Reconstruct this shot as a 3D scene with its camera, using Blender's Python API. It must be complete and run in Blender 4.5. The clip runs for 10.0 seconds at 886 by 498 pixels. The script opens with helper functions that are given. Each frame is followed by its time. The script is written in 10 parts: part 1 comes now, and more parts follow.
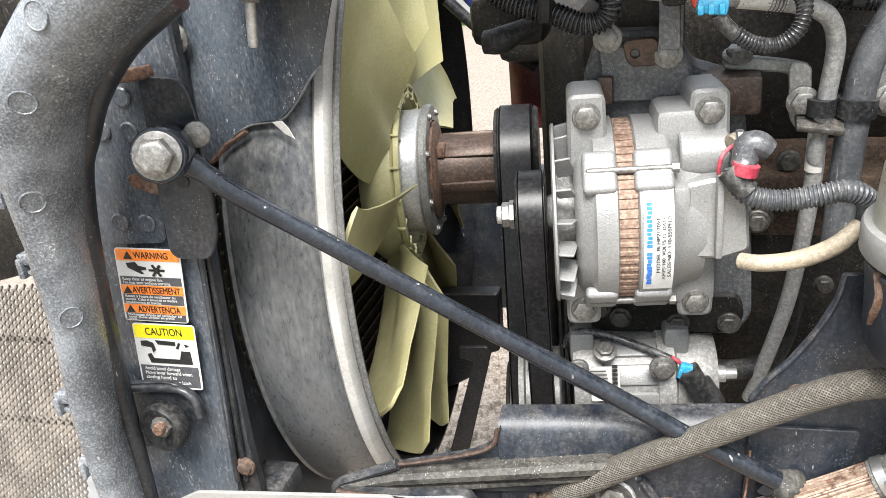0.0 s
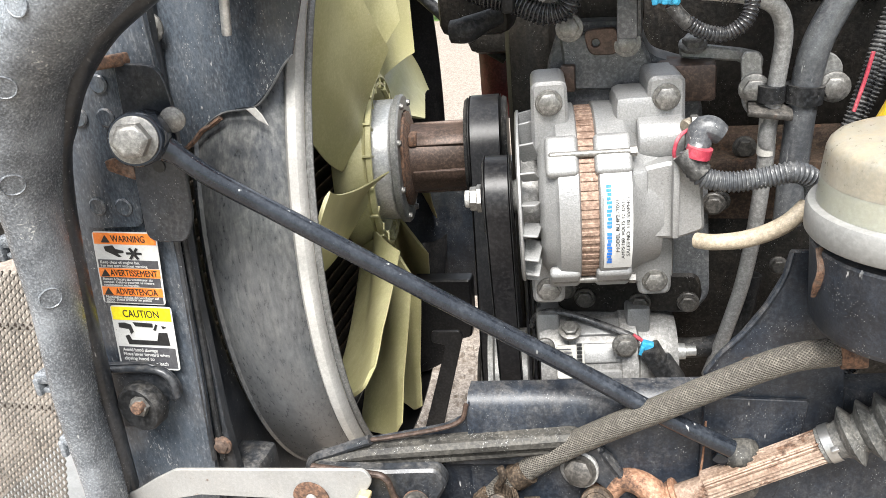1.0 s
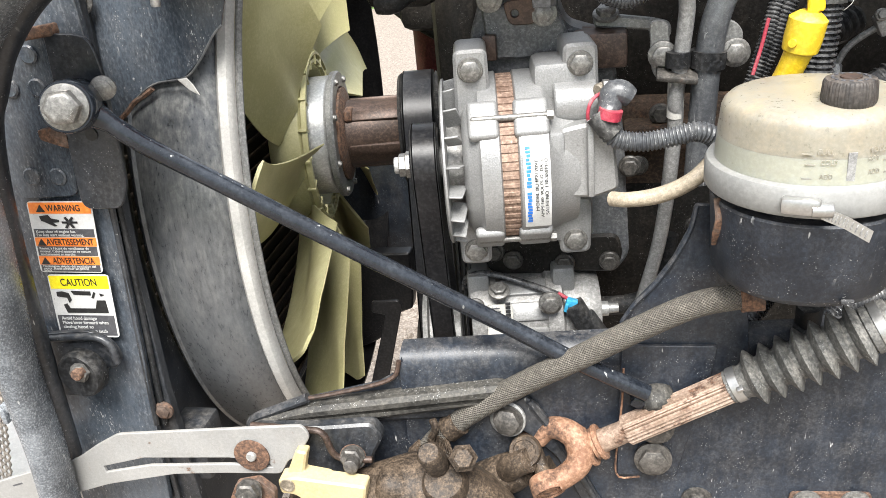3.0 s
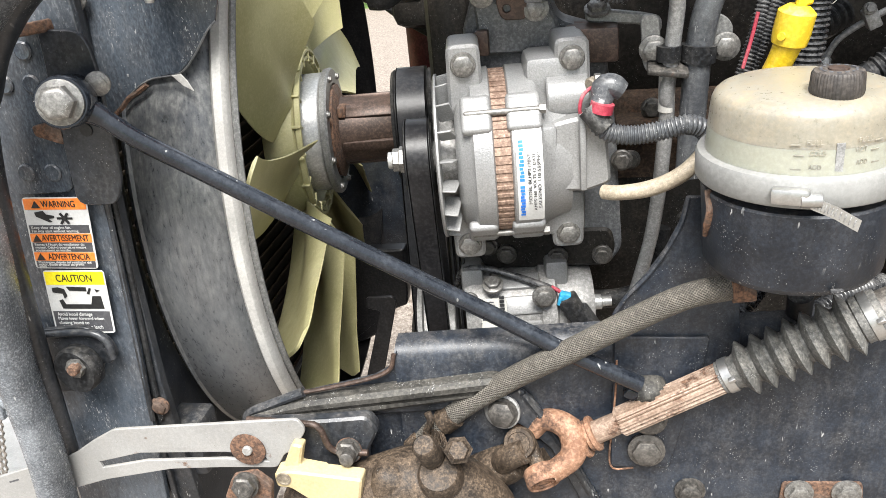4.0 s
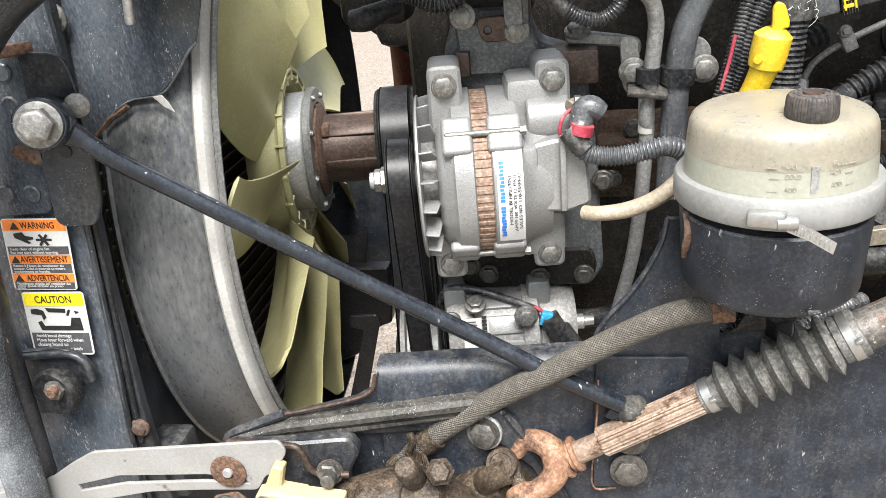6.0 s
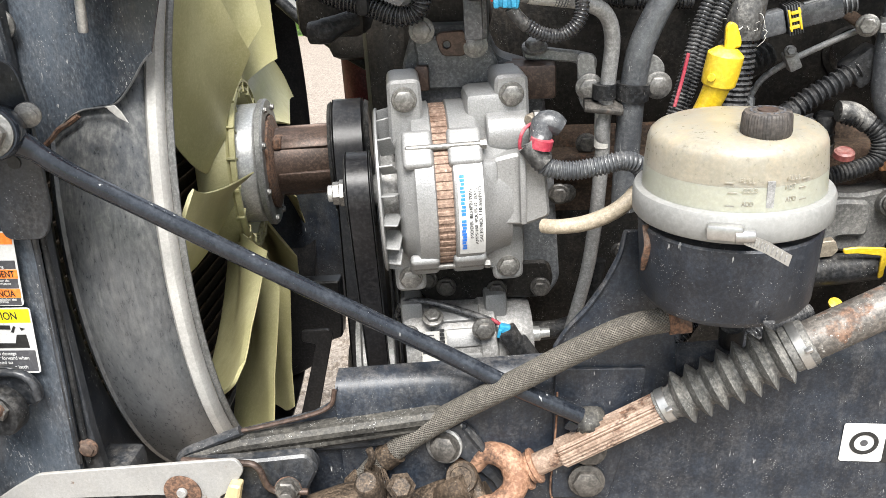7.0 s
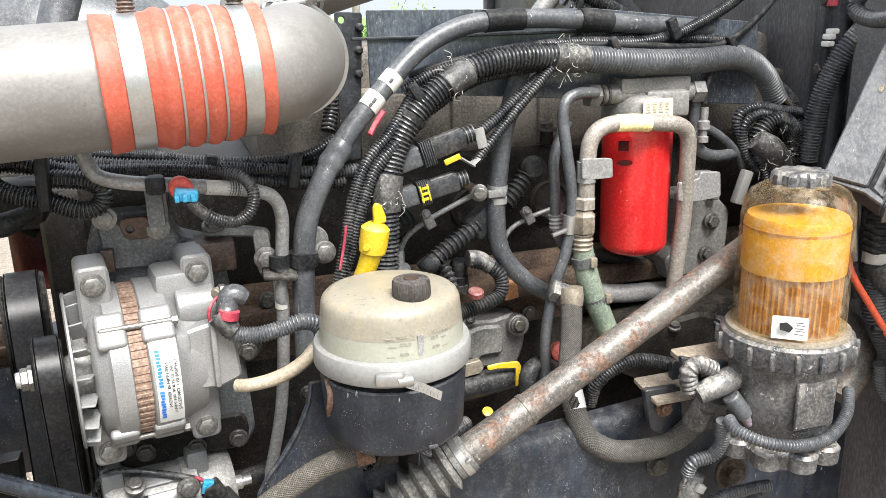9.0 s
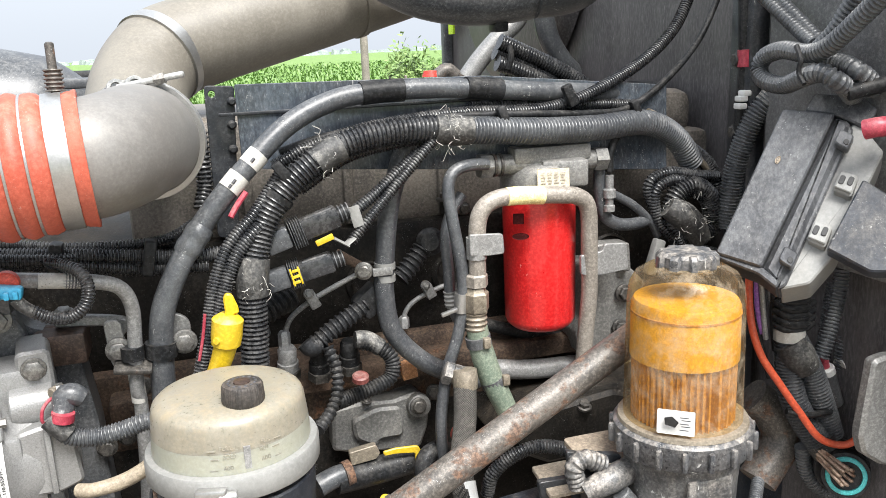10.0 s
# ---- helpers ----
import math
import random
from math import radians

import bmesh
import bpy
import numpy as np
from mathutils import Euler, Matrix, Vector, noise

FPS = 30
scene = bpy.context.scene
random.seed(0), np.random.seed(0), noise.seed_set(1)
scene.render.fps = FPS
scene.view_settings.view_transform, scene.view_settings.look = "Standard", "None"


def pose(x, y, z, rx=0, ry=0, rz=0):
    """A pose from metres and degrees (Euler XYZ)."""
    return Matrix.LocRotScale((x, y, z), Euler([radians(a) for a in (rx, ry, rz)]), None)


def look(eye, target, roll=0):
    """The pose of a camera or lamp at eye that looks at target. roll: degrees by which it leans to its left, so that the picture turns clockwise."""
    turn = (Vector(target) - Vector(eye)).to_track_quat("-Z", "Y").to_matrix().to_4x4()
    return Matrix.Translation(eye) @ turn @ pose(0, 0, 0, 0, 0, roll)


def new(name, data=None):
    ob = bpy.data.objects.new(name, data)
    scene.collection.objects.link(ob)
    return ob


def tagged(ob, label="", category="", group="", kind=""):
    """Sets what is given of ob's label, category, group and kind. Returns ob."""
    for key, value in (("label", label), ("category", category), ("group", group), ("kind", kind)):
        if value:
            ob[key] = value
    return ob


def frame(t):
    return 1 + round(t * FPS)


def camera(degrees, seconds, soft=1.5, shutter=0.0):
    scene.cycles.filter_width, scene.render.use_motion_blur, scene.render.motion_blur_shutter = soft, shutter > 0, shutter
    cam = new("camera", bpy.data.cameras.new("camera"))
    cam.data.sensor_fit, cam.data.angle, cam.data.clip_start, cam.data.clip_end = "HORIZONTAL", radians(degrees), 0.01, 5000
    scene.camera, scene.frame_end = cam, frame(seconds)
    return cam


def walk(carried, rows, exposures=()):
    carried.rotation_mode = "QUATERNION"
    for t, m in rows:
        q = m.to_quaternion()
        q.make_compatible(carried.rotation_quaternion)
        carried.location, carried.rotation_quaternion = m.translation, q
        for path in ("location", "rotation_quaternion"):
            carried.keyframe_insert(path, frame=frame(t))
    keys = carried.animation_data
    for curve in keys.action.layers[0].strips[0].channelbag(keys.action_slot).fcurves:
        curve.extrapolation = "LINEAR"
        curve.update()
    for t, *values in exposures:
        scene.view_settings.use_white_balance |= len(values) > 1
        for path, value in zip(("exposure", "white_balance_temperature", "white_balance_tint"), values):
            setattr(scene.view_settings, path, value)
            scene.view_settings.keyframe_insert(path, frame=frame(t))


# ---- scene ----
cam = camera(56.9, 10.0, soft=0.6)
METRES, EYE, TILT, LEAN, TURN = 0.55, 1.55, -23.25, 5.5, 15.0
ROWS = [
    (0.0, 0.0, 0.0, 0.0, 0.0, 0.0, -0.0),
    (0.5, 0.0045, -0.0206, -0.0102, -0.65, -0.09, 0.14),
    (1.0, 0.0134, -0.0524, -0.0239, -1.59, -0.3, 0.34),
    (1.5, 0.0249, -0.0813, -0.0576, -2.72, -0.56, 0.59),
    (2.0, 0.0361, -0.0953, -0.0644, -3.72, -0.8, 0.93),
    (2.5, 0.0531, -0.1103, -0.0677, -4.46, -0.99, 1.27),
    (4.0, 0.0508, -0.1309, -0.0835, -5.31, -1.13, 1.88),
    (4.5, 0.0593, -0.1303, -0.0856, -5.57, -0.92, 1.93),
    (5.0, 0.0639, -0.1321, -0.0852, -5.74, -0.59, 1.99),
    (5.5, 0.0652, -0.1331, -0.0735, -5.8, -0.32, 2.04),
    (7.0, 0.0265, -0.127, -0.0711, -10.37, 0.62, 2.1),
    (7.5, -0.0632, -0.1336, -0.061, -15.43, 1.7, 3.14),
    (8.0, -0.1548, -0.1824, -0.062, -21.78, 3.06, 5.0),
    (8.5, -0.1231, -0.2658, -0.0503, -28.14, 4.72, 7.37),
    (9.0, -0.0514, -0.3383, 0.0018, -32.06, 6.39, 9.46),
    (9.5, 0.0897, -0.3951, 0.0517, -32.9, 7.74, 10.36),
    (10.0, 0.2714, -0.4283, 0.0745, -30.93, 8.78, 9.95),
]
walk(cam, [(t, pose(0, 0, EYE, TILT, LEAN, TURN) @ pose(METRES * x, METRES * y, METRES * z, 90 + pitch, roll, yaw)) for t, x, y, z, yaw, pitch, roll in ROWS],
     exposures=[(0.0, 1.14), (5.0, 1.01), (8.0, 1.02), (9.5, 0.93), (10.0, 0.82)])

# ---- light ----
world = bpy.data.worlds.new("world")
scene.world = world
world.use_nodes = True
wn, wl = world.node_tree.nodes, world.node_tree.links
wn.clear()
sky = wn.new("ShaderNodeTexSky")
sky.sky_type, sky.sun_disc = "NISHITA", False
sky.sun_elevation, sky.sun_rotation = radians(58), radians(200)
sky.air_density, sky.dust_density, sky.ozone_density = 1.0, 6.0, 1.0
overcast = wn.new("ShaderNodeMix")
overcast.data_type = "RGBA"
overcast.inputs[0].default_value = 0.8
overcast.inputs[7].default_value = (8.3, 9.0, 10.0, 1)
back = wn.new("ShaderNodeBackground")
back.inputs["Strength"].default_value = 0.105
wout = wn.new("ShaderNodeOutputWorld")
wl.new(sky.outputs[0], overcast.inputs[6])
# an overcast sky is palest overhead and greyer towards the horizon
way, up_, rise, veil = wn.new("ShaderNodeTexCoord"), wn.new("ShaderNodeSeparateXYZ"), wn.new("ShaderNodeMapRange"), wn.new("ShaderNodeMix")
wl.new(way.outputs["Generated"], up_.inputs[0])
wl.new(up_.outputs[2], rise.inputs[0])
rise.inputs[1].default_value, rise.inputs[2].default_value, rise.inputs[3].default_value, rise.inputs[4].default_value = 0.0, 1.0, 0.62, 1.25
veil.data_type, veil.blend_type = "RGBA", "MULTIPLY"
veil.inputs[0].default_value = 1.0
wl.new(overcast.outputs[2], veil.inputs[6])
wl.new(rise.outputs[0], veil.inputs[7])
wl.new(veil.outputs[2], back.inputs["Color"])
wl.new(back.outputs[0], wout.inputs[0])

sun_data = bpy.data.lights.new("sun", "SUN")
sun_data.energy, sun_data.angle, sun_data.color = 5.0, radians(30), (1.0, 0.98, 0.95)
sun = new("sun", sun_data)
sun.matrix_world = look((0.55, -2.0, 5.6), (0, 0.8, 1.2))

# ---- small building kit ----
SPOT = {}


def smooth_mesh(name, vs, fs, mat, st=None):
    """Mesh data from corners and faces, smooth but for its sharp edges, laid round its own middle."""
    vs = np.asarray(vs, dtype=float)
    mid = (vs.min(0) + vs.max(0)) / 2
    mid[2] = vs[:, 2].min()
    me = bpy.data.meshes.new(name)
    me.from_pydata((vs - mid).tolist(), [], fs)
    if st is not None:
        at = me.attributes.new("st", "FLOAT_VECTOR", "POINT")
        at.data.foreach_set("vector", np.asarray(st, dtype=np.float32).ravel())
    me.polygons.foreach_set("use_smooth", [True] * len(me.polygons))
    me.set_sharp_from_angle(angle=radians(38))
    me.materials.append(mat)
    return me, Vector(mid)


RAILED = set()


def rail_y(x):
    """The outer face of the frame rail, which runs a little aslant."""
    return 0.637 + 0.13 * (x - 0.018)


def rail_point(p):
    """Moves a spot, given for a face at y = 0.70, along its line of sight onto the slanting rail."""
    x, y, z = p
    f = min(max((x - 0.2) / 0.15, 0), 1)
    cx, cy, cz = 0.03 - 0.10 * f, -0.06 - 0.03 * f, 1.51 + 0.005 * f
    k = (rail_y(cx) + (y - 0.70) * 0.93 - cy) / (y - cy - 0.13 * (x - cx))
    return cx + k * (x - cx), cy + k * (y - cy), cz + k * (z - cz)


def part(name, g, mat, parent=None, label=""):
    """Links a shape as one mesh object, under a thing or a part where one is given."""
    vs = [rail_point(v) for v in g[0]] if parent in RAILED else g[0]
    me, mid = smooth_mesh(name, vs, g[1], mat, g[2] if len(g) > 2 else None)
    ob = new(name, me)
    ob.location = mid
    SPOT[ob] = mid
    if parent in RAILED:
        RAILED.add(ob)
    if parent is not None:
        ob.parent = parent
        ob.matrix_parent_inverse = Matrix.Translation(-SPOT[parent])
    return tagged(ob, label)


SKEW = 8.5


def swung(about):
    """The engine's crank line lies a few degrees off x: a turn about an upright line through (x, y)."""
    return Matrix.Translation((*about, 0)) @ Matrix.Rotation(radians(SKEW), 4, "Z") @ Matrix.Translation((-about[0], -about[1], 0))


def thing(name, spot, label, category, group="", kind="", about=None, railed=False):
    """An Empty at a thing's base, for its parts; about: swung with the crank line; railed: laid along the rail."""
    ob = new(name)
    ob.empty_display_size = 0.02
    ob.location = spot
    if about:
        ob.location = swung(about) @ Vector(spot)
        ob.rotation_euler = (0, 0, radians(SKEW))
    SPOT[ob] = Vector(spot)
    if railed:
        RAILED.add(ob)
        ob.location = SPOT[ob] = Vector(rail_point(spot))
    return tagged(ob, label, category, group, kind)


def solo(name, g, mat, label, category, group="", kind=""):
    """A thing that is one mesh."""
    return tagged(part(name, g, mat), label, category, group, kind)


def join(*gs):
    vs, fs = [], []
    for g in gs:
        n = len(vs)
        vs.extend([tuple(v) for v in g[0]])
        fs.extend([tuple(i + n for i in f) for f in g[1]])
    return vs, fs


def moved(g, m):
    return [tuple(m @ Vector(v)) for v in g[0]], g[1]


def from_bm(bm):
    bm.verts.ensure_lookup_table()
    bm.verts.index_update()
    g = [tuple(v.co) for v in bm.verts], [tuple(v.index for v in f.verts) for f in bm.faces]
    bm.free()
    return g


def box(c, s, bev=0.002, m=None, seg=2):
    """A box with rounded edges: its middle, its size, and a turn about its middle."""
    bm = bmesh.new()
    bmesh.ops.create_cube(bm, size=1)
    bmesh.ops.scale(bm, vec=s, verts=bm.verts)
    if bev:
        bmesh.ops.bevel(bm, geom=bm.edges[:], offset=min(bev, min(s) * 0.45), segments=seg, affect="EDGES", profile=0.5)
    t = Matrix.Translation(c) @ (m if m is not None else Matrix())
    bmesh.ops.transform(bm, matrix=t, verts=bm.verts)
    return from_bm(bm)


def turn(rx=0, ry=0, rz=0):
    return pose(0, 0, 0, rx, ry, rz)


def basis(d, up=(0, 0, 1)):
    """Two directions across d."""
    d = Vector(d).normalized()
    up = Vector(up)
    if abs(d.dot(up)) > 0.95:
        up = Vector((0, 1, 0))
    a = up.cross(d).normalized()
    return a, d.cross(a)


def lathe(o, d, prof, seg=32, flute=0, fdepth=0.0):
    """Turned round an axis from o along d: profile of (way along, radius). Flutes cut the rim into ribs."""
    o, d = Vector(o), Vector(d).normalized()
    a, b = basis(d)
    vs, fs = [], []
    for h, r in prof:
        for i in range(seg):
            w = 2 * math.pi * i / seg
            k = r + (fdepth * (1 if math.sin(w * flute) > 0 else -1) if flute and r > 0.005 else 0)
            vs.append(tuple(o + d * h + (a * math.cos(w) + b * math.sin(w)) * k))
    n = len(prof)
    for j in range(n - 1):
        for i in range(seg):
            k = (i + 1) % seg
            fs.append((j * seg + i, j * seg + k, (j + 1) * seg + k, (j + 1) * seg + i))
    fs.append(tuple(reversed(range(seg))))
    fs.append(tuple((n - 1) * seg + i for i in range(seg)))
    return vs, fs


def rod(a, b, r, seg=20, bev=0.0015):
    """A round bar from a to b with eased ends."""
    a, b = Vector(a), Vector(b)
    n = (b - a).length
    e = min(bev, n * 0.3, r * 0.5)
    return lathe(a, b - a, [(0, r - e), (e, r), (n - e, r), (n, r - e)], seg)


def ring(o, d, r, w, t, seg=40):
    """A band: radius, width along the axis, thickness."""
    e = min(w, t) * 0.2
    o, d = Vector(o), Vector(d).normalized()
    p = [(-w / 2, r), (-w / 2, r + t - e), (-w / 2 + e, r + t), (w / 2 - e, r + t), (w / 2, r + t - e), (w / 2, r), (-w / 2, r)]
    vs, fs = lathe(o, d, p, seg)
    return vs, fs[:-2]


def smooth_path(pts, step):
    """Even points along a soft curve through pts."""
    p = [Vector(q) for q in pts]
    p = [p[0] * 2 - p[1]] + p + [p[-1] * 2 - p[-2]]
    fine = []
    for i in range(1, len(p) - 2):
        a, b, c, e = p[i - 1 : i + 3]
        for k in range(24):
            t = k / 24
            fine.append(0.5 * ((2 * b) + (c - a) * t + (2 * a - 5 * b + 4 * c - e) * t**2 + (3 * b - a - 3 * c + e) * t**3))
    fine.append(p[-2])
    d = [0.0]
    for i in range(1, len(fine)):
        d.append(d[-1] + (fine[i] - fine[i - 1]).length)
    n = max(2, int(d[-1] / step) + 1)
    out, j = [], 0
    for i in range(n + 1):
        w = d[-1] * i / n
        while j < len(d) - 2 and d[j + 1] < w:
            j += 1
        f = (w - d[j]) / max(d[j + 1] - d[j], 1e-9)
        out.append(fine[j].lerp(fine[j + 1], min(max(f, 0), 1)))
    return out, d[-1]


def sweep(pts, r, sides=14, step=0.004, corr=None, flat=1.0, ends=None):
    """A tube along a path. corr: (pitch, depth) of split-loom ridges; r may be a list of radii from start to end."""
    if corr:
        pitch, depth = corr
        step = pitch / 4
    path, total = smooth_path(pts, step)
    n = len(path)
    vs, fs, st = [], [], []
    tan = (path[1] - path[0]).normalized()
    a, b = basis(tan)
    for i, c in enumerate(path):
        t2 = (path[min(i + 1, n - 1)] - path[max(i - 1, 0)]).normalized()
        q = tan.rotation_difference(t2)
        a, b, tan = q @ a, q @ b, t2
        u = i / (n - 1)
        if isinstance(r, (list, tuple)):
            k = u * (len(r) - 1)
            j = min(int(k), len(r) - 2)
            rr = r[j] + (r[j + 1] - r[j]) * (k - j)
        else:
            rr = r
        if corr:
            rr -= depth * (0, 0.15, 1, 0.85)[i % 4]
        for s in range(sides + 1):
            w = 2 * math.pi * s / sides
            vs.append(tuple(c + a * (rr * math.cos(w)) + b * (rr * flat * math.sin(w))))
            st.append((u * total, w * rr, 0.0))
    m = sides + 1
    for i in range(n - 1):
        for s in range(sides):
            fs.append((i * m + s, i * m + s + 1, (i + 1) * m + s + 1, (i + 1) * m + s))
    fs.append(tuple(reversed(range(sides))))
    fs.append(tuple((n - 1) * m + s for s in range(sides)))
    return vs, fs, st


def rounded(poly, r, seg=4):
    """A polygon with its corners rounded; r is one radius or one for each corner."""
    out, n = [], len(poly)
    for i in range(n):
        p, a, b = Vector(poly[i]), Vector(poly[i - 1]), Vector(poly[(i + 1) % n])
        k = r[i] if isinstance(r, (list, tuple)) else r
        da, db = (a - p), (b - p)
        e = min(k, da.length * 0.48, db.length * 0.48)
        if e < 1e-5:
            out.append(tuple(p))
            continue
        s, f = p + da.normalized() * e, p + db.normalized() * e
        for j in range(seg + 1):
            t = j / seg
            out.append(tuple((1 - t) ** 2 * s + 2 * t * (1 - t) * p + t * t * f))
    return out


def disc(u, v, r, n=16):
    return [(u + r * math.cos(2 * math.pi * i / n), v + r * math.sin(2 * math.pi * i / n)) for i in range(n)]


def slab(poly, t, m, holes=(), bev=0.0008):
    """A plate cut from a flat outline, with holes, t thick away from its face; m lays its (u, v, depth) into the world."""
    bm = bmesh.new()
    edges = []
    for loop in (poly, *holes):
        ws = [bm.verts.new((p[0], p[1], 0)) for p in loop]
        edges += [bm.edges.new((ws[i], ws[(i + 1) % len(ws)])) for i in range(len(ws))]
    if holes:
        bmesh.ops.triangle_fill(bm, edges=edges, use_beauty=True)
    else:
        bm.faces.new(bm.verts[:])
    made = bmesh.ops.extrude_face_region(bm, geom=bm.faces[:])
    bmesh.ops.translate(bm, vec=(0, 0, -t), verts=[e for e in made["geom"] if isinstance(e, bmesh.types.BMVert)])
    if bev:
        rim = [e for e in bm.edges if len(e.link_faces) == 2 and e.calc_face_angle(0) > 1.2 and abs(e.verts[0].co.z - e.verts[1].co.z) < 1e-6]
        bmesh.ops.bevel(bm, geom=rim, offset=bev, segments=1, affect="EDGES")
    bmesh.ops.recalc_face_normals(bm, faces=bm.faces)
    bmesh.ops.transform(bm, matrix=m, verts=bm.verts)
    return from_bm(bm)


def facing(y):
    """For plates whose face looks to -y: (u, v) become x and z, the face lies at y."""
    return Matrix(((1, 0, 0, 0), (0, 0, -1, y), (0, 1, 0, 0), (0, 0, 0, 1)))


def plane_m(o, u, n):
    """For plates of any lie: origin, the direction of u, and the way the face looks."""
    n = Vector(n).normalized()
    u = Vector(u)
    u = (u - n * u.dot(n)).normalized()
    v = n.cross(u)
    return Matrix(((u.x, v.x, n.x, o[0]), (u.y, v.y, n.y, o[1]), (u.z, v.z, n.z, o[2]), (0, 0, 0, 1)))


def bolt(o, d, r=0.008, h=0.007, washer=1.35, seg=20):
    """A flanged hex head on a face at o that looks along d; r across the corners."""
    o, d = Vector(o), Vector(d).normalized()
    f = lathe(o, d, [(-0.002, r * washer), (0.0012, r * washer), (0.0022, r * 1.12)], seg)
    hexa = lathe(o, d, [(0.001, r), (h * 0.85, r), (h, r * 0.82)], 6)
    return join(f, hexa)


def plates_bar(o, u, n, w, h, t=0.0004):
    """A thin bar of print."""
    return slab([(-w / 2, -h / 2), (w / 2, -h / 2), (w / 2, h / 2), (-w / 2, h / 2)], t, plane_m(o, u, n), bev=0)


def letters(name, body, o, u, n, size, mat, parent, label="", width=None):
    """Raised print in the built-in font, as a mesh."""
    cu = bpy.data.curves.new(name, "FONT")
    cu.body, cu.size, cu.align_x, cu.align_y, cu.extrude = body, size, "CENTER", "CENTER", 0.0002
    tmp = bpy.data.objects.new(name, cu)
    scene.collection.objects.link(tmp)
    bpy.context.view_layer.update()
    me0 = bpy.data.meshes.new_from_object(tmp.evaluated_get(bpy.context.evaluated_depsgraph_get()))
    bpy.data.objects.remove(tmp)
    vs = [v.co.copy() for v in me0.vertices]
    fs = [tuple(p.vertices) for p in me0.polygons]
    if width:
        span = max(v.x for v in vs) - min(v.x for v in vs)
        vs = [Vector((v.x * width / span, v.y, v.z)) for v in vs]
    bpy.data.meshes.remove(me0)
    m = plane_m(o, u, n)
    return part(name, ([tuple(m @ v) for v in vs], fs), mat, parent, label)


# ---- materials ----
def surf(name, col, col2=None, rough=0.5, metal=0.0, scale=14, grain=260, dust=0.0, dust_light_col=(0.33, 0.30, 0.26), speck=0.0,
         speckcol=(0.55, 0.55, 0.53), rust=0.0, bump=0.08, braid=0.0, coat=0.0, streak=None, speck_scale=170, mottle=0.35, grit=0.0, spec=0.5, scratch=0.0, sss=0.0, grind=0.18):
    """A worn surface: two paints blended by large clouds, fine grain, settled dust that also paints top light on upper
    faces, chips, rust and relief.
    """
    m = bpy.data.materials.new(name)
    m.use_nodes = True
    n, l = m.node_tree.nodes, m.node_tree.links
    b = n["Principled BSDF"]
    geo = n.new("ShaderNodeNewGeometry")
    at = geo.outputs["Position"]
    if streak:
        mp = n.new("ShaderNodeMapping")
        mp.inputs["Scale"].default_value = streak
        l.new(at, mp.inputs[0])
        at = mp.outputs[0]

    def cloud(s, detail=4.0, ro=0.6, src=at):
        x = n.new("ShaderNodeTexNoise")
        x.inputs["Scale"].default_value, x.inputs["Detail"].default_value, x.inputs["Roughness"].default_value = s, detail, ro
        l.new(src, x.inputs["Vector"])
        return x.outputs["Fac"]

    def span(v, lo, hi, a=0.0, c=1.0):
        x = n.new("ShaderNodeMapRange")
        x.inputs[1].default_value, x.inputs[2].default_value, x.inputs[3].default_value, x.inputs[4].default_value = lo, hi, a, c
        x.interpolation_type = "SMOOTHSTEP"
        l.new(v, x.inputs[0])
        return x.outputs[0]

    def math_(op, p, q):
        x = n.new("ShaderNodeMath")
        x.operation = op
        for k, v in ((0, p), (1, q)):
            if isinstance(v, (int, float)):
                x.inputs[k].default_value = v
            else:
                l.new(v, x.inputs[k])
        return x.outputs[0]

    def blend(f, p, q):
        x = n.new("ShaderNodeMix")
        x.data_type = "RGBA"
        if isinstance(f, (int, float)):
            x.inputs[0].default_value = f
        else:
            l.new(f, x.inputs[0])
        for k, v in ((6, p), (7, q)):
            if isinstance(v, tuple):
                x.inputs[k].default_value = (*v, 1)
            else:
                l.new(v, x.inputs[k])
        return x.outputs[2]

    big, fine = cloud(scale), cloud(grain, 3.0)
    col2 = col2 or tuple(min(1, c * 1.7 + 0.01) for c in col)
    c = blend(span(math_("ADD", math_("MULTIPLY", big, 0.7), math_("MULTIPLY", fine, 0.3)), 0.38, 0.66), col, col2)
    c = blend(math_("MULTIPLY", span(fine, 0.42, 0.72), mottle), c, tuple(min(1, v * 1.8 + 0.012) for v in col2))
    ro = math_("ADD", math_("MULTIPLY", fine, 0.22), rough - 0.11)
    me = None
    if rust:
        f = span(math_("ADD", math_("MULTIPLY", cloud(34, 6.0, 0.7), 0.75), math_("MULTIPLY", big, 0.25)), 0.66 - 0.3 * rust, 0.74 - 0.3 * rust)
        c = blend(f, c, blend(span(fine, 0.35, 0.65), (0.06, 0.034, 0.023), (0.165, 0.09, 0.055)))
        ro = math_("ADD", ro, math_("MULTIPLY", f, 0.3))
        me = math_("SUBTRACT", metal, math_("MULTIPLY", f, metal))
    if speck:
        f = span(math_("ADD", math_("MULTIPLY", cloud(speck_scale, 5.0, 0.72), 0.62), math_("MULTIPLY", cloud(26, 3.0), 0.38)), 0.665 - 0.08 * speck, 0.685 - 0.08 * speck)
        c = blend(math_("MULTIPLY", f, 0.7), c, speckcol)
    if grit:
        v = n.new("ShaderNodeTexVoronoi")
        v.inputs["Scale"].default_value = 480
        l.new(at, v.inputs["Vector"])
        rad = math_("MULTIPLY", span(cloud(55, 3.0), 0.42, 0.7), 0.42 * grit)
        c = blend(math_("MULTIPLY", math_("LESS_THAN", v.outputs["Distance"], rad), 0.75), c, tuple(0.7 * k for k in speckcol))
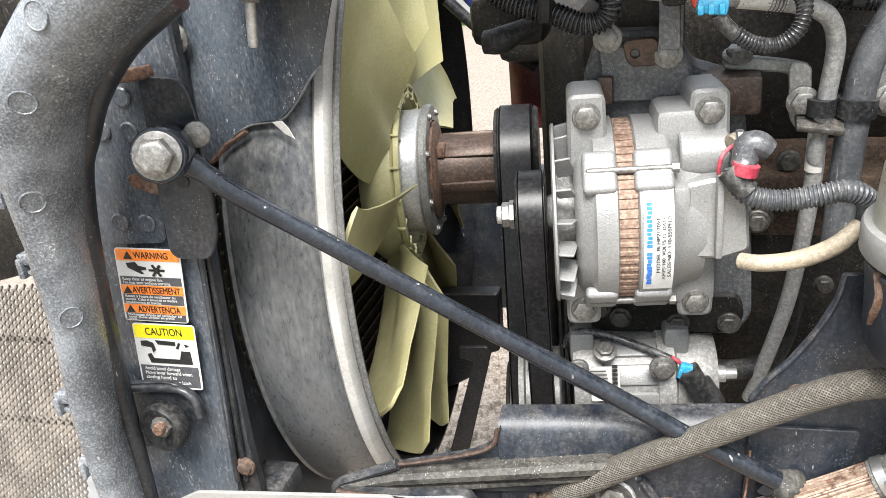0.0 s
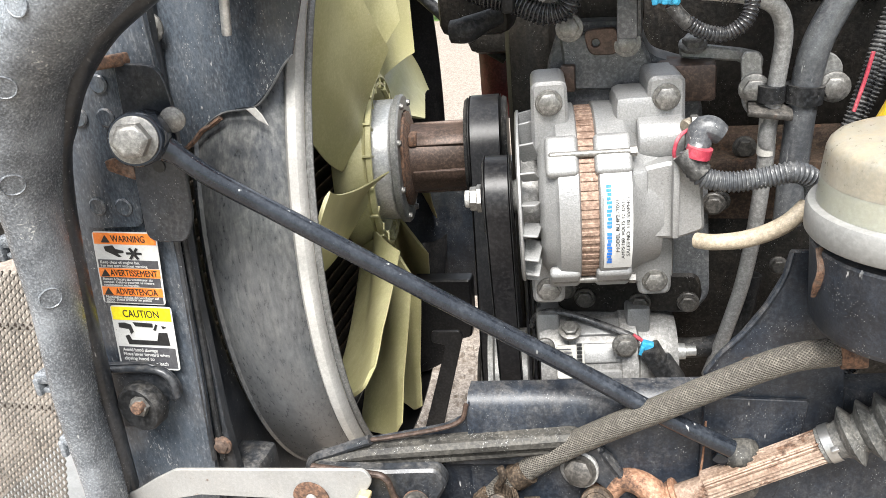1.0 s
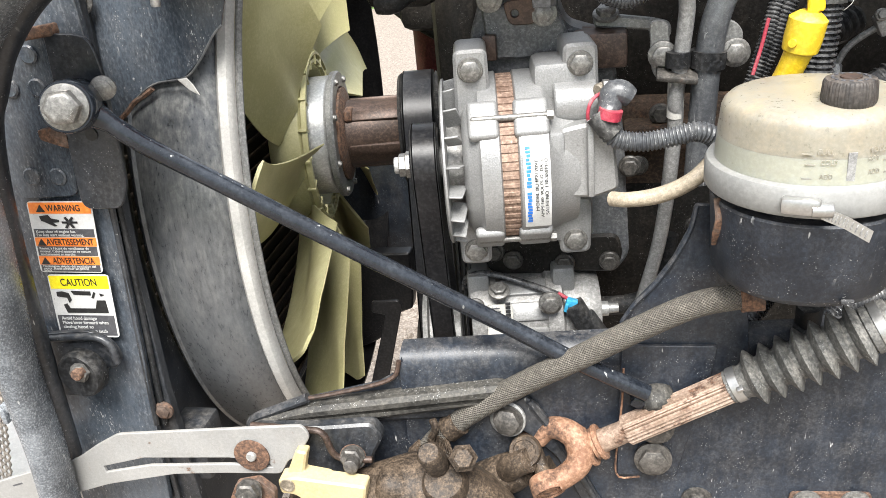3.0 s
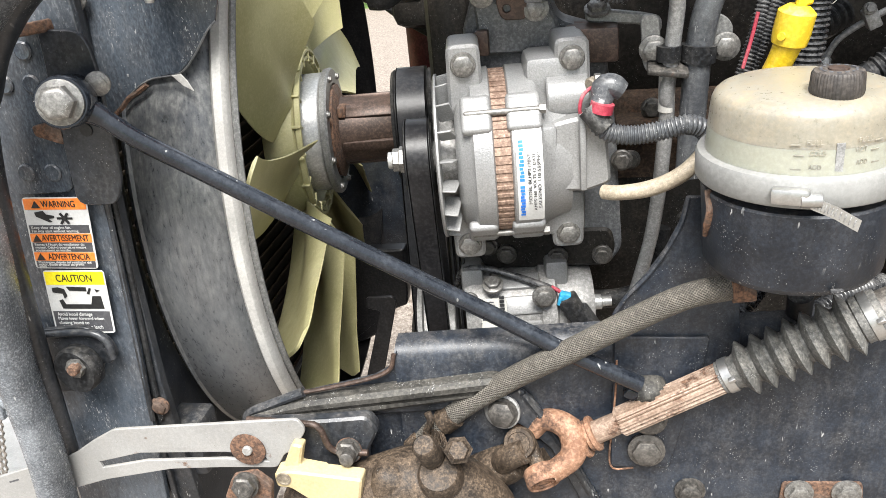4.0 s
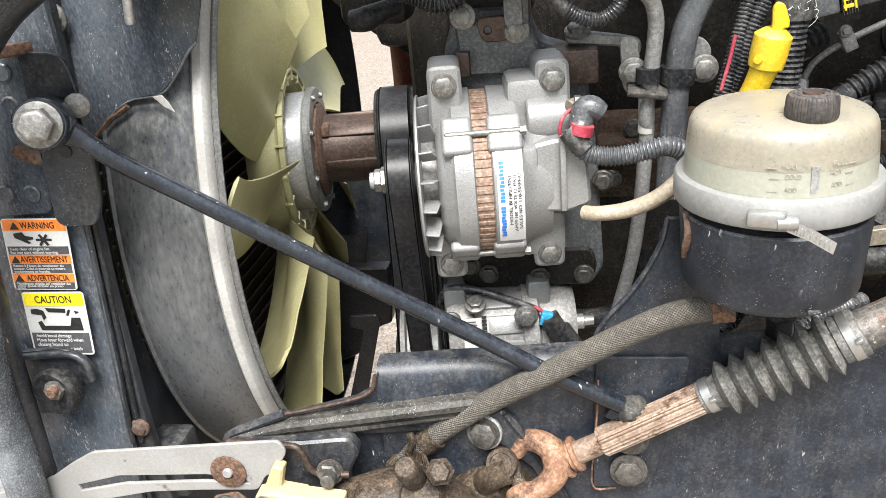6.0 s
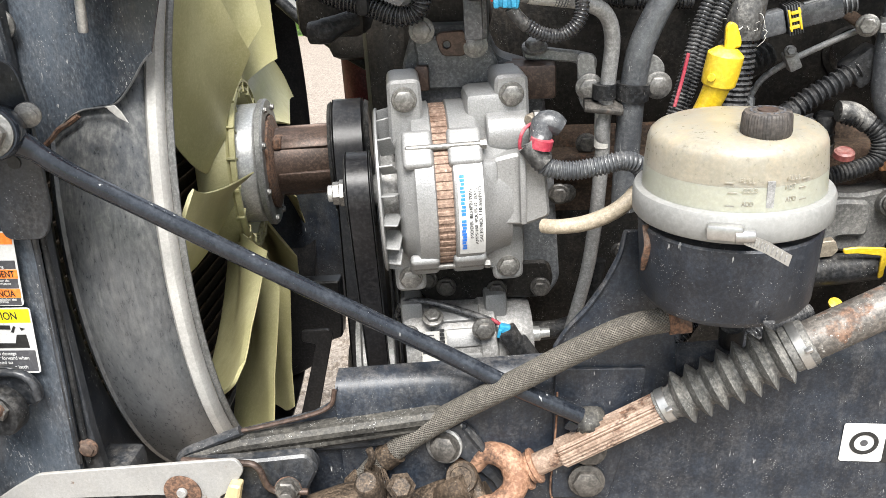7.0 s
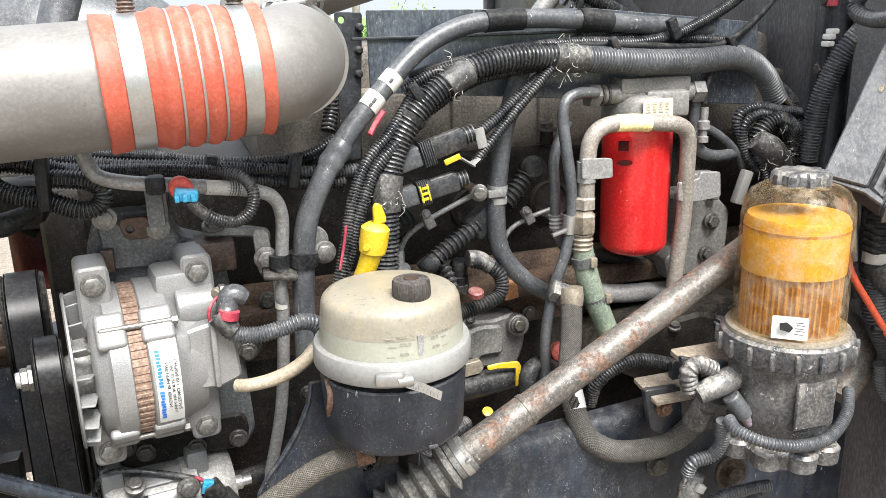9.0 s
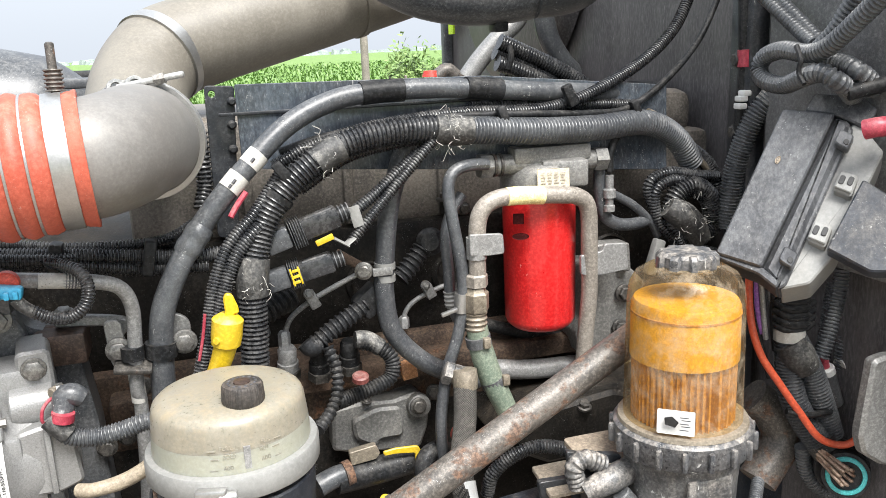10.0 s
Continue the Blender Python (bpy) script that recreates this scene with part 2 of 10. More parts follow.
    if scratch:
        mp2 = n.new("ShaderNodeMapping")
        mp2.inputs["Rotation"].default_value = (0.5, 0.35, 0.2)
        mp2.inputs["Scale"].default_value = (240, 240, 55)
        l.new(geo.outputs["Position"], mp2.inputs[0])
        f = math_("MULTIPLY", span(cloud(1.0, 2.0, 0.5, mp2.outputs[0]), 0.68, 0.74), span(cloud(19, 3.0, 0.6, geo.outputs["Position"]), 0.52, 0.66))
        c = blend(math_("MULTIPLY", f, scratch), c, speckcol)
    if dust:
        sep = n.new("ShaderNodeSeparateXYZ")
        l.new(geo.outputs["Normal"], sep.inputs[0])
        # Upper faces go paler: settled dust, with top light put into the same colour.
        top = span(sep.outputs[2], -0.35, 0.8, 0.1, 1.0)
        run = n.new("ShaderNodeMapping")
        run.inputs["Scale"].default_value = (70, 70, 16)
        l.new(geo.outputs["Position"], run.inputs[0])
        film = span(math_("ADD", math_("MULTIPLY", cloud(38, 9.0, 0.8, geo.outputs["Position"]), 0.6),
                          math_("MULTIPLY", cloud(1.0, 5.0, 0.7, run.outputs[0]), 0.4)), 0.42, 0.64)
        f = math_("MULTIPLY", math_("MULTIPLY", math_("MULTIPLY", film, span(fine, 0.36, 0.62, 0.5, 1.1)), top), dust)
        c = blend(f, c, dust_light_col)
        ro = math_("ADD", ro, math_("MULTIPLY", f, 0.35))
    tooth = n.new("ShaderNodeMix")
    tooth.data_type, tooth.blend_type = "RGBA", "MULTIPLY"
    tooth.inputs[0].default_value = 1.0
    l.new(c, tooth.inputs[6])
    l.new(span(cloud(620, 3.0, 0.7, geo.outputs["Position"]), 0.3, 0.7, 1.0 - grind, 1.0 + grind), tooth.inputs[7])
    c = tooth.outputs[2]
    l.new(c, b.inputs["Base Color"])
    l.new(ro, b.inputs["Roughness"])
    if me is not None:
        l.new(me, b.inputs["Metallic"])
    else:
        b.inputs["Metallic"].default_value = metal
    b.inputs["Coat Weight"].default_value = coat
    if sss:
        b.inputs["Subsurface Weight"].default_value = sss
        b.inputs["Subsurface Radius"].default_value = (1.0, 0.85, 0.6)
        b.inputs["Subsurface Scale"].default_value = 0.012
    b.inputs["Specular IOR Level"].default_value = spec
    height = fine
    if braid:
        atr = n.new("ShaderNodeAttribute")
        atr.attribute_name = "st"
        sp = n.new("ShaderNodeSeparateXYZ")
        l.new(atr.outputs["Vector"], sp.inputs[0])
        p = math_("SINE", math_("MULTIPLY", math_("ADD", sp.outputs[0], sp.outputs[1]), braid), 0)
        q = math_("SINE", math_("MULTIPLY", math_("SUBTRACT", sp.outputs[0], sp.outputs[1]), braid), 0)
        height = math_("ADD", math_("MULTIPLY", math_("MAXIMUM", p, q), 1.0), math_("MULTIPLY", fine, 0.5))
        c2 = blend(span(math_("MAXIMUM", p, q), -0.2, 0.7, 0.0, 1.0), tuple(v * 0.66 for v in col), c)
        l.new(c2, b.inputs["Base Color"])
    bp = n.new("ShaderNodeBump")
    bp.inputs["Strength"].default_value = min(1, bump * 4)
    bp.inputs["Distance"].default_value = 0.0006 if not braid else 0.0012
    l.new(height, bp.inputs["Height"])
    l.new(bp.outputs[0], b.inputs["Normal"])
    return m


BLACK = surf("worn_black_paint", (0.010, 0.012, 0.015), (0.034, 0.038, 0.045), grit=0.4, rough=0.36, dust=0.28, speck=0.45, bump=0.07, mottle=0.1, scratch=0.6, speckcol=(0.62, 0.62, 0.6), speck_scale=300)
# Bluish dust tone also paints the sky highlight along the rod's upper side.
STRUT = surf("gloss_black_strut", (0.009, 0.011, 0.015), (0.018, 0.022, 0.029), grit=0.15, rough=0.15, dust=0.08, speck=0.2, bump=0.02, mottle=0.04, scratch=0.6, dust_light_col=(0.32, 0.345, 0.38), speck_scale=340, grind=0.06)
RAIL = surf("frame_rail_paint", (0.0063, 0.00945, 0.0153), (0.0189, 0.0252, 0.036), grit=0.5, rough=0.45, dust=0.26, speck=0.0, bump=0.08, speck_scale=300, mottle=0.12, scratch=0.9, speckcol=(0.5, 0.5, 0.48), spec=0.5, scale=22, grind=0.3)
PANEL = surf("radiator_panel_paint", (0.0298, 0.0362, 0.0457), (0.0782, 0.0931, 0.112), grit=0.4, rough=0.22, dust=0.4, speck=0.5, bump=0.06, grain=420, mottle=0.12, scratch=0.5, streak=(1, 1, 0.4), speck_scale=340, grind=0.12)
MOULD = surf("moulded_black_plastic", (0.0506, 0.057, 0.0653), (0.184, 0.198, 0.213), grit=0.35, rough=0.24, dust=0.3, dust_light_col=(0.46, 0.46, 0.45), speck=0.4, bump=0.6, grain=520, scale=14, mottle=0.2, scratch=0.5, speck_scale=340)
SHROUD = surf("dusty_shroud", (0.0464, 0.0496, 0.0537), (0.103, 0.107, 0.11), grit=0.3, rough=0.3, dust=0.42, dust_light_col=(0.40, 0.39, 0.35), speck=0.6, bump=0.05, scale=8, mottle=0.08, scratch=0.7, streak=(1, 1, 0.3), speck_scale=110, speckcol=(0.02, 0.021, 0.023), grind=0.07)
RIM = surf("grey_rim", (0.36, 0.35, 0.33), (0.50, 0.49, 0.46), mottle=0.06, rough=0.5, dust=0.3, dust_light_col=(0.28, 0.26, 0.22), bump=0.05, grind=0.08)
FAN = surf("olive_fan_nylon", (0.42, 0.39, 0.19), (0.52, 0.485, 0.265), mottle=0.06, rough=0.42, dust=0.5, dust_light_col=(0.38, 0.33, 0.19), bump=0.03, speck=0.05, speckcol=(0.6, 0.6, 0.5), grit=0.3, grind=0.07)
ALU = surf("cast_aluminium", (0.222, 0.222, 0.219), (0.287, 0.287, 0.281), mottle=0.06, rough=0.42, metal=0.35, dust=0.2, dust_light_col=(0.32, 0.305, 0.275), bump=0.16, grain=600, scratch=0.4, grit=0.5, speckcol=(0.20, 0.19, 0.18), grind=0.14)
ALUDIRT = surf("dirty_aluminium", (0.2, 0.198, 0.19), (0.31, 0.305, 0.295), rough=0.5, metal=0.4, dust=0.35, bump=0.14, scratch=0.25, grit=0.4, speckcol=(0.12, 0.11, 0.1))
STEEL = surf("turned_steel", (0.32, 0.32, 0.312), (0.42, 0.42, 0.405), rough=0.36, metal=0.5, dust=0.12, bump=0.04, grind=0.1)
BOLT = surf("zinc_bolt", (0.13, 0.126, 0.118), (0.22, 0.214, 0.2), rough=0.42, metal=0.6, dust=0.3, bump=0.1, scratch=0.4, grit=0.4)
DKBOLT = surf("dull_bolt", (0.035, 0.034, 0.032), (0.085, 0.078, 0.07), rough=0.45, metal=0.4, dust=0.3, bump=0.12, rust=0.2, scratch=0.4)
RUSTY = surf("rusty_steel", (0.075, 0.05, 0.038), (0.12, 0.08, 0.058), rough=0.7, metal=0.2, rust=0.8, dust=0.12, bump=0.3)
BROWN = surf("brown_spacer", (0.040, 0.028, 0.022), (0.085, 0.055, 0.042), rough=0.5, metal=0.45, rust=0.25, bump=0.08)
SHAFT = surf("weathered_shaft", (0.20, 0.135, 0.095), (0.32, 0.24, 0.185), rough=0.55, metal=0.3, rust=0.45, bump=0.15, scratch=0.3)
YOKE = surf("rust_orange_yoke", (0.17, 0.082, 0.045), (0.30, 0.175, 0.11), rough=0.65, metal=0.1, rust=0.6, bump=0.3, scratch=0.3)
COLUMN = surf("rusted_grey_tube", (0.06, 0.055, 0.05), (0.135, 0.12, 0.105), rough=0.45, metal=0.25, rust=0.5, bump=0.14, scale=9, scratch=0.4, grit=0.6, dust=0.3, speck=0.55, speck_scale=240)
GREASE = surf("oily_cast_iron", (0.018, 0.0135, 0.010), (0.058, 0.042, 0.029), spec=0.3, rough=0.55, dust=0.45, dust_light_col=(0.21, 0.15, 0.10), bump=0.9, mottle=0.4, grit=0.4, grind=0.5)
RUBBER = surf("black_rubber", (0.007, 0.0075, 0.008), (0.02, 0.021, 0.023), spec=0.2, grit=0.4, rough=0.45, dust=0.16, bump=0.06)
# Black for the belts, and for shade painted on the far shroud and gap plate.
BELT_AND_SHADE = surf("belt_rubber_and_shade", (0.006, 0.006, 0.007), (0.012, 0.012, 0.013), spec=0.25, rough=0.34, dust=0.06, bump=0.03, grind=0.1)
HOSE = surf("grey_black_hose", (0.04, 0.043, 0.048), (0.085, 0.09, 0.095), grit=0.5, rough=0.36, dust=0.28, dust_light_col=(0.32, 0.31, 0.29), speck=0.55, bump=0.08, scratch=0.5, speck_scale=340, mottle=0.15)
LOOM = surf("split_loom_plastic", (0.009, 0.0095, 0.011), (0.028, 0.03, 0.033), spec=0.5, grit=0.35, rough=0.26, dust=0.42, dust_light_col=(0.28, 0.27, 0.255), bump=0.04, mottle=0.15, scratch=0.3)
TAPE = surf("cloth_tape", (0.013, 0.013, 0.013), (0.05, 0.05, 0.049), rough=0.55, dust=0.7, dust_light_col=(0.42, 0.40, 0.36), bump=0.6, scratch=0.9, speck=0.6, speck_scale=260)
BRAID = surf("braided_hose_cover", (0.075, 0.067, 0.055), (0.14, 0.127, 0.105), rough=0.65, dust=0.3, dust_light_col=(0.27, 0.24, 0.19), bump=0.16, braid=2000)
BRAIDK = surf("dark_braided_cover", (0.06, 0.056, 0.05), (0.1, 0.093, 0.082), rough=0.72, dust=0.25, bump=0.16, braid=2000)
# Near black: shade of the deep engine recesses is put into this casting colour.
CAST = surf("engine_casting", (0.006, 0.0055, 0.005), (0.018, 0.0165, 0.0145), spec=0.18, grit=0.4, rough=0.5, dust=0.22, dust_light_col=(0.20, 0.16, 0.12), rust=0.04, bump=0.35, mottle=0.2)
CASTRUST = surf("rust_stained_casting", (0.034, 0.025, 0.02), (0.10, 0.066, 0.047), spec=0.2, rough=0.62, dust=0.4, dust_light_col=(0.25, 0.18, 0.12), rust=0.35, bump=0.4, mottle=0.25)
GREYCAST = surf("grey_painted_casting", (0.12, 0.12, 0.115), (0.2, 0.196, 0.186), rough=0.5, metal=0.25, dust=0.4, dust_light_col=(0.26, 0.235, 0.2), bump=0.14, scratch=0.25, grit=0.4, speckcol=(0.1, 0.095, 0.09))
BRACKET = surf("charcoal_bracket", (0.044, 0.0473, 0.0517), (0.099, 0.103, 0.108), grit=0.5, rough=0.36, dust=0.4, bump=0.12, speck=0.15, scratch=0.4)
ROCKER = surf("dusty_rocker_casting", (0.075, 0.069, 0.062), (0.19, 0.172, 0.15), spec=0.35, rough=0.42, dust=0.5, dust_light_col=(0.30, 0.25, 0.2), bump=0.2, grit=0.5, mottle=0.25)
LEDGE = surf("dusty_ledge_steel", (0.0168, 0.0162, 0.015), (0.051, 0.048, 0.042), rough=0.6, spec=0.35, dust=0.22, dust_light_col=(0.25, 0.23, 0.19), bump=0.2, grit=0.7, scratch=0.5, speck=0.1, speck_scale=320)
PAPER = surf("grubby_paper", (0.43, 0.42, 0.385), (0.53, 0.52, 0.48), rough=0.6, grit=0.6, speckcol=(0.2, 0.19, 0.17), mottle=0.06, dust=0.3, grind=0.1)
COLLAR = surf("dusty_black_collar", (0.024, 0.026, 0.03), (0.085, 0.088, 0.093), rough=0.3, dust=0.7, dust_light_col=(0.46, 0.41, 0.35), grit=0.6, scratch=0.8, bump=0.12, speck=0.3)
BOWL = surf("dusty_filter_bowl", (0.03, 0.031, 0.033), (0.12, 0.12, 0.118), rough=0.36, dust=0.7, dust_light_col=(0.50, 0.45, 0.39), grit=0.6, scratch=0.8, speck=0.4, bump=0.16, mottle=0.2)
CAPM = surf("brown_black_cap", (0.018, 0.016, 0.015), (0.04, 0.036, 0.033), rough=0.5, dust=0.35, dust_light_col=(0.25, 0.2, 0.16), bump=0.08)
BOOT = surf("grey_rubber_boot", (0.055, 0.055, 0.052), (0.125, 0.123, 0.117), rough=0.42, dust=0.6, dust_light_col=(0.36, 0.34, 0.30), bump=0.12, grit=0.6, spec=0.4, scratch=0.4)
GREYBR = surf("grey_steel_bracket", (0.17, 0.17, 0.165), (0.25, 0.25, 0.24), rough=0.45, metal=0.4, dust=0.3, bump=0.08, scratch=0.25, grit=0.4)
COPPER = surf("rusty_stator", (0.15, 0.095, 0.068), (0.29, 0.205, 0.155), rough=0.7, metal=0.2, rust=0.3, bump=0.35, speck=0.5, speckcol=(0.6, 0.5, 0.42), scale=60)
LIGHTPL = surf("lever_plate_grey", (0.221, 0.218, 0.208), (0.272, 0.269, 0.259), mottle=0.06, rough=0.45, rust=0.16, dust=0.2, dust_light_col=(0.4, 0.33, 0.24), bump=0.04, scratch=0.25, grit=0.4, speckcol=(0.2, 0.16, 0.12), grind=0.08)
CREAM = surf("cream_lever_plastic", (0.38, 0.3, 0.155), (0.46, 0.375, 0.215), mottle=0.06, rough=0.45, dust=0.25, dust_light_col=(0.45, 0.36, 0.22), bump=0.05, grind=0.05)
YELLOW = surf("yellow_plastic", (0.5, 0.33, 0.01), (0.58, 0.4, 0.016), rough=0.35, dust=0.35, bump=0.03, grind=0.05)
RED = surf("red_filter_enamel", (0.55, 0.012, 0.014), (0.66, 0.024, 0.022), rough=0.32, coat=0.3, dust=0.14, dust_light_col=(0.6, 0.35, 0.3), speck=0.4, speckcol=(0.75, 0.5, 0.45), bump=0.04, grind=0.06)
SILICONE = surf("orange_silicone", (0.36, 0.062, 0.034), (0.46, 0.10, 0.058), mottle=0.1, rough=0.5, dust=0.4, dust_light_col=(0.42, 0.25, 0.19), bump=0.08, scratch=0.5, grit=0.4, speckcol=(0.5, 0.4, 0.34), grind=0.1)
BAND = surf("polished_band", (0.39, 0.385, 0.373), (0.459, 0.455, 0.441), rough=0.36, metal=0.85, dust=0.08, bump=0.02, mottle=0.05, grind=0.06)
DUCT = surf("dusty_alu_duct", (0.159, 0.151, 0.14), (0.208, 0.2, 0.187), mottle=0.06, rough=0.5, metal=0.2, dust=0.12, dust_light_col=(0.38, 0.345, 0.29), speck=0.3, speckcol=(0.12, 0.1, 0.08), bump=0.06, scratch=0.25, grit=0.2, grind=0.05)
DUCTTAN = surf("tan_rubber_duct", (0.14, 0.127, 0.105), (0.186, 0.171, 0.143), mottle=0.1, rough=0.5, dust=0.16, dust_light_col=(0.30, 0.27, 0.21), bump=0.08, grit=0.15, scratch=0.3, speckcol=(0.1, 0.09, 0.075), grind=0.06)
RESIN = surf("translucent_tank", (0.221, 0.205, 0.163), (0.269, 0.25, 0.202), mottle=0.08, rough=0.3, dust=0.4, dust_light_col=(0.42, 0.31, 0.18), bump=0.02, scale=9, sss=0.5, grind=0.04)
FLUID = surf("pale_fluid_band", (0.292, 0.292, 0.237), (0.335, 0.335, 0.275), mottle=0.06, rough=0.32, bump=0.02, scale=7, sss=0.5, grind=0.03)
BLUE = surf("blue_connector", (0.02, 0.22, 0.38), (0.03, 0.28, 0.45), rough=0.4, bump=0.02, dust=0.3, grind=0.06)
DBLUE = surf("dark_blue_hose", (0.012, 0.018, 0.09), (0.02, 0.03, 0.13), rough=0.4, bump=0.03)
ORANGE = surf("orange_cable", (0.5, 0.065, 0.025), (0.57, 0.09, 0.035), rough=0.4, bump=0.02, dust=0.2, grind=0.06)
GREEN = surf("green_cable", (0.05, 0.55, 0.09), (0.07, 0.62, 0.12), rough=0.4, bump=0.02, grind=0.05)
PINK = surf("red_wire", (0.28, 0.025, 0.045), (0.36, 0.04, 0.065), rough=0.4, bump=0.02, dust=0.4)
TEAL = surf("teal_seal", (0.05, 0.36, 0.36), (0.07, 0.42, 0.42), rough=0.45, bump=0.02)
GREENHOSE = surf("faded_green_hose", (0.105, 0.14, 0.105), (0.17, 0.2, 0.15), rough=0.6, dust=0.4, dust_light_col=(0.32, 0.30, 0.24), bump=0.1)
BRASS = surf("dirty_brass", (0.17, 0.145, 0.11), (0.25, 0.215, 0.165), rough=0.5, metal=0.3, dust=0.3, bump=0.12)
TANPIPE = surf("tan_painted_pipe", (0.2, 0.178, 0.152), (0.29, 0.262, 0.228), rough=0.5, metal=0.2, dust=0.35, bump=0.08, speck=0.6, speckcol=(0.1, 0.085, 0.07))
GREYPIPE = surf("grey_steel_pipe", (0.2, 0.2, 0.197), (0.28, 0.28, 0.274), rough=0.45, metal=0.3, dust=0.3, bump=0.06)
BEIGEHOSE = surf("beige_sleeve", (0.24, 0.2, 0.145), (0.36, 0.305, 0.225), rough=0.55, dust=0.4, dust_light_col=(0.3, 0.27, 0.22), bump=0.14, speck=0.4, speckcol=(0.15, 0.13, 0.1), mottle=0.2)
FUSE = surf("dusty_grey_lid", (0.0253, 0.0264, 0.0299), (0.0805, 0.0839, 0.0897), rough=0.38, dust=0.2, dust_light_col=(0.30, 0.29, 0.27), speck=0.12, bump=0.1, scratch=0.5, grit=0.5, mottle=0.12, streak=(1, 1, 0.3), speck_scale=300)
GREYPL = surf("light_grey_plastic", (0.185, 0.185, 0.176), (0.246, 0.246, 0.235), mottle=0.06, rough=0.5, dust=0.15, bump=0.05, grind=0.04, grit=0.2)
WHITE = surf("white_sticker", (0.55, 0.55, 0.535), (0.62, 0.62, 0.6), mottle=0.06, rough=0.4, dust=0.12, bump=0.02, grit=0.5, speckcol=(0.25, 0.24, 0.22), grind=0.05)
INK = surf("black_print", (0.012, 0.012, 0.012), (0.02, 0.02, 0.02), rough=0.5, bump=0.02, grind=0.0)
GREYINK = surf("dark_grey_print", (0.055, 0.055, 0.06), (0.07, 0.07, 0.075), rough=0.5, bump=0.02, grind=0.0)
SIGNOR = surf("orange_print", (0.80, 0.20, 0.03), (0.84, 0.24, 0.05), rough=0.4, bump=0.02, grind=0.05)
SIGNYE = surf("yellow_print", (0.85, 0.68, 0.01), (0.88, 0.72, 0.02), rough=0.4, bump=0.02, grind=0.05)
SIGNBL = surf("blue_print", (0.02, 0.15, 0.55), (0.03, 0.18, 0.60), rough=0.4, bump=0.02, grind=0.05)
WALLG = surf("dark_cab_panel", (0.0648, 0.0607, 0.0621), (0.115, 0.108, 0.109), spec=0.3, rough=0.42, dust=0.35, dust_light_col=(0.26, 0.24, 0.23), bump=0.06, streak=(1, 1, 0.3), scratch=0.35, grit=0.3)
GRAVEL = surf("pale_gravel", (0.135, 0.108, 0.0853), (0.23, 0.195, 0.16), rough=0.9, grain=110, scale=48, bump=0.5, mottle=0.4, speck=0.9, speckcol=(0.38, 0.33, 0.27), speck_scale=70)
GRASS = surf("field_soil_and_grass", (0.10, 0.175, 0.04), (0.15, 0.235, 0.062), rough=0.9, grain=6, scale=0.4, bump=0.3)
CORN = surf("corn_leaf", (0.10, 0.19, 0.04), (0.15, 0.25, 0.06), rough=0.55, grain=20, scale=1.5, bump=0.05, grind=0.05)
BUSHM = surf("bush_leaf", (0.1, 0.17, 0.045), (0.19, 0.28, 0.09), rough=0.6, grain=20, scale=3, bump=0.05)
WOOD = surf("grey_pole_wood", (0.16, 0.14, 0.12), (0.24, 0.21, 0.18), rough=0.8, grain=40, scale=3, bump=0.2)
# Distance haze is mixed into this paler, bluer tree green.
TREES = surf("hazed_far_tree_green", (0.2, 0.24, 0.22), (0.25, 0.29, 0.27), rough=0.9, grain=2, scale=0.2, bump=0.1)


def glass(name, col, rough=0.08):
    m = bpy.data.materials.new(name)
    m.use_nodes = True
    n, l = m.node_tree.nodes, m.node_tree.links
    b = n["Principled BSDF"]
    tr = n.new("ShaderNodeBsdfTransparent")
    tr.inputs[0].default_value = (*col, 1)
    mx = n.new("ShaderNodeMixShader")
    geo = n.new("ShaderNodeNewGeometry")
    no = n.new("ShaderNodeTexNoise")
    no.inputs["Scale"].default_value, no.inputs["Detail"].default_value, no.inputs["Roughness"].default_value = 45, 10, 0.72
    l.new(geo.outputs["Position"], no.inputs["Vector"])
    mr = n.new("ShaderNodeMapRange")
    mr.inputs[1].default_value, mr.inputs[2].default_value, mr.inputs[3].default_value, mr.inputs[4].default_value = 0.44, 0.72, 0.07, 0.55
    l.new(no.outputs["Fac"], mr.inputs[0])
    l.new(mr.outputs[0], mx.inputs[0])
    b.inputs["Base Color"].default_value = (0.46, 0.37, 0.26, 1)
    b.inputs["Roughness"].default_value = rough + 0.15
    l.new(tr.outputs[0], mx.inputs[1])
    l.new(b.outputs[0], mx.inputs[2])
    l.new(mx.outputs[0], n["Material Output"].inputs[0])
    return m


AMBER = glass("dusty_clear_cover", (0.92, 0.78, 0.54))

# ---- ground and distance ----
def ground_sheet(name, x0, x1, y0, y1, z, mat, label, category, nx=1, ny=1):
    vs = [(x0 + (x1 - x0) * i / nx, y0 + (y1 - y0) * j / ny, z) for j in range(ny + 1) for i in range(nx + 1)]
    fs = [(j * (nx + 1) + i, j * (nx + 1) + i + 1, (j + 1) * (nx + 1) + i + 1, (j + 1) * (nx + 1) + i) for j in range(ny) for i in range(nx)]
    return solo(name, (vs, fs), mat, label, category, kind="structure")


ground_sheet("ground", -900, 900, -900, 900, 0.0, GRASS, "green farmland that reaches the horizon", "ground", 40, 40)
ground_sheet("gravel_yard", -30, 40, -20, 10.5, 0.012, GRAVEL, "pale crushed gravel of the yard", "gravel")


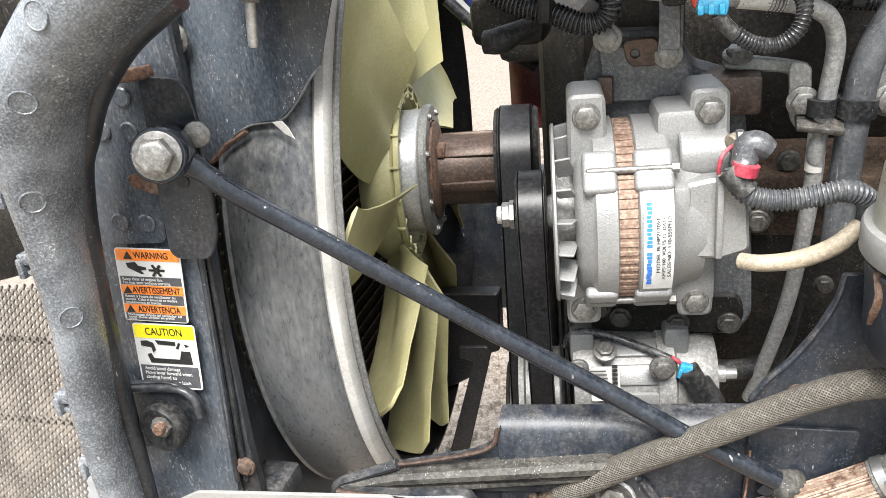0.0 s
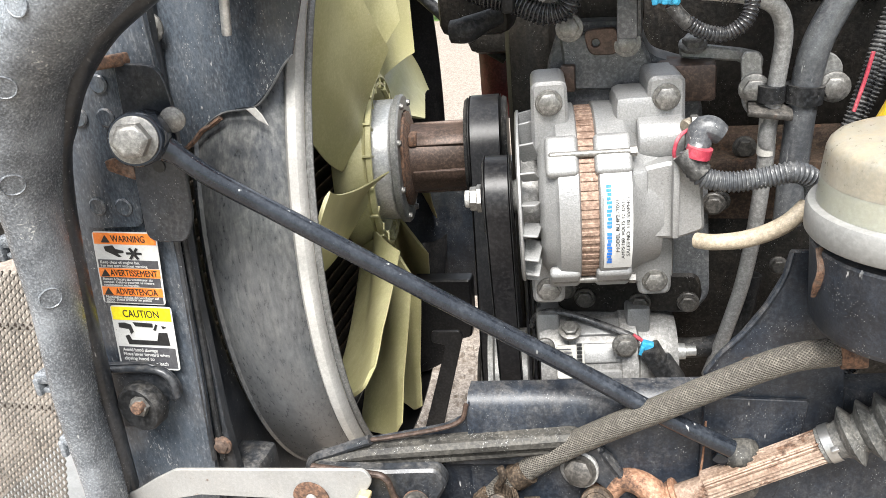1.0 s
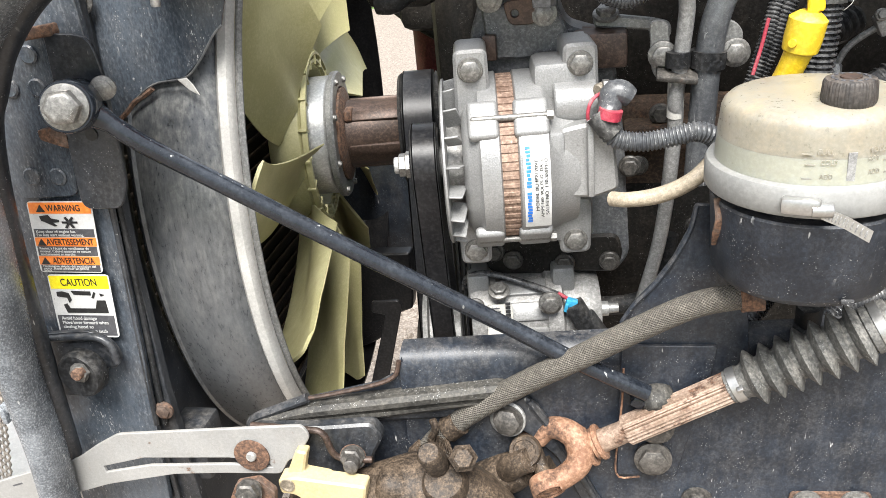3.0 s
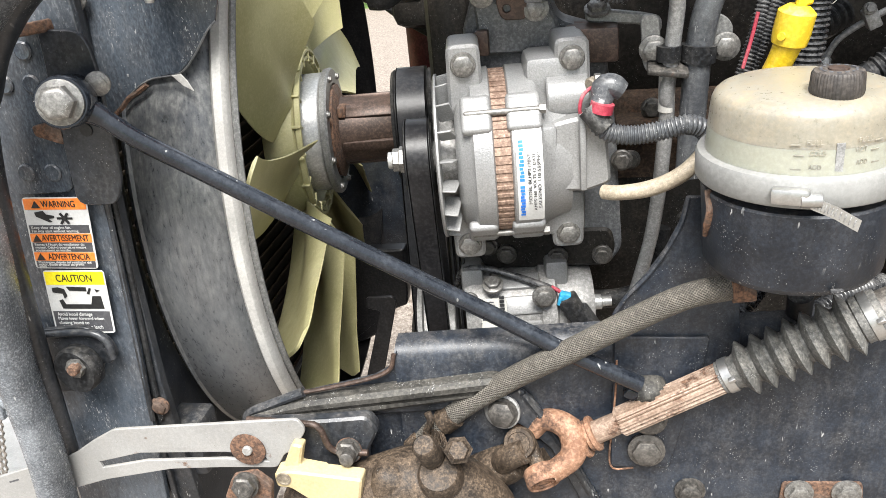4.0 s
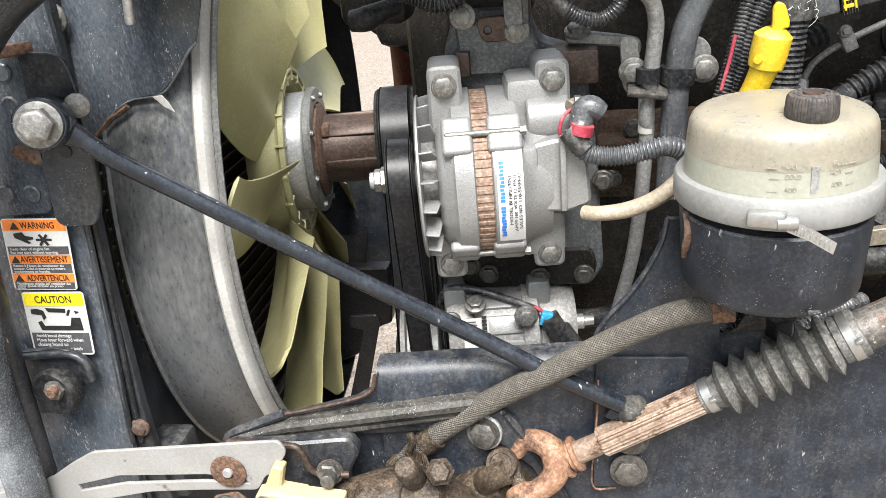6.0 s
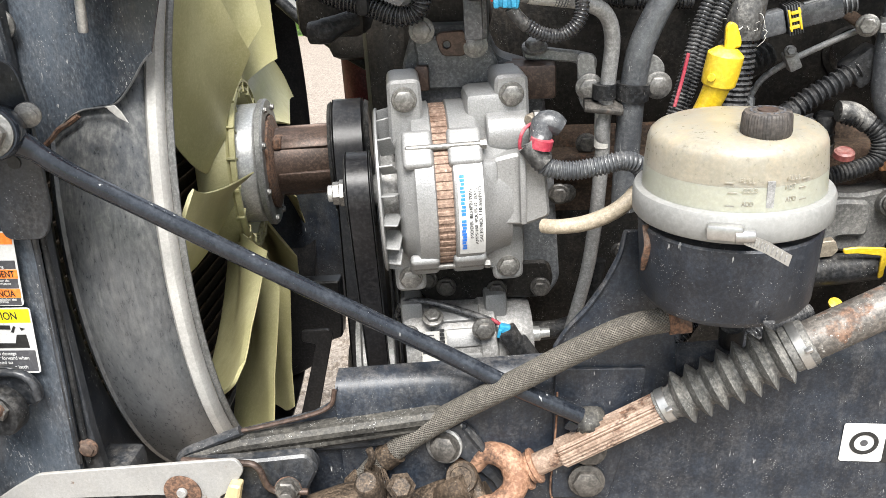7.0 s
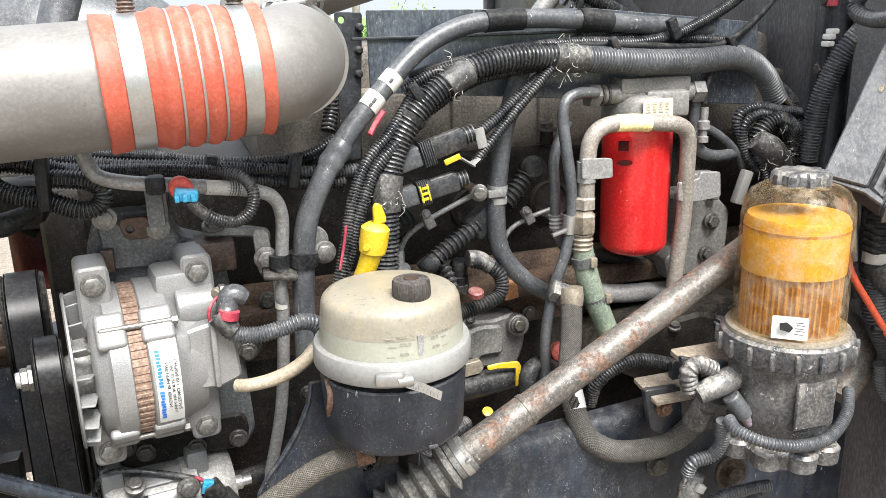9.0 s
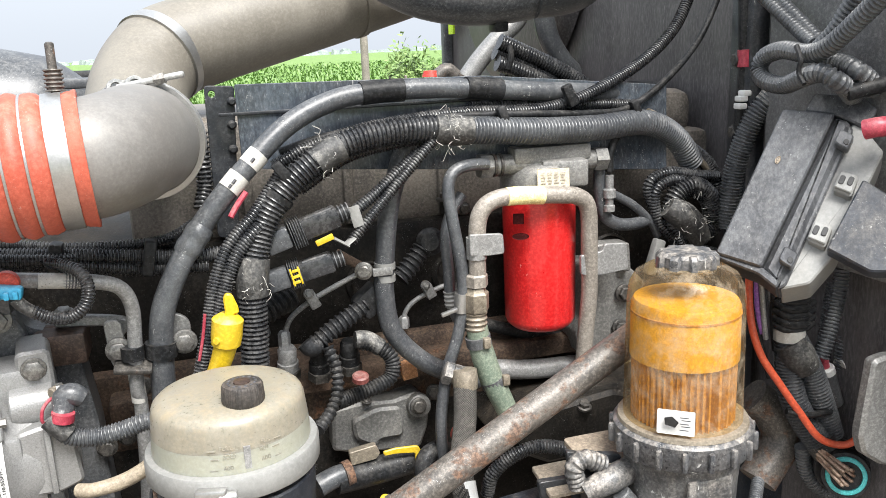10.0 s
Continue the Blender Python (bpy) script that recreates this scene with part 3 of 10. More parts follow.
def gravel_stones():
    """Loose stones on the yard, where the gap beside the engine shows them."""
    rng = random.Random(5)
    vs, fs = [], []
    for _ in range(7000):
        x, y = rng.uniform(-2.6, 0.6), rng.uniform(0.9, 5.2)
        r = rng.uniform(0.006, 0.017) * (1 + 0.12 * y)
        a = rng.uniform(0, 6.28)
        n = len(vs)
        for k in range(5):
            w = a + k * 1.2566
            q = r * rng.uniform(0.75, 1.15)
            vs.append((x + q * math.cos(w), y + q * math.sin(w), 0.012))
        for k in range(5):
            w = a + k * 1.2566
            q = r * rng.uniform(0.4, 0.65)
            vs.append((x + q * math.cos(w), y + q * math.sin(w), 0.012 + r * rng.uniform(0.5, 0.9)))
        for k in range(5):
            fs.append((n + k, n + (k + 1) % 5, n + 5 + (k + 1) % 5, n + 5 + k))
        fs.append(tuple(n + 5 + k for k in range(5)))
    solo("gravel_stones", (vs, fs), GRAVEL, "loose pale gravel stones on the yard", "gravel", kind="stuff")


gravel_stones()

# ---- fan shroud: wide skirt, barrel and grey rim round the fan ----
FC = (1.085, 1.19)
FAN_AT, ALT_AT = (-0.34, 1.085), (-0.03, 0.72)
LEAN_F = 0.07


def arc_surface(rows, a0, a1, n, thick=0.004):
    """A shell round the fan's axis: rows of (x, radius), from angle a0 to a1 degrees."""
    vs, fs = [], []
    k = len(rows)
    for side in (0, 1):
        for i in range(n + 1):
            w = radians(a0 + (a1 - a0) * i / n)
            for x, r in rows:
                q = r + side * thick
                vs.append((x - 0.0215 - LEAN_F * q * math.cos(w), FC[0] + q * math.cos(w), FC[1] + q * math.sin(w)))
    h = (n + 1) * k
    for i in range(n):
        for j in range(k - 1):
            a, b = i * k + j, (i + 1) * k + j
            fs.append((a, a + 1, b + 1, b))
            fs.append((h + a, h + b, h + b + 1, h + a + 1))
        for j in (0, k - 1):
            a, b = i * k + j, (i + 1) * k + j
            fs.append((a, b, h + b, h + a) if j == 0 else (a, h + a, h + b, b))
    for i in (0, n):
        for j in range(k - 1):
            a = i * k + j
            fs.append((a, h + a, h + a + 1, a + 1))
    return vs, fs


shroud = thing("fan_shroud", (-0.38, 1.085, 0.74), "dusty black fan shroud with torn upper panel and grey rim", "fan shroud")
part("barrel", arc_surface([(-0.445, 0.422), (-0.4345, 0.4375), (-0.4305, 0.4405), (-0.4270, 0.4385), (-0.412, 0.4420), (-0.390, 0.4455), (-0.368, 0.4440), (-0.350, 0.4395), (-0.341, 0.4360), (-0.336, 0.432)], 88, 256, 90), SHROUD, shroud)
part("rim", arc_surface([(-0.337, 0.428), (-0.335, 0.436), (-0.331, 0.441), (-0.322, 0.441), (-0.319, 0.437), (-0.3185, 0.429)], 88, 256, 90, 0.003), RIM, shroud, "pale grey rolled rim")
# Same shroud as the barrel; shade on its far side is put in as black.
part("far_barrel", arc_surface([(-0.445, 0.422), (-0.4305, 0.4405), (-0.412, 0.4420), (-0.390, 0.4455), (-0.368, 0.4440), (-0.350, 0.4395), (-0.336, 0.432)], 256, 448, 70), BELT_AND_SHADE, shroud, "far half of the shroud, its shade painted black")
part("rim_lip", arc_surface([(-0.3185, 0.426), (-0.3150, 0.4275), (-0.312, 0.424)], 88, 256, 80, 0.0025), GREYBR, shroud)
sk = slab(rounded([(0.60, 0.66), (1.58, 0.66), (1.58, 1.60), (0.60, 1.72)], 0.04), 0.006,
          Matrix(((0, 0, 1, -0.470), (1, 0, 0, 0), (0, 1, 0, 0), (0, 0, 0, 1))), [disc(FC[0], FC[1], 0.425, 72)])
part("skirt", ([(x - LEAN_F * (y - FC[0]), y, z) for x, y, z in sk[0]], sk[1]), BLACK, shroud)
TEAR = [(-0.4406, 1.5651), (-0.2634, 1.5492), (-0.2844, 1.4801), (-0.3038, 1.4236), (-0.3145, 1.4151), (-0.3235, 1.4043), (-0.3327, 1.3933), (-0.3408, 1.3862), (-0.351, 1.3776), (-0.3679, 1.3764), (-0.385, 1.3725), (-0.3975, 1.3641), (-0.4088, 1.3589), (-0.4218, 1.3468), (-0.4349, 1.3379), (-0.4451, 1.3596), (-0.448, 1.4142), (-0.4499, 1.4709)]
upper = part("torn_panel", slab(TEAR, 0.0035, facing(0.667)), PANEL, shroud, "black sheet panel with a ragged torn edge")
part("torn_flap", slab([(-0.3571, 1.3772), (-0.3472, 1.3786), (-0.3417, 1.3715), (-0.3369, 1.3608), (-0.3466, 1.3663)], 0.0012, facing(0.662)), RIM, upper)
part("torn_edge", sweep([(-0.3018, 0.664, 1.4254), (-0.3126, 0.664, 1.4159), (-0.3302, 0.664, 1.3942), (-0.3489, 0.664, 1.3786), (-0.3827, 0.664, 1.3736), (-0.4063, 0.664, 1.36), (-0.4311, 0.664, 1.3392)], 0.0011, 6, 0.004), SHROUD, upper)
part("rusted_edge", sweep([(-0.3859, 0.664, 1.3694), (-0.3981, 0.664, 1.362), (-0.4089, 0.664, 1.3567), (-0.4195, 0.664, 1.3469), (-0.4297, 0.664, 1.3397)], 0.0026, 6, 0.003), RUSTY, upper)
part("panel_fold", box((-0.4338, 0.66, 1.4907), (0.012, 0.012, 0.26), 0.002, turn(0, 4, 0)), BLACK, shroud)
part("bolt", bolt((-0.4364, 0.655, 1.4574), (0.1, -1, 0), 0.011, 0.009), BOLT, shroud)
part("stud", lathe((-0.3442, 0.64, 1.4967), (-0.0042, 0, -0.0375), [(0, 0.0045), (0.046, 0.0045), (0.048, 0.0038)], 14), STEEL, shroud)
part("stud_nut", lathe((-0.3443, 0.64, 1.494), (-0.0042, 0, -0.0375), [(0, 0.0085), (0.008, 0.0085)], 6), BOLT, shroud)

# ---- fan ----
fan = thing("cooling_fan", (-0.36, 1.085, 0.79), "olive-yellow plastic radiator fan with broad twisted blades", "fan", about=FAN_AT)


def blade(a0, turn_by=11.0, set_back=0.012):
    """One broad twisted blade: rear edge at angle a0 with a pointed ear at its root, sweeping forward and round to its front edge."""
    nr, nc = 18, 14
    rows = []
    for i in range(nr + 1):
        u = i / nr
        line = []
        for j in range(nc + 1):
            v = j / nc
            r0 = 0.130 + 0.068 * max(0.0, 1 - v * 3.0) ** 1.4
            rr = r0 + (0.400 - r0) * u - 0.014 * u**5 * max(0.0, 1 - 4 * v) - 0.010 * u**6 * v**3
            w = radians(a0 + v * (turn_by + 24 * (1 - u)) + 2 * math.sin(math.pi * u) * (1 - v))
            rear, fore = -0.332 - set_back * min(1.0, u * 1.6), -0.408 - 0.010 * u
            x = rear + (fore - rear) * v**0.85 - 0.016 * math.sin(math.pi * min(1, v * 1.8)) * (1 - u) ** 2 + 0.012 * math.sin(math.pi * v) * u
            line.append(Vector((x, FC[0] + rr * math.cos(w), FC[1] + rr * math.sin(w))))
        rows.append(line)
    vs, fs = [], []
    for side in (0, 1):
        for i in range(nr + 1):
            for j in range(nc + 1):
                d1 = rows[min(i + 1, nr)][j] - rows[max(i - 1, 0)][j]
                d2 = rows[i][min(j + 1, nc)] - rows[i][max(j - 1, 0)]
                nn = d1.cross(d2).normalized()
                edge = 0.4 if j in (0, nc) else 1.0
                vs.append(tuple(rows[i][j] + nn * (0.0022 * edge * (1 if side else -1))))
    m, h = nc + 1, (nr + 1) * (nc + 1)
    for i in range(nr):
        for j in range(nc):
            a = i * m + j
            fs.append((a, a + m, a + m + 1, a + 1))
            fs.append((h + a, h + a + 1, h + a + m + 1, h + a + m))
        for j in (0, nc):
            a = i * m + j
            fs.append((a, a + m, h + a + m, h + a) if j else (a, h + a, h + a + m, a + m))
    for i in (0, nr):
        for j in range(nc):
            a = i * m + j
            fs.append((a, a + 1, h + a + 1, h + a) if i == 0 else (a, h + a, h + a + 1, a + 1))
    return vs, fs


for a0, turn_by, set_back in ((117, 27, 0.026), (167, 13, 0.030), (200, 11, 0.012), (228, 11, 0.012), (256, 11, 0.012), (290, 14, 0.012), (325, 16, 0.012), (2, 20, 0.012), (40, 22, 0.012), (80, 24, 0.016)):
    part("blade", blade(a0, turn_by, set_back), FAN, fan)
AX = (1, 0, 0)
hub = part("hub", lathe((-0.425, *FC), AX, [(0, 0.085), (0.0, 0.118), (0.012, 0.128), (0.03, 0.130), (0.045, 0.126), (0.05, 0.118), (0.05, 0.106), (0.03, 0.1), (0.03, 0.085)], 64), FAN, fan)
for rr, xx in ((0.121, -0.372), (0.111, -0.3735)):
    part("hub_ring", ring((xx, *FC), AX, rr, 0.008, 0.004, 64), FAN, hub)
for k in range(18):
    w = 2 * math.pi * k / 18
    part("hub_rib", box((-0.374, FC[0] + 0.117 * math.cos(w), FC[1] + 0.117 * math.sin(w)), (0.012, 0.022, 0.004), 0.001, turn(math.degrees(w), 0, 0)), FAN, hub)

clutch = thing("fan_clutch", (-0.34, 1.085, 1.09), "grey machined fan clutch with a bolted rear flange", "fan clutch", about=FAN_AT)
part("drum", lathe((-0.405, *FC), AX, [(0, 0.078), (0.004, 0.085), (0.014, 0.087), (0.016, 0.084), (0.020, 0.088), (0.052, 0.0885), (0.056, 0.086), (0.060, 0.08)], 72), STEEL, clutch)
flange = part("flange", lathe((-0.347, *FC), AX, [(0, 0.08), (0.0, 0.0935), (0.007, 0.0945), (0.010, 0.092), (0.0105, 0.072), (0.006, 0.07), (0.006, 0.05)], 72), GREYBR, clutch)
for k in range(8):
    w = 2 * math.pi * (k + 0.3) / 8
    part("bolt", bolt((-0.337, FC[0] + 0.086 * math.cos(w), FC[1] + 0.086 * math.sin(w)), AX, 0.0045, 0.005, 1.2, 12), BOLT, flange)
part("rear_disc", lathe((-0.339, *FC), AX, [(0, 0.068), (0.006, 0.07), (0.009, 0.062), (0.012, 0.05)], 56), RUSTY, clutch, "rust-brown rear disc")

drive = thing("fan_drive", (-0.25, 1.085, 1.11), "dark brown fan drive spacer with a black belt pulley", "fan drive", about=FAN_AT)
part("spacer", lathe((-0.330, *FC), AX, [(0, 0.052), (0.004, 0.05), (0.085, 0.047), (0.09, 0.05)], 48), BROWN, drive)
for k in range(6):
    w = 2 * math.pi * (k + 0.25) / 6
    part("spacer_rib", box((-0.286, FC[0] + 0.047 * math.cos(w), FC[1] + 0.047 * math.sin(w)), (0.078, 0.010, 0.017), 0.003, turn(math.degrees(w), 0, 0)), BROWN, drive)
part("spacer_lug", box((-0.322, FC[0] - 0.03, FC[1] + 0.038), (0.012, 0.03, 0.016), 0.003), RUSTY, drive)
part("pulley", lathe((-0.247, *FC), AX, [(0, 0.05), (0, 0.080), (0.004, 0.083), (0.006, 0.079), (0.052, 0.079), (0.055, 0.083), (0.06, 0.08), (0.06, 0.05)], 64), RUBBER, drive)


def belt(circles, x0, x1, thick=0.005, sign=1):
    """A belt round two pulleys in the plane across the truck: each (y, z, radius)."""
    (y1, z1, r1), (y2, z2, r2) = circles
    d = math.hypot(y2 - y1, z2 - z1)
    th = math.atan2(z2 - z1, y2 - y1)
    al = math.acos((r1 - r2) / d)
    loop = []
    for i in range(25):
        w = th + al + (2 * math.pi - 2 * al) * i / 24
        loop.append((y1 + r1 * math.cos(w), z1 + r1 * math.sin(w), math.cos(w), math.sin(w)))
    for i in range(25):
        w = th - al + 2 * al * i / 24
        loop.append((y2 + r2 * math.cos(w), z2 + r2 * math.sin(w), math.cos(w), math.sin(w)))
    vs, fs, n = [], [], len(loop)
    for y, z, c, s in loop:
        vs += [(x0, y, z), (x1, y, z), (x1 - 0.001, y + c * thick, z + s * thick), (x0 + 0.001, y + c * thick, z + s * thick)]
    for i in range(n):
        k = (i + 1) % n
        for j in range(4):
            j2 = (j + 1) % 4
            fs.append((i * 4 + j, i * 4 + j2, k * 4 + j2, k * 4 + j))
    return vs, fs


fbelt = thing("fan_belt", (-0.2175, 1.03, 0.70), "wide black ribbed fan belt running down to the crank", "belt", about=FAN_AT)
part("band", belt([(FC[0], FC[1], 0.0795), (1.0, 0.80, 0.10)], -0.2385, -0.1965, 0.006), BELT_AND_SHADE, fbelt)
for xx in (-0.2405, -0.1965):
    part("edge_cord", belt([(FC[0], FC[1], 0.0792), (1.0, 0.80, 0.0997)], xx, xx + 0.002, 0.0066), RUBBER, fbelt, "frayed grey edge cord")
solo("crank_pulley", moved(lathe((-0.25, 1.0, 0.80), AX, [(0, 0.03), (0, 0.1), (0.004, 0.105), (0.006, 0.0995), (0.056, 0.0995), (0.06, 0.105), (0.064, 0.1), (0.064, 0.03)], 56), swung(FAN_AT)), DKBOLT, "dull steel crank pulley under the fan drive", "pulley")

# ---- alternator ----
AC = (0.757, 1.258)


def alt_lathe(x0, prof, seg=56):
    return lathe((x0, *AC), AX, prof, seg)


alt = thing("alternator", (-0.03, 0.757, 1.16), "silver cast aluminium alternator with a rusty stator and white label", "alternator", about=ALT_AT)
front = part("front_housing", alt_lathe(-0.092, [(0, 0.045), (0, 0.068), (0.006, 0.078), (0.014, 0.082), (0.018, 0.089), (0.036, 0.0905), (0.0375, 0.088)]), ALU, alt)
part("stator", alt_lathe(-0.056, [(0, 0.083), (0, 0.0865), (0.018, 0.0865), (0.018, 0.083)]), COPPER, alt, "rust-speckled laminated stator")
for k in range(64):
    w = 2 * math.pi * k / 64
    if math.cos(w) < 0.3:
        part("stator_slot", box((-0.047, AC[0] + 0.0866 * math.cos(w), AC[1] + 0.0866 * math.sin(w)), (0.017, 0.0022, 0.0046), 0.0006, turn(math.degrees(w), 0, 0), 1), COPPER, alt)
rear = part("rear_housing", alt_lathe(-0.0385, [(0, 0.088), (0.0015, 0.0905), (0.026, 0.0900), (0.030, 0.087), (0.034, 0.080), (0.046, 0.074), (0.060, 0.070), (0.062, 0.05)]), ALU, alt)
# pads on the through-bolts
for w in (137, 229, 275):
    c, s = math.cos(radians(w)), math.sin(radians(w))
    yy, zz = AC[0] + 0.0865 * c, AC[1] + 0.0865 * s
    part("clamp_pad", box((-0.070, yy, zz), (0.030, 0.012, 0.040), 0.0045, turn(w, 0, 0), 3), ALU, front)
    part("clamp_pad", box((-0.024, yy, zz), (0.034, 0.012, 0.040), 0.0045, turn(w, 0, 0), 3), ALU, rear)
    part("through_bolt", rod((-0.082, AC[0] + 0.0905 * c, AC[1] + 0.0905 * s), (-0.004, AC[0] + 0.0905 * c, AC[1] + 0.0905 * s), 0.0032, 12), BOLT, alt)
    part("through_nut", lathe((-0.009, AC[0] + 0.0905 * c, AC[1] + 0.0905 * s), AX, [(0, 0.0052), (0.006, 0.0052)], 6), BOLT, alt)


def ear(name, o, top, parent):
    """A mounting ear: a boss towards the viewer on a web that runs into the housing."""
    x, z = o
    s = 1 if top else -1
    g = slab(rounded([(x - 0.0175, z - s * 0.052), (x + 0.0185, z - s * 0.052), (x + 0.017, z + s * 0.021), (x - 0.016, z + s * 0.021)] if top else
                     [(x - 0.016, z - 0.019), (x + 0.016, z - 0.019), (x + 0.018, z + 0.045), (x - 0.018, z + 0.045)], 0.008), 0.062, facing(0.722), bev=0.003)
    e = part(name, g, ALU, parent)
    part("bolt", bolt((x, 0.7215, z + s * 0.002), (0, -1, 0), 0.0105, 0.008, 1.2), BOLT, e)
    return e


ear("mount_ear", (-0.079, 1.359), True, front)
ear("mount_ear", (0.027, 1.357), True, rear)
ear("mount_ear", (-0.086, 1.171), False, front)
ear("mount_ear", (0.0191, 1.176), False, rear)
part("top_boss", box((0.012, 0.750, 1.336), (0.062, 0.06, 0.052), 0.008), ALU, rear)
part("lower_web", box((0.012, 0.745, 1.196), (0.052, 0.05, 0.05), 0.008), ALU, rear)
part("terminal_block", rod((0.000, 0.722, 1.3215), (0.042, 0.722, 1.3215), 0.021, 32), ALU, rear)
cover = part("rear_cover", slab(rounded([(0.0019, 1.3037), (0.0289, 1.3087), (0.0543, 1.3045), (0.0591, 1.2396), (0.0342, 1.232), (0.0041, 1.2346)], 0.006), 0.08, facing(0.688), bev=0.003), ALU, alt)
part("cover_seam", box((0.0309, 0.686, 1.2745), (0.006, 0.012, 0.0769), 0.0015), ALU, cover)
part("cover_step", box((-0.0037, 0.694, 1.2684), (0.022, 0.02, 0.07), 0.005), ALU, rear)
# fan wheel in front
wheel = part("fan_wheel", alt_lathe(-0.112, [(0, 0.03), (0, 0.084), (0.0015, 0.0865), (0.0035, 0.0865), (0.0045, 0.08), (0.0045, 0.03)], 56), ALU, alt)
for k in range(18):
    w = 360 * k / 18 + 6
    c, s = math.cos(radians(w)), math.sin(radians(w))
    part("vane", box((-0.1005, AC[0] + 0.073 * c, AC[1] + 0.073 * s), (0.017, 0.026, 0.0022), 0.0006, turn(w, 0, 0) @ turn(0, 0, 12), 1), ALU, wheel)
part("fan_core", alt_lathe(-0.108, [(0, 0.05), (0.018, 0.044)], 40), ALUDIRT, alt)
part("shaft_collar", alt_lathe(-0.118, [(0, 0.016), (0.01, 0.02)], 24), STEEL, alt)
pulley = part("pulley", alt_lathe(-0.1475, [(0, 0.02), (0, 0.036), (0.002, 0.038), (0.028, 0.038), (0.030, 0.036), (0.030, 0.02)], 44), RUBBER, alt, "black belt pulley")
part("pulley_nut", lathe((-0.150, *AC), (-1, 0, 0), [(0, 0.0145), (0.004, 0.0145), (0.005, 0.0125), (0.011, 0.0125), (0.012, 0.0115)], 6), BOLT, pulley)
part("shaft_end", lathe((-0.160, *AC), (-1, 0, 0), [(0, 0.009), (0.006, 0.009), (0.007, 0.008)], 18), STEEL, pulley)


def on_alt(x, w, r=0.0912):
    """A spot on the alternator's round side, and the way out of it."""
    c, s = math.cos(radians(w)), math.sin(radians(w))
    return Vector((x, AC[0] + r * c, AC[1] + r * s)), Vector((0, c, s))


def bent_label(x0, x1, w0, w1, r, n=10):
    vs, fs = [], []
    for q in (r, r + 0.0004):
        for i in range(n + 1):
            w = radians(w0 + (w1 - w0) * i / n)
            for x in (x0, x1):
                vs.append((x, AC[0] + q * math.cos(w), AC[1] + q * math.sin(w)))
    h = 2 * (n + 1)
    for i in range(n):
        a = i * 2
        fs += [(a, a + 1, a + 3, a + 2), (h + a, h + a + 2, h + a + 3, h + a + 1), (a, a + 2, h + a + 2, h + a), (a + 1, h + a + 1, h + a + 3, a + 3)]
    return vs, fs


LX0, LX1 = -0.0345, -0.009
lab = part("label", bent_label(LX0, LX1, 149, 212, 0.0906), WHITE, alt, "white rating label with blue and black print")


def side_text(body, x, w, size, mat, width):
    p, nrm = on_alt(x, w, 0.0914)
    return letters("print", body, p, Vector((0, 0, 1)) - nrm * nrm.z, nrm, size, mat, lab, width=width)


for k in range(22):
    if k != 10:
        w0 = 207 - 2.35 * k
        part("maker_mark", bent_label(-0.0322 + 0.0008 * (k % 3 == 1), -0.0276 - 0.0009 * (k % 4 == 2), w0 - 1.7, w0, 0.09105, 2), SIGNBL, lab)
side_text("MODEL BLHP2170VF", -0.0225, 180, 0.0046, INK, 0.052)
side_text("AMPS 160  VOLTS 12  DATE", -0.0178, 182, 0.0042, INK, 0.060)
side_text("SALES NO. 110-555PHO", -0.0132, 181, 0.0046, INK, 0.058)
# battery terminal and its boot
part("terminal", rod((0.0401, 0.7, 1.3365), (0.0514, 0.71, 1.3372), 0.0065, 14), BRASS, alt)
part("terminal_nut", lathe((0.0454, 0.7, 1.3384), AX, [(0, 0.0085), (0.006, 0.0085)], 6), BOLT, alt)
part("red_lead", sweep([(0.0488, 0.695, 1.3359), (0.0384, 0.69, 1.3347), (0.0309, 0.685, 1.3281), (0.0286, 0.685, 1.3157), (0.0317, 0.69, 1.31)], 0.0018, 8, 0.003), PINK, alt)
cable = thing("battery_cable", (0.0621, 0.7, 1.3153), "grey split-loom battery cable with a rubber boot and red tape", "cable")
part("boot", sweep([(0.0733, 0.7, 1.331), (0.0655, 0.7, 1.336), (0.0567, 0.7, 1.3362), (0.0538, 0.695, 1.3245), (0.0511, 0.69, 1.3188)], [0.009, 0.0122, 0.0120, 0.0110, 0.0098], 16, 0.003), HOSE, cable, "grey rubber terminal boot")
part("red_tape", sweep([(0.055, 0.687, 1.3247), (0.0528, 0.687, 1.3158)], 0.0112, 16, 0.004), PINK, cable)
part("loom", sweep([(0.0472, 0.692, 1.3192), (0.0489, 0.69, 1.3064), (0.0602, 0.69, 1.2952), (0.0826, 0.69, 1.2912), (0.1085, 0.69, 1.2947), (0.1336, 0.69, 1.2996), (0.1512, 0.7, 1.2875), (0.1609, 0.73, 1.2568)], 0.0098, 16, corr=(0.0036, 0.0016)), HOSE, cable)
part("wrap", sweep([(0.0404, 0.69, 1.3189), (0.0478, 0.688, 1.3106), (0.0562, 0.688, 1.3005)], 0.0106, 14, 0.004), TAPE, cable)
solo("beige_sleeve_lead", sweep([(0.0556, 0.7, 1.2303), (0.0702, 0.69, 1.233), (0.0951, 0.69, 1.2358), (0.1168, 0.69, 1.2436), (0.1334, 0.69, 1.2544), (0.1469, 0.7, 1.2657)], [0.0075, 0.0075, 0.008, 0.008, 0.008, 0.007], 14, 0.004), BEIGEHOSE, "beige sleeved lead from the alternator", "cable")

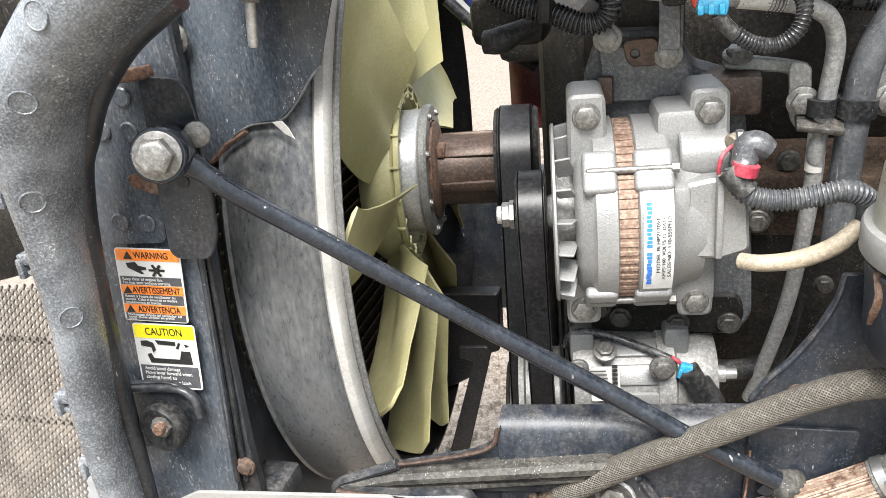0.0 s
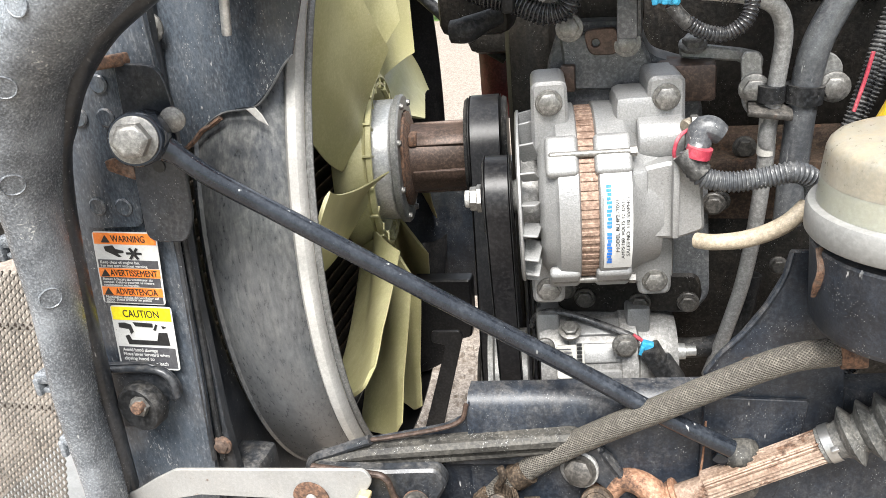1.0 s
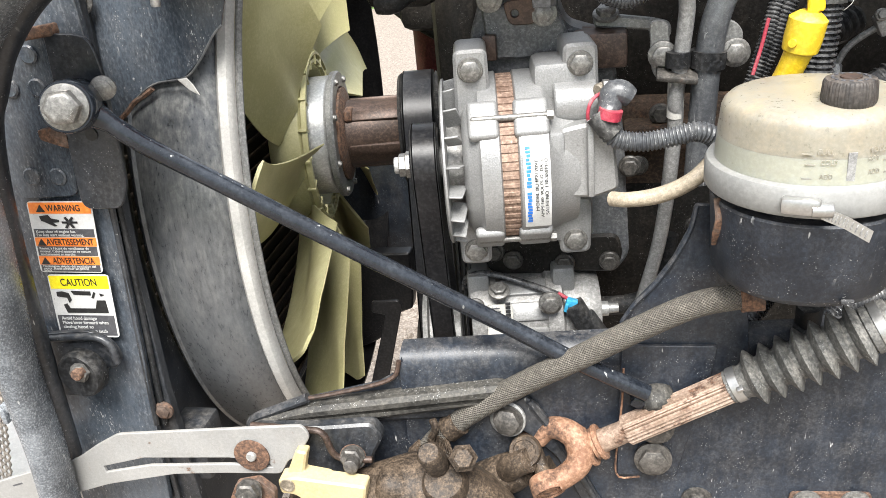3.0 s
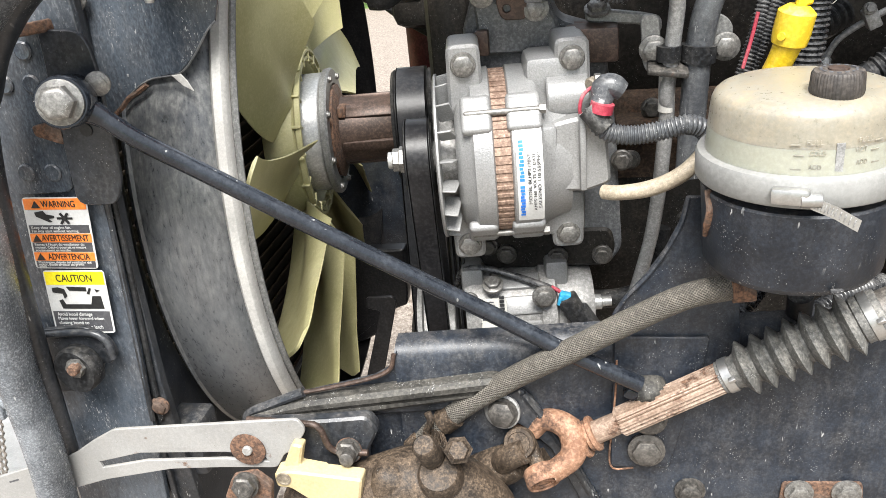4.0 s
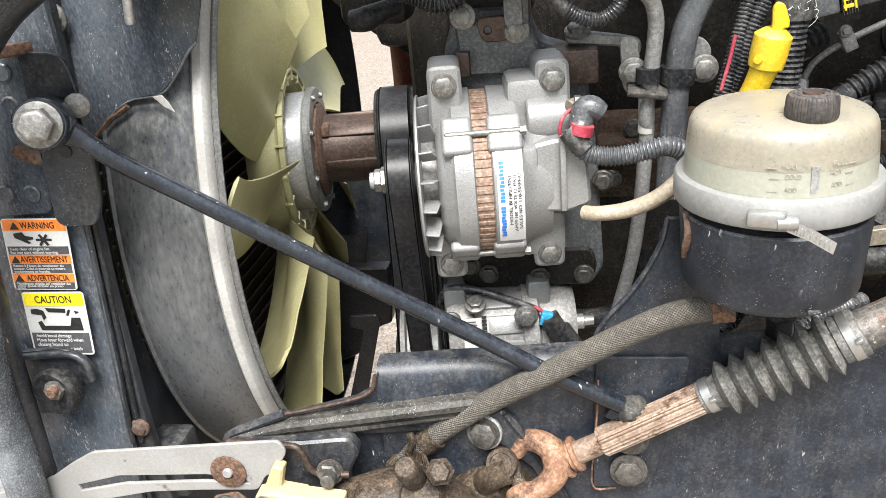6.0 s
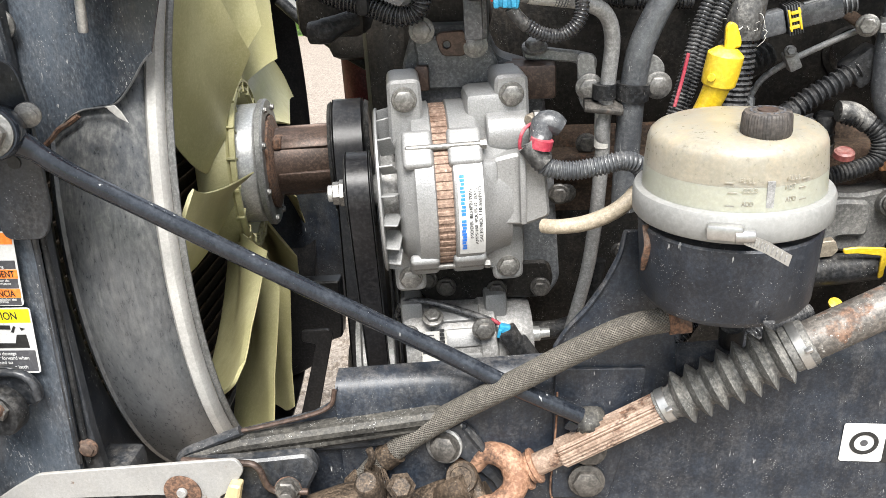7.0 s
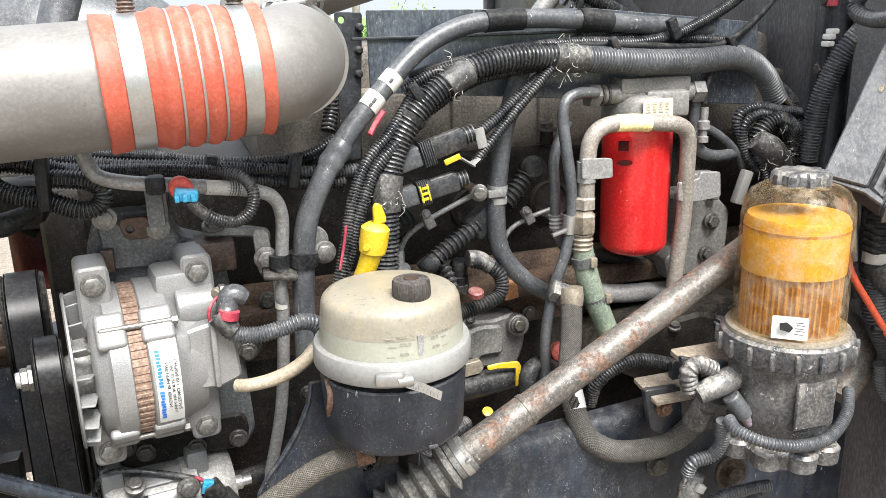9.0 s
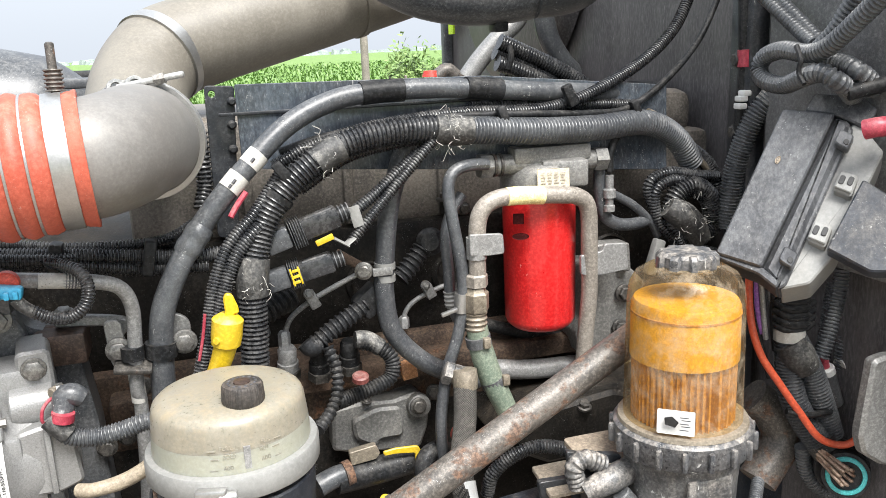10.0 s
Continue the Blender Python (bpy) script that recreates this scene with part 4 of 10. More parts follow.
ab = thing("alternator_belt", (-0.132, 0.80, 0.93), "black serpentine belt on the alternator pulley", "belt", about=ALT_AT)
part("band", belt([(AC[0], AC[1], 0.0385), (0.84, 0.99, 0.06)], -0.1445, -0.1205, 0.004), BELT_AND_SHADE, ab)
for xx in (-0.146, -0.1205):
    part("edge_cord", belt([(AC[0], AC[1], 0.0382), (0.84, 0.99, 0.0597)], xx, xx + 0.0015, 0.0046), RUBBER, ab, "frayed grey edge cord")
tens = thing("idler_pulley", (-0.165, 0.84, 0.93), "grey metal idler pulley beside the compressor belt", "pulley", about=ALT_AT)
part("disc", lathe((-0.160, 0.84, 0.99), AX, [(0, 0.02), (0, 0.066), (0.006, 0.068), (0.008, 0.06), (0.012, 0.0595), (0.046, 0.0595), (0.05, 0.066), (0.052, 0.06)], 48), GREYBR, tens)
for i, xx in enumerate((-0.112, -0.106, -0.100)):
    solo("ribbed_belt", moved(belt([(0.83, 1.16 - 0.004 * i, 0.03), (0.83, 0.97, 0.058)], xx, xx + 0.0045, 0.004), swung(ALT_AT)), BELT_AND_SHADE, "narrow black ribs of the compressor belt", "belt", group="compressor belts")

# ---- air-conditioning compressor ----
CC = (0.80, 1.045)


def comp(x0, prof, seg=48):
    return lathe((x0, *CC), AX, prof, seg)


ac = thing("compressor", (-0.03, 0.80, 0.985), "silver cast air-conditioning compressor with a paper label", "compressor", about=ALT_AT)
body = part("body", comp(-0.098, [(0, 0.04), (0, 0.055), (0.010, 0.058), (0.03, 0.056), (0.032, 0.053), (0.085, 0.053), (0.088, 0.058), (0.105, 0.058), (0.108, 0.052), (0.135, 0.05), (0.15, 0.045), (0.152, 0.03)]), ALUDIRT, ac)
for w in (118, 150, 182, 214, 246):
    c, s = math.cos(radians(w)), math.sin(radians(w))
    part("rib", box((-0.032, CC[0] + 0.053 * c, CC[1] + 0.053 * s), (0.06, 0.006, 0.022), 0.003, turn(w, 0, 0)), ALU, body)
for px, zz in ((-0.088, 1.095), (0.010, 1.098)):
    part("ear", box((px, 0.79, zz), (0.026, 0.04, 0.036), 0.005), ALU, body)
part("bolt", bolt((-0.0648, 0.755, 1.1006), (0, -0.4, 0.9), 0.009, 0.008), BOLT, body)
part("bolt", bolt((-0.0083, 0.738, 1.0894), (0, -1, 0), 0.010, 0.007), BOLT, body)
part("bolt", bolt((-0.0928, 0.74, 1.0894), (0, -1, 0), 0.008, 0.006), BOLT, body)
part("rear_fitting", lathe((0.0399, 0.78, 1.0545), AX, [(0, 0.016), (0.012, 0.016), (0.013, 0.009), (0.022, 0.009), (0.023, 0.006), (0.034, 0.0055)], 20), STEEL, ac)
part("label", slab(rounded([(-0.015, -0.019), (0.015, -0.019), (0.015, 0.019), (-0.015, 0.019)], 0.003), 0.0006, plane_m((-0.0656, 0.744, 1.0679), (1, 0, 0), (0, -0.97, 0.2))), PAPER, ac)
for k in range(6):
    part("maker_mark", plates_bar(Vector((-0.056, 0.742, 1.0775)) + Vector((0, 0.0009 * (2.5 - k) * 0.9, 0.0045 * (2.5 - k))), (1, 0, 0), (0, -0.97, 0.2), 0.0055, 0.0033), INK, ac)
for i in range(7):
    part("print_line", plates_bar(Vector((-0.0733, 0.742, 1.0846)) + Vector((0.001 * i % 0.003, 0, -0.0045 * i)), (1, 0, 0), (0, -0.97, 0.2), 0.016, 0.0016), GREYINK, ac)
plug = thing("compressor_plug", (0.0214, 0.76, 1.0535), "black connector with a bright blue clip on a red lead", "connector")
part("clip", box((0.0116, 0.75, 1.0853), (0.013, 0.010, 0.009), 0.0015, turn(0, 15, 0)), BLUE, plug, "bright blue clip")
part("clip_tab", box((0.0059, 0.748, 1.0816), (0.004, 0.009, 0.011), 0.001, turn(0, 15, 0)), BLUE, plug)
part("housing", box((0.0221, 0.752, 1.067), (0.020, 0.02, 0.038), 0.003, turn(0, -28, 0)), RUBBER, plug)
part("sleeve", box((0.0338, 0.755, 1.0494), (0.024, 0.024, 0.036), 0.004, turn(0, -32, 0)), RUBBER, plug)
part("lead", sweep([(0.0038, 0.755, 1.0884), (-0.0133, 0.76, 1.0939), (-0.0483, 0.77, 1.1017), (-0.0835, 0.77, 1.1115), (-0.1064, 0.77, 1.1075), (-0.1149, 0.775, 1.0901)], 0.0042, 10, 0.004), LOOM, plug)
part("lead_end", sweep([(0.0065, 0.752, 1.0898), (-0.0031, 0.752, 1.0966)], 0.0022, 8, 0.003), PINK, plug)
solo("suction_hose", sweep([(0.031, 0.81, 1.0493), (0.0575, 0.81, 1.0489), (0.0842, 0.82, 1.0481), (0.1021, 0.83, 1.0539), (0.1158, 0.84, 1.0808), (0.1234, 0.845, 1.1268)], 0.0115, 14, 0.005), RUBBER, "black rubber hose from the compressor", "hose")

# ---- radiator and its side support ----
rad = thing("radiator", (-0.5, 1.09, 0.7), "dark dusty radiator core behind the fan", "radiator")
part("core", box((-0.53, 1.09, 1.22), (0.06, 0.98, 1.02), 0.004), CAST, rad)
for k in range(44):
    part("fin", box((-0.4985, 1.09, 0.74 + 0.022 * k), (0.004, 0.96, 0.005), 0.001, None, 1), GREASE, rad)

support = thing("radiator_support", (-0.512, 0.6, 0.9641), "black painted steel radiator side support with rivets", "radiator frame")
side = part("side_panel", slab([(-0.491, 1.4849), (-0.399, 1.4796), (-0.3983, 1.4292), (-0.4208, 1.2858), (-0.4211, 1.2104), (-0.4274, 1.1083), (-0.4465, 0.8992), (-0.5587, 0.8811), (-0.5583, 0.9773), (-0.5444, 1.1125), (-0.5412, 1.2543), (-0.5272, 1.3567)], 0.008, facing(0.594)), PANEL, support)
part("side_return", slab([(-0.4017, 1.4824), (-0.4059, 1.4024), (-0.4128, 1.2751), (-0.4173, 1.2041), (-0.4204, 1.0521), (-0.4122, 0.893), (-0.4628, 0.8849), (-0.4393, 1.0991), (-0.4305, 1.2805), (-0.4096, 1.4269)], 0.012, facing(0.606)), BLACK, support)
part("seam_strip", sweep([(-0.4184, 0.597, 1.279), (-0.4233, 0.597, 1.2087), (-0.4308, 0.597, 1.106), (-0.437, 0.597, 1.014)], 0.0035, 8, 0.01), BLACK, support)
part("seam_strip", sweep([(-0.4136, 0.602, 1.2768), (-0.417, 0.602, 1.2063), (-0.424, 0.602, 1.1031), (-0.4297, 0.602, 1.0108)], 0.003, 8, 0.01), RUBBER, support)
riv = part("rivet_plate", slab(rounded([(-0.4586, 1.4429), (-0.422, 1.4442), (-0.445, 1.2872), (-0.5061, 1.285), (-0.5167, 1.3418), (-0.5024, 1.3942)], 0.008), 0.004, facing(0.588)), PANEL, support)
for p in [(-0.452, 0.587, 1.4223), (-0.4806, 0.587, 1.3931), (-0.4533, 0.587, 1.3924), (-0.4865, 0.587, 1.3085), (-0.4588, 0.587, 1.3077)]:
    part("rivet", lathe(p, (0, -1, 0), [(-0.002, 0.0085), (0.0008, 0.0088), (0.002, 0.0072), (0.0016, 0.005)], 20), PANEL, riv)
part("clip", box((-0.43, 0.578, 1.4424), (0.034, 0.014, 0.010), 0.002, turn(0, -6, 0)), RUSTY, support, "rusty bent clip")
part("clip", slab(rounded([(-0.4569, 1.3566), (-0.4428, 1.3585), (-0.4257, 1.3513), (-0.4293, 1.3379), (-0.4562, 1.3473)], 0.003), 0.006, facing(0.574)), RUSTY, support, "rusty bent clip")
part("bolt", bolt((-0.4258, 0.6, 1.0303), (0, -1, 0), 0.008, 0.005), RUSTY, support)
part("lower_box", box((-0.4359, 0.64, 0.9556), (0.075, 0.05, 0.07), 0.006), BLACK, support)

hinge = thing("strut_plate", (-0.4189, 0.578, 1.2707), "dark blue-grey steel plate carrying the hood strut", "bracket")
part("plate", slab(rounded([(-0.4235, 1.4385), (-0.4238, 1.4412), (-0.3815, 1.4386), (-0.3768, 1.4076), (-0.3818, 1.3005), (-0.3936, 1.2787), (-0.4335, 1.2789), (-0.4283, 1.3624)], [0.004, 0.004, 0.018, 0.01, 0.012, 0.008, 0.012, 0.01]), 0.005, facing(0.574)), BLACK, hinge)
part("hole", lathe((-0.4024, 0.573, 1.3515), (0, -1, 0), [(-0.002, 0.006), (0.0005, 0.006)], 18), INK, hinge)
part("bolt", bolt((-0.3755, 0.568, 1.3937), (0.4, -1, 0), 0.008, 0.004), BOLT, hinge)

strut = thing("hood_strut", (0.0908, 0.657, 1.0274), "black painted steel hood support rod with a bolted bush", "hood strut")
SB, SD = Vector((-0.3987, 0.56, 1.3823)), (Vector((-0.3816, 0.512, 1.3916)) - Vector((-0.3987, 0.56, 1.3823))).normalized()
eye_ = part("bush", lathe(SB - SD * 0.012, SD, [(0, 0.021), (0.002, 0.0225), (0.044, 0.0225), (0.046, 0.021), (0.046, 0.015)], 36), STRUT, strut)
part("washer", lathe(SB + SD * 0.034, SD, [(0, 0.018), (0, 0.0192), (0.003, 0.0192), (0.0035, 0.018)], 32), BOLT, eye_)
part("bolt_head", lathe(SB + SD * 0.0365, SD, [(0, 0.0158), (0.0015, 0.0158), (0.002, 0.0150), (0.013, 0.0150), (0.0155, 0.0125), (0.016, 0.010)], 6), BOLT, eye_, "large zinc hex bolt")
RODPTS = [(-0.3866, 0.556, 1.3748), (-0.374, 0.558, 1.3672), (-0.3481, 0.565, 1.3427), (-0.2916, 0.581, 1.2988), (-0.1866, 0.600, 1.2245), (-0.0428, 0.617, 1.1313), (0.0255, 0.617, 1.0909), (0.0885, 0.6205, 1.0562)]
part("rod", sweep(RODPTS, [0.0088, 0.0085, 0.0085, 0.0085, 0.0085, 0.0085, 0.0085, 0.0085], 18, 0.01), STRUT, strut)
part("rod_neck", sweep([(-0.3979, 0.556, 1.3759), (-0.3811, 0.557, 1.372), (-0.3701, 0.559, 1.364)], [0.010, 0.0115, 0.0088], 16, 0.004), STRUT, strut)
lug = part("end_eye", lathe((0.0965, 0.641, 1.0360), (0, -0.45, 0.89), [(0, 0.0165), (0.001, 0.0185), (0.010, 0.0185), (0.014, 0.0165), (0.0165, 0.012), (0.018, 0.006), (0.018, 0)], 30), LEDGE, strut, "dusty rust-smeared end eye")
part("pinch_lug", box((0.0800, 0.630, 1.0410), (0.014, 0.016, 0.012), 0.003, turn(0, 32, 0), 2), STRUT, lug)

# ---- warning stickers ----
def sticker(name, tl, tr, bl, label, group="stickers", railed=False):
    """A rectangular sticker on the panel: returns the thing, and a way to lay print on it by parts of its width and height."""
    tl, tr, bl = Vector(tl), Vector(tr), Vector(bl)
    u, v = tr - tl, bl - tl
    n = u.cross(bl - tl).normalized()
    if n.y > 0:
        n = -n
    s = thing(name, bl, label, "sticker", group, railed=railed)
    w, h = u.length, v.length
    mid = tl + u * 0.5 + v * 0.5
    skew = v.normalized().dot(u.normalized()) * h

    def lay(pname, fu, fv, fw, fh, mat, lift):
        o = tl + u * (fu + fw / 2) + v * (fv + fh / 2) + n * lift
        a, b, k = w * fw / 2, h * fh / 2, skew * fh / 2
        hh = math.sqrt(max(1e-9, h * h - skew * skew)) * fh / 2
        poly = [(-a + k, -hh), (a + k, -hh), (a - k, hh), (-a - k, hh)]
        if lift < 0.0003:
            poly = rounded(poly, 0.004)
        return part(pname, slab(poly, 0.0005, plane_m(o, u, n), bev=0), mat, s)

    def say(body, fu, fv, size, mat, fw):
        o = tl + u * fu + v * fv + n * 0.0011
        letters("print", body, o, u, n, size, mat, s, width=w * fw)

    return s, lay, say, (tl, u, v, n)


def blot(pname, pts, fr, mat, s, lift=0.001):
    """A pictogram outline given by parts of the sticker's width and height."""
    tl, u, v, n = fr
    m = plane_m(tl + n * lift, u, n)
    inv = m.inverted()
    poly = [tuple((inv @ (tl + u * a + v * b + n * lift))[:2]) for a, b in pts]
    if sum(poly[i - 1][0] * poly[i][1] - poly[i][0] * poly[i - 1][1] for i in range(len(poly))) < 0:
        poly.reverse()
    part(pname, slab(poly, 0.0004, m, bev=0), mat, s)


warn, lay, say, fr = sticker("warning_sticker", (-0.4997, 0.585, 1.2839), (-0.4306, 0.585, 1.2829), (-0.5084, 0.585, 1.2076), "white and orange trilingual engine fan warning sticker")
lay("backing", 0, 0, 1, 1, WHITE, 0.0002)
lay("header", 0.02, 0.015, 0.96, 0.15, SIGNOR, 0.0006)
lay("text_block", 0.03, 0.38, 0.94, 0.11, GREYINK, 0.0006)
lay("header", 0.02, 0.50, 0.96, 0.12, SIGNOR, 0.0006)
lay("text_block", 0.03, 0.625, 0.94, 0.13, GREYINK, 0.0006)
lay("header", 0.02, 0.765, 0.96, 0.12, SIGNOR, 0.0006)
lay("text_block", 0.03, 0.89, 0.94, 0.095, GREYINK, 0.0006)
say("WARNING", 0.56, 0.092, 0.0095, INK, 0.52)
say("AVERTISSEMENT", 0.57, 0.562, 0.0095, INK, 0.74)
say("ADVERTENCIA", 0.57, 0.827, 0.0095, INK, 0.66)
for fv in (0.092, 0.562, 0.827):
    blot("triangle", [(0.13 if fv < 0.5 else 0.05, fv + 0.05), (0.20 if fv < 0.5 else 0.12, fv - 0.05), (0.27 if fv < 0.5 else 0.19, fv + 0.05)], fr, INK, warn)
say("Keep clear of engine fan.", 0.38, 0.412, 0.0042, WHITE, 0.62)
say("Fan may start without warning.", 0.44, 0.46, 0.0042, WHITE, 0.74)
for body, fv, fw in (("Restez à l'écart du ventilateur du", 0.648, 0.78), ("moteur. Celui-ci pourrait se mettre", 0.69, 0.80), ("soudainement en marche.", 0.732, 0.56),
                     ("Manténgase alejado del ventilador del", 0.905, 0.84), ("motor, puede arrancar sin previo", 0.938, 0.72), ("aviso.", 0.968, 0.13)):
    say(body, 0.07 + fw / 2, fv, 0.0038, WHITE, fw)
blot("hand_shape", [(0.16, 0.20), (0.30, 0.18), (0.34, 0.23), (0.46, 0.25), (0.46, 0.28), (0.36, 0.29), (0.42, 0.33), (0.38, 0.34), (0.26, 0.29), (0.18, 0.26)], fr, INK, warn)
for k in range(3):
    w0 = k * math.pi / 3
    c, s_ = math.cos(w0), math.sin(w0)
    blot("fan_shape", [(0.62 + 0.12 * c - 0.02 * s_, 0.285 + 0.085 * s_ + 0.014 * c), (0.62 - 0.12 * c - 0.02 * s_, 0.285 - 0.085 * s_ + 0.014 * c),
                       (0.62 - 0.12 * c + 0.02 * s_, 0.285 - 0.085 * s_ - 0.014 * c), (0.62 + 0.12 * c + 0.02 * s_, 0.285 + 0.085 * s_ - 0.014 * c)], fr, INK, warn, 0.001 + 0.0003 * k)

caut, lay, say, fr = sticker("caution_sticker", (-0.5029, 0.585, 1.2048), (-0.4347, 0.585, 1.2047), (-0.5097, 0.585, 1.1325), "white and yellow hood caution sticker with pictogram")
lay("backing", 0, 0, 1, 1, WHITE, 0.0002)
lay("header", 0.02, 0.02, 0.96, 0.20, SIGNYE, 0.0006)
lay("text_block", 0.03, 0.645, 0.94, 0.325, GREYINK, 0.0006)
say("CAUTION", 0.5, 0.12, 0.0115, INK, 0.58)
for k, (body, fw) in enumerate((("Avoid hood damage", 0.58), ("Move lever forward when", 0.76), ("closing hood to", 0.50), ("release hold-open latch", 0.72))):
    say(body, 0.10 + fw / 2, 0.69 + 0.07 * k, 0.0054, WHITE, fw)
blot("pictogram", [(0.10, 0.27), (0.20, 0.26), (0.30, 0.29), (0.33, 0.40), (0.28, 0.44), (0.26, 0.36), (0.10, 0.34)], fr, INK, caut)
blot("pictogram", [(0.34, 0.25), (0.66, 0.26), (0.66, 0.32), (0.38, 0.31)], fr, INK, caut)
blot("pictogram", [(0.18, 0.47), (0.24, 0.45), (0.28, 0.53), (0.70, 0.53), (0.74, 0.40), (0.88, 0.40), (0.90, 0.60), (0.22, 0.60)], fr, INK, caut)
blot("pictogram", [(0.66, 0.36), (0.71, 0.27), (0.74, 0.28), (0.70, 0.37)], fr, INK, caut)
blot("pictogram", [(0.80, 0.29), (0.88, 0.31), (0.82, 0.34)], fr, INK, caut)

# ---- open hood: moulded surround and wire grille ----
hood = thing("hood", (-0.5741, 0.55, 0.9532), "black moulded plastic hood surround, tilted open, with clips", "hood")
part("surround", sweep([(-0.3047, 0.5, 1.549), (-0.3657, 0.5, 1.5222), (-0.4149, 0.5, 1.4875), (-0.4541, 0.5, 1.4445), (-0.4766, 0.505, 1.386), (-0.4898, 0.51, 1.3211), (-0.4979, 0.515, 1.2485), (-0.5136, 0.52, 1.1329), (-0.5185, 0.525, 1.0351), (-0.5289, 0.53, 0.9406)], [0.0452, 0.0473, 0.0449, 0.0395, 0.0278, 0.0255, 0.0244, 0.0227, 0.0226, 0.023], 36, 0.008, flat=0.7), MOULD, hood)
# Lip is black to paint the dark recess between surround and panel.
part("inner_lip", sweep([(-0.3525, 0.545, 1.5047), (-0.4036, 0.545, 1.4742), (-0.443, 0.545, 1.4354), (-0.4678, 0.548, 1.3982), (-0.4836, 0.55, 1.371), (-0.4966, 0.55, 1.309), (-0.5087, 0.552, 1.2053), (-0.5171, 0.555, 1.101), (-0.5252, 0.56, 0.9969)], 0.013, 14, 0.008), BLACK, hood)
for p, q in (((-0.3976, 0.4539, 1.5058), (-0.1, -0.99, 0.08)), ((-0.4346, 0.4604, 1.4487), (0.39, -0.83, -0.4)), ((-0.4676, 0.4762, 1.3696), (0.62, -0.7, -0.35)), ((-0.4843, 0.4956, 1.2596), (0.79, -0.6, -0.15))):
    part("moulding_mark", lathe(p, q, [(-0.004, 0.0098), (0.0008, 0.0098), (0.0011, 0.0092), (0.0003, 0.0086), (0.0003, 0.004)], 26), MOULD, hood)
for p in [(-0.521, 0.515, 1.3686), (-0.5234, 0.515, 1.3053), (-0.5327, 0.515, 1.1659), (-0.5278, 0.515, 1.0952)]:
    part("clip", join(box(p, (0.020, 0.016, 0.010), 0.002), box((p[0] - 0.008, p[1] - 0.004, p[2] - 0.008), (0.006, 0.012, 0.018), 0.0015), box((p[0] + 0.004, p[1], p[2] - 0.013), (0.018, 0.012, 0.005), 0.001)), MOULD, hood)
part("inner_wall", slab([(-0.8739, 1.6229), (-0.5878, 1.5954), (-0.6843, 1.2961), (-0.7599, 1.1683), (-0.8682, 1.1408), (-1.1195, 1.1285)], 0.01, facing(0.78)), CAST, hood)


def hex_mesh(o, u, v, nu, nv, cell, wire):
    """Stretched hexagonal wire mesh, as flat struts with depth."""
    u, v = Vector(u).normalized(), Vector(v).normalized()
    n = u.cross(v).normalized()
    o = Vector(o)
    vs, fs = [], []

    def strut_(a, b):
        d = (b - a).normalized()
        s = n.cross(d) * wire
        k = len(vs)
        for p in (a, b):
            for q in (s, -s):
                vs.append(tuple(p + q - n * wire))
                vs.append(tuple(p + q + n * wire))
        for f in ((0, 1, 5, 4), (2, 6, 7, 3), (0, 4, 6, 2), (1, 3, 7, 5)):
            fs.append(tuple(k + i for i in f))

    for j in range(nv):
        for i in range(nu):
            c = o + u * (cell * (i + 0.5 * (j % 2)) * 1.5) + v * (cell * 0.55 * j)
            a = c + u * cell * 0.42
            strut_(c - u * cell * 0.33, c + u * cell * 0.33)
            strut_(c + u * cell * 0.33, c + u * cell * 0.75 + v * cell * 0.55)
            strut_(c + u * cell * 0.33, c + u * cell * 0.75 - v * cell * 0.55)
    return vs, fs


GU = Vector((0.1804, -0.04, 0.0336))
GV = Vector((0.0729, 0.02, 0.3494))
part("grille_mesh", hex_mesh((-1.1735, 0.74, 0.6871), GU, GV, 31, 80, 0.0101, 0.0011), ROCKER, hood, "weathered stretched-metal grille mesh")
for a, b in [((-0.9507, 0.735, 1.0849), (-0.7002, 0.7, 1.1053)), ((-1.0064, 0.735, 0.956), (-0.7014, 0.7, 0.9859))]:
    part("grille_bar", sweep([a, (Vector(a) + Vector(b)) / 2, b], 0.0042, 10, 0.02), BROWN, hood)
solo("front_bumper", box((-0.95, 0.98, 0.62), (0.18, 0.5, 0.16), 0.03), RIM, "pale grey bumper edge under the grille", "bumper")

# ---- hood latch ----
latch = thing("hood_latch", (-0.4928, 0.57, 1.0718), "black steel latch arm with a roller and bolt", "latch")
part("arm", slab(rounded([(-0.5495, 1.1361), (-0.4723, 1.1444), (-0.4475, 1.1307), (-0.4418, 1.1101), (-0.4522, 1.0985), (-0.4608, 1.0998), (-0.4784, 1.0658), (-0.5591, 1.059)], 0.01), 0.006, facing(0.578)), BLACK, latch)
part("arm_rib", sweep([(-0.5471, 0.574, 1.1322), (-0.4711, 0.574, 1.1393), (-0.4482, 0.574, 1.1307), (-0.4448, 0.574, 1.1087)], 0.004, 10, 0.006), BLACK, latch)
part("roller", lathe((-0.4765, 0.57, 1.104), (-0.12, -1, 0.0), [(0, 0.024), (0.002, 0.0255), (0.014, 0.0255), (0.017, 0.0235), (0.0175, 0.012)], 40), RUBBER, latch)
part("nut", lathe((-0.4712, 0.553, 1.112), (-0.12, -1, 0.0), [(0, 0.0105), (0.007, 0.0105), (0.008, 0.009)], 6), BOLT, latch)
part("stud", lathe((-0.4686, 0.548, 1.1145), (-0.12, -1, 0.0), [(0, 0.0062), (0.008, 0.0062), (0.009, 0.0052)], 16), RUSTY, latch)

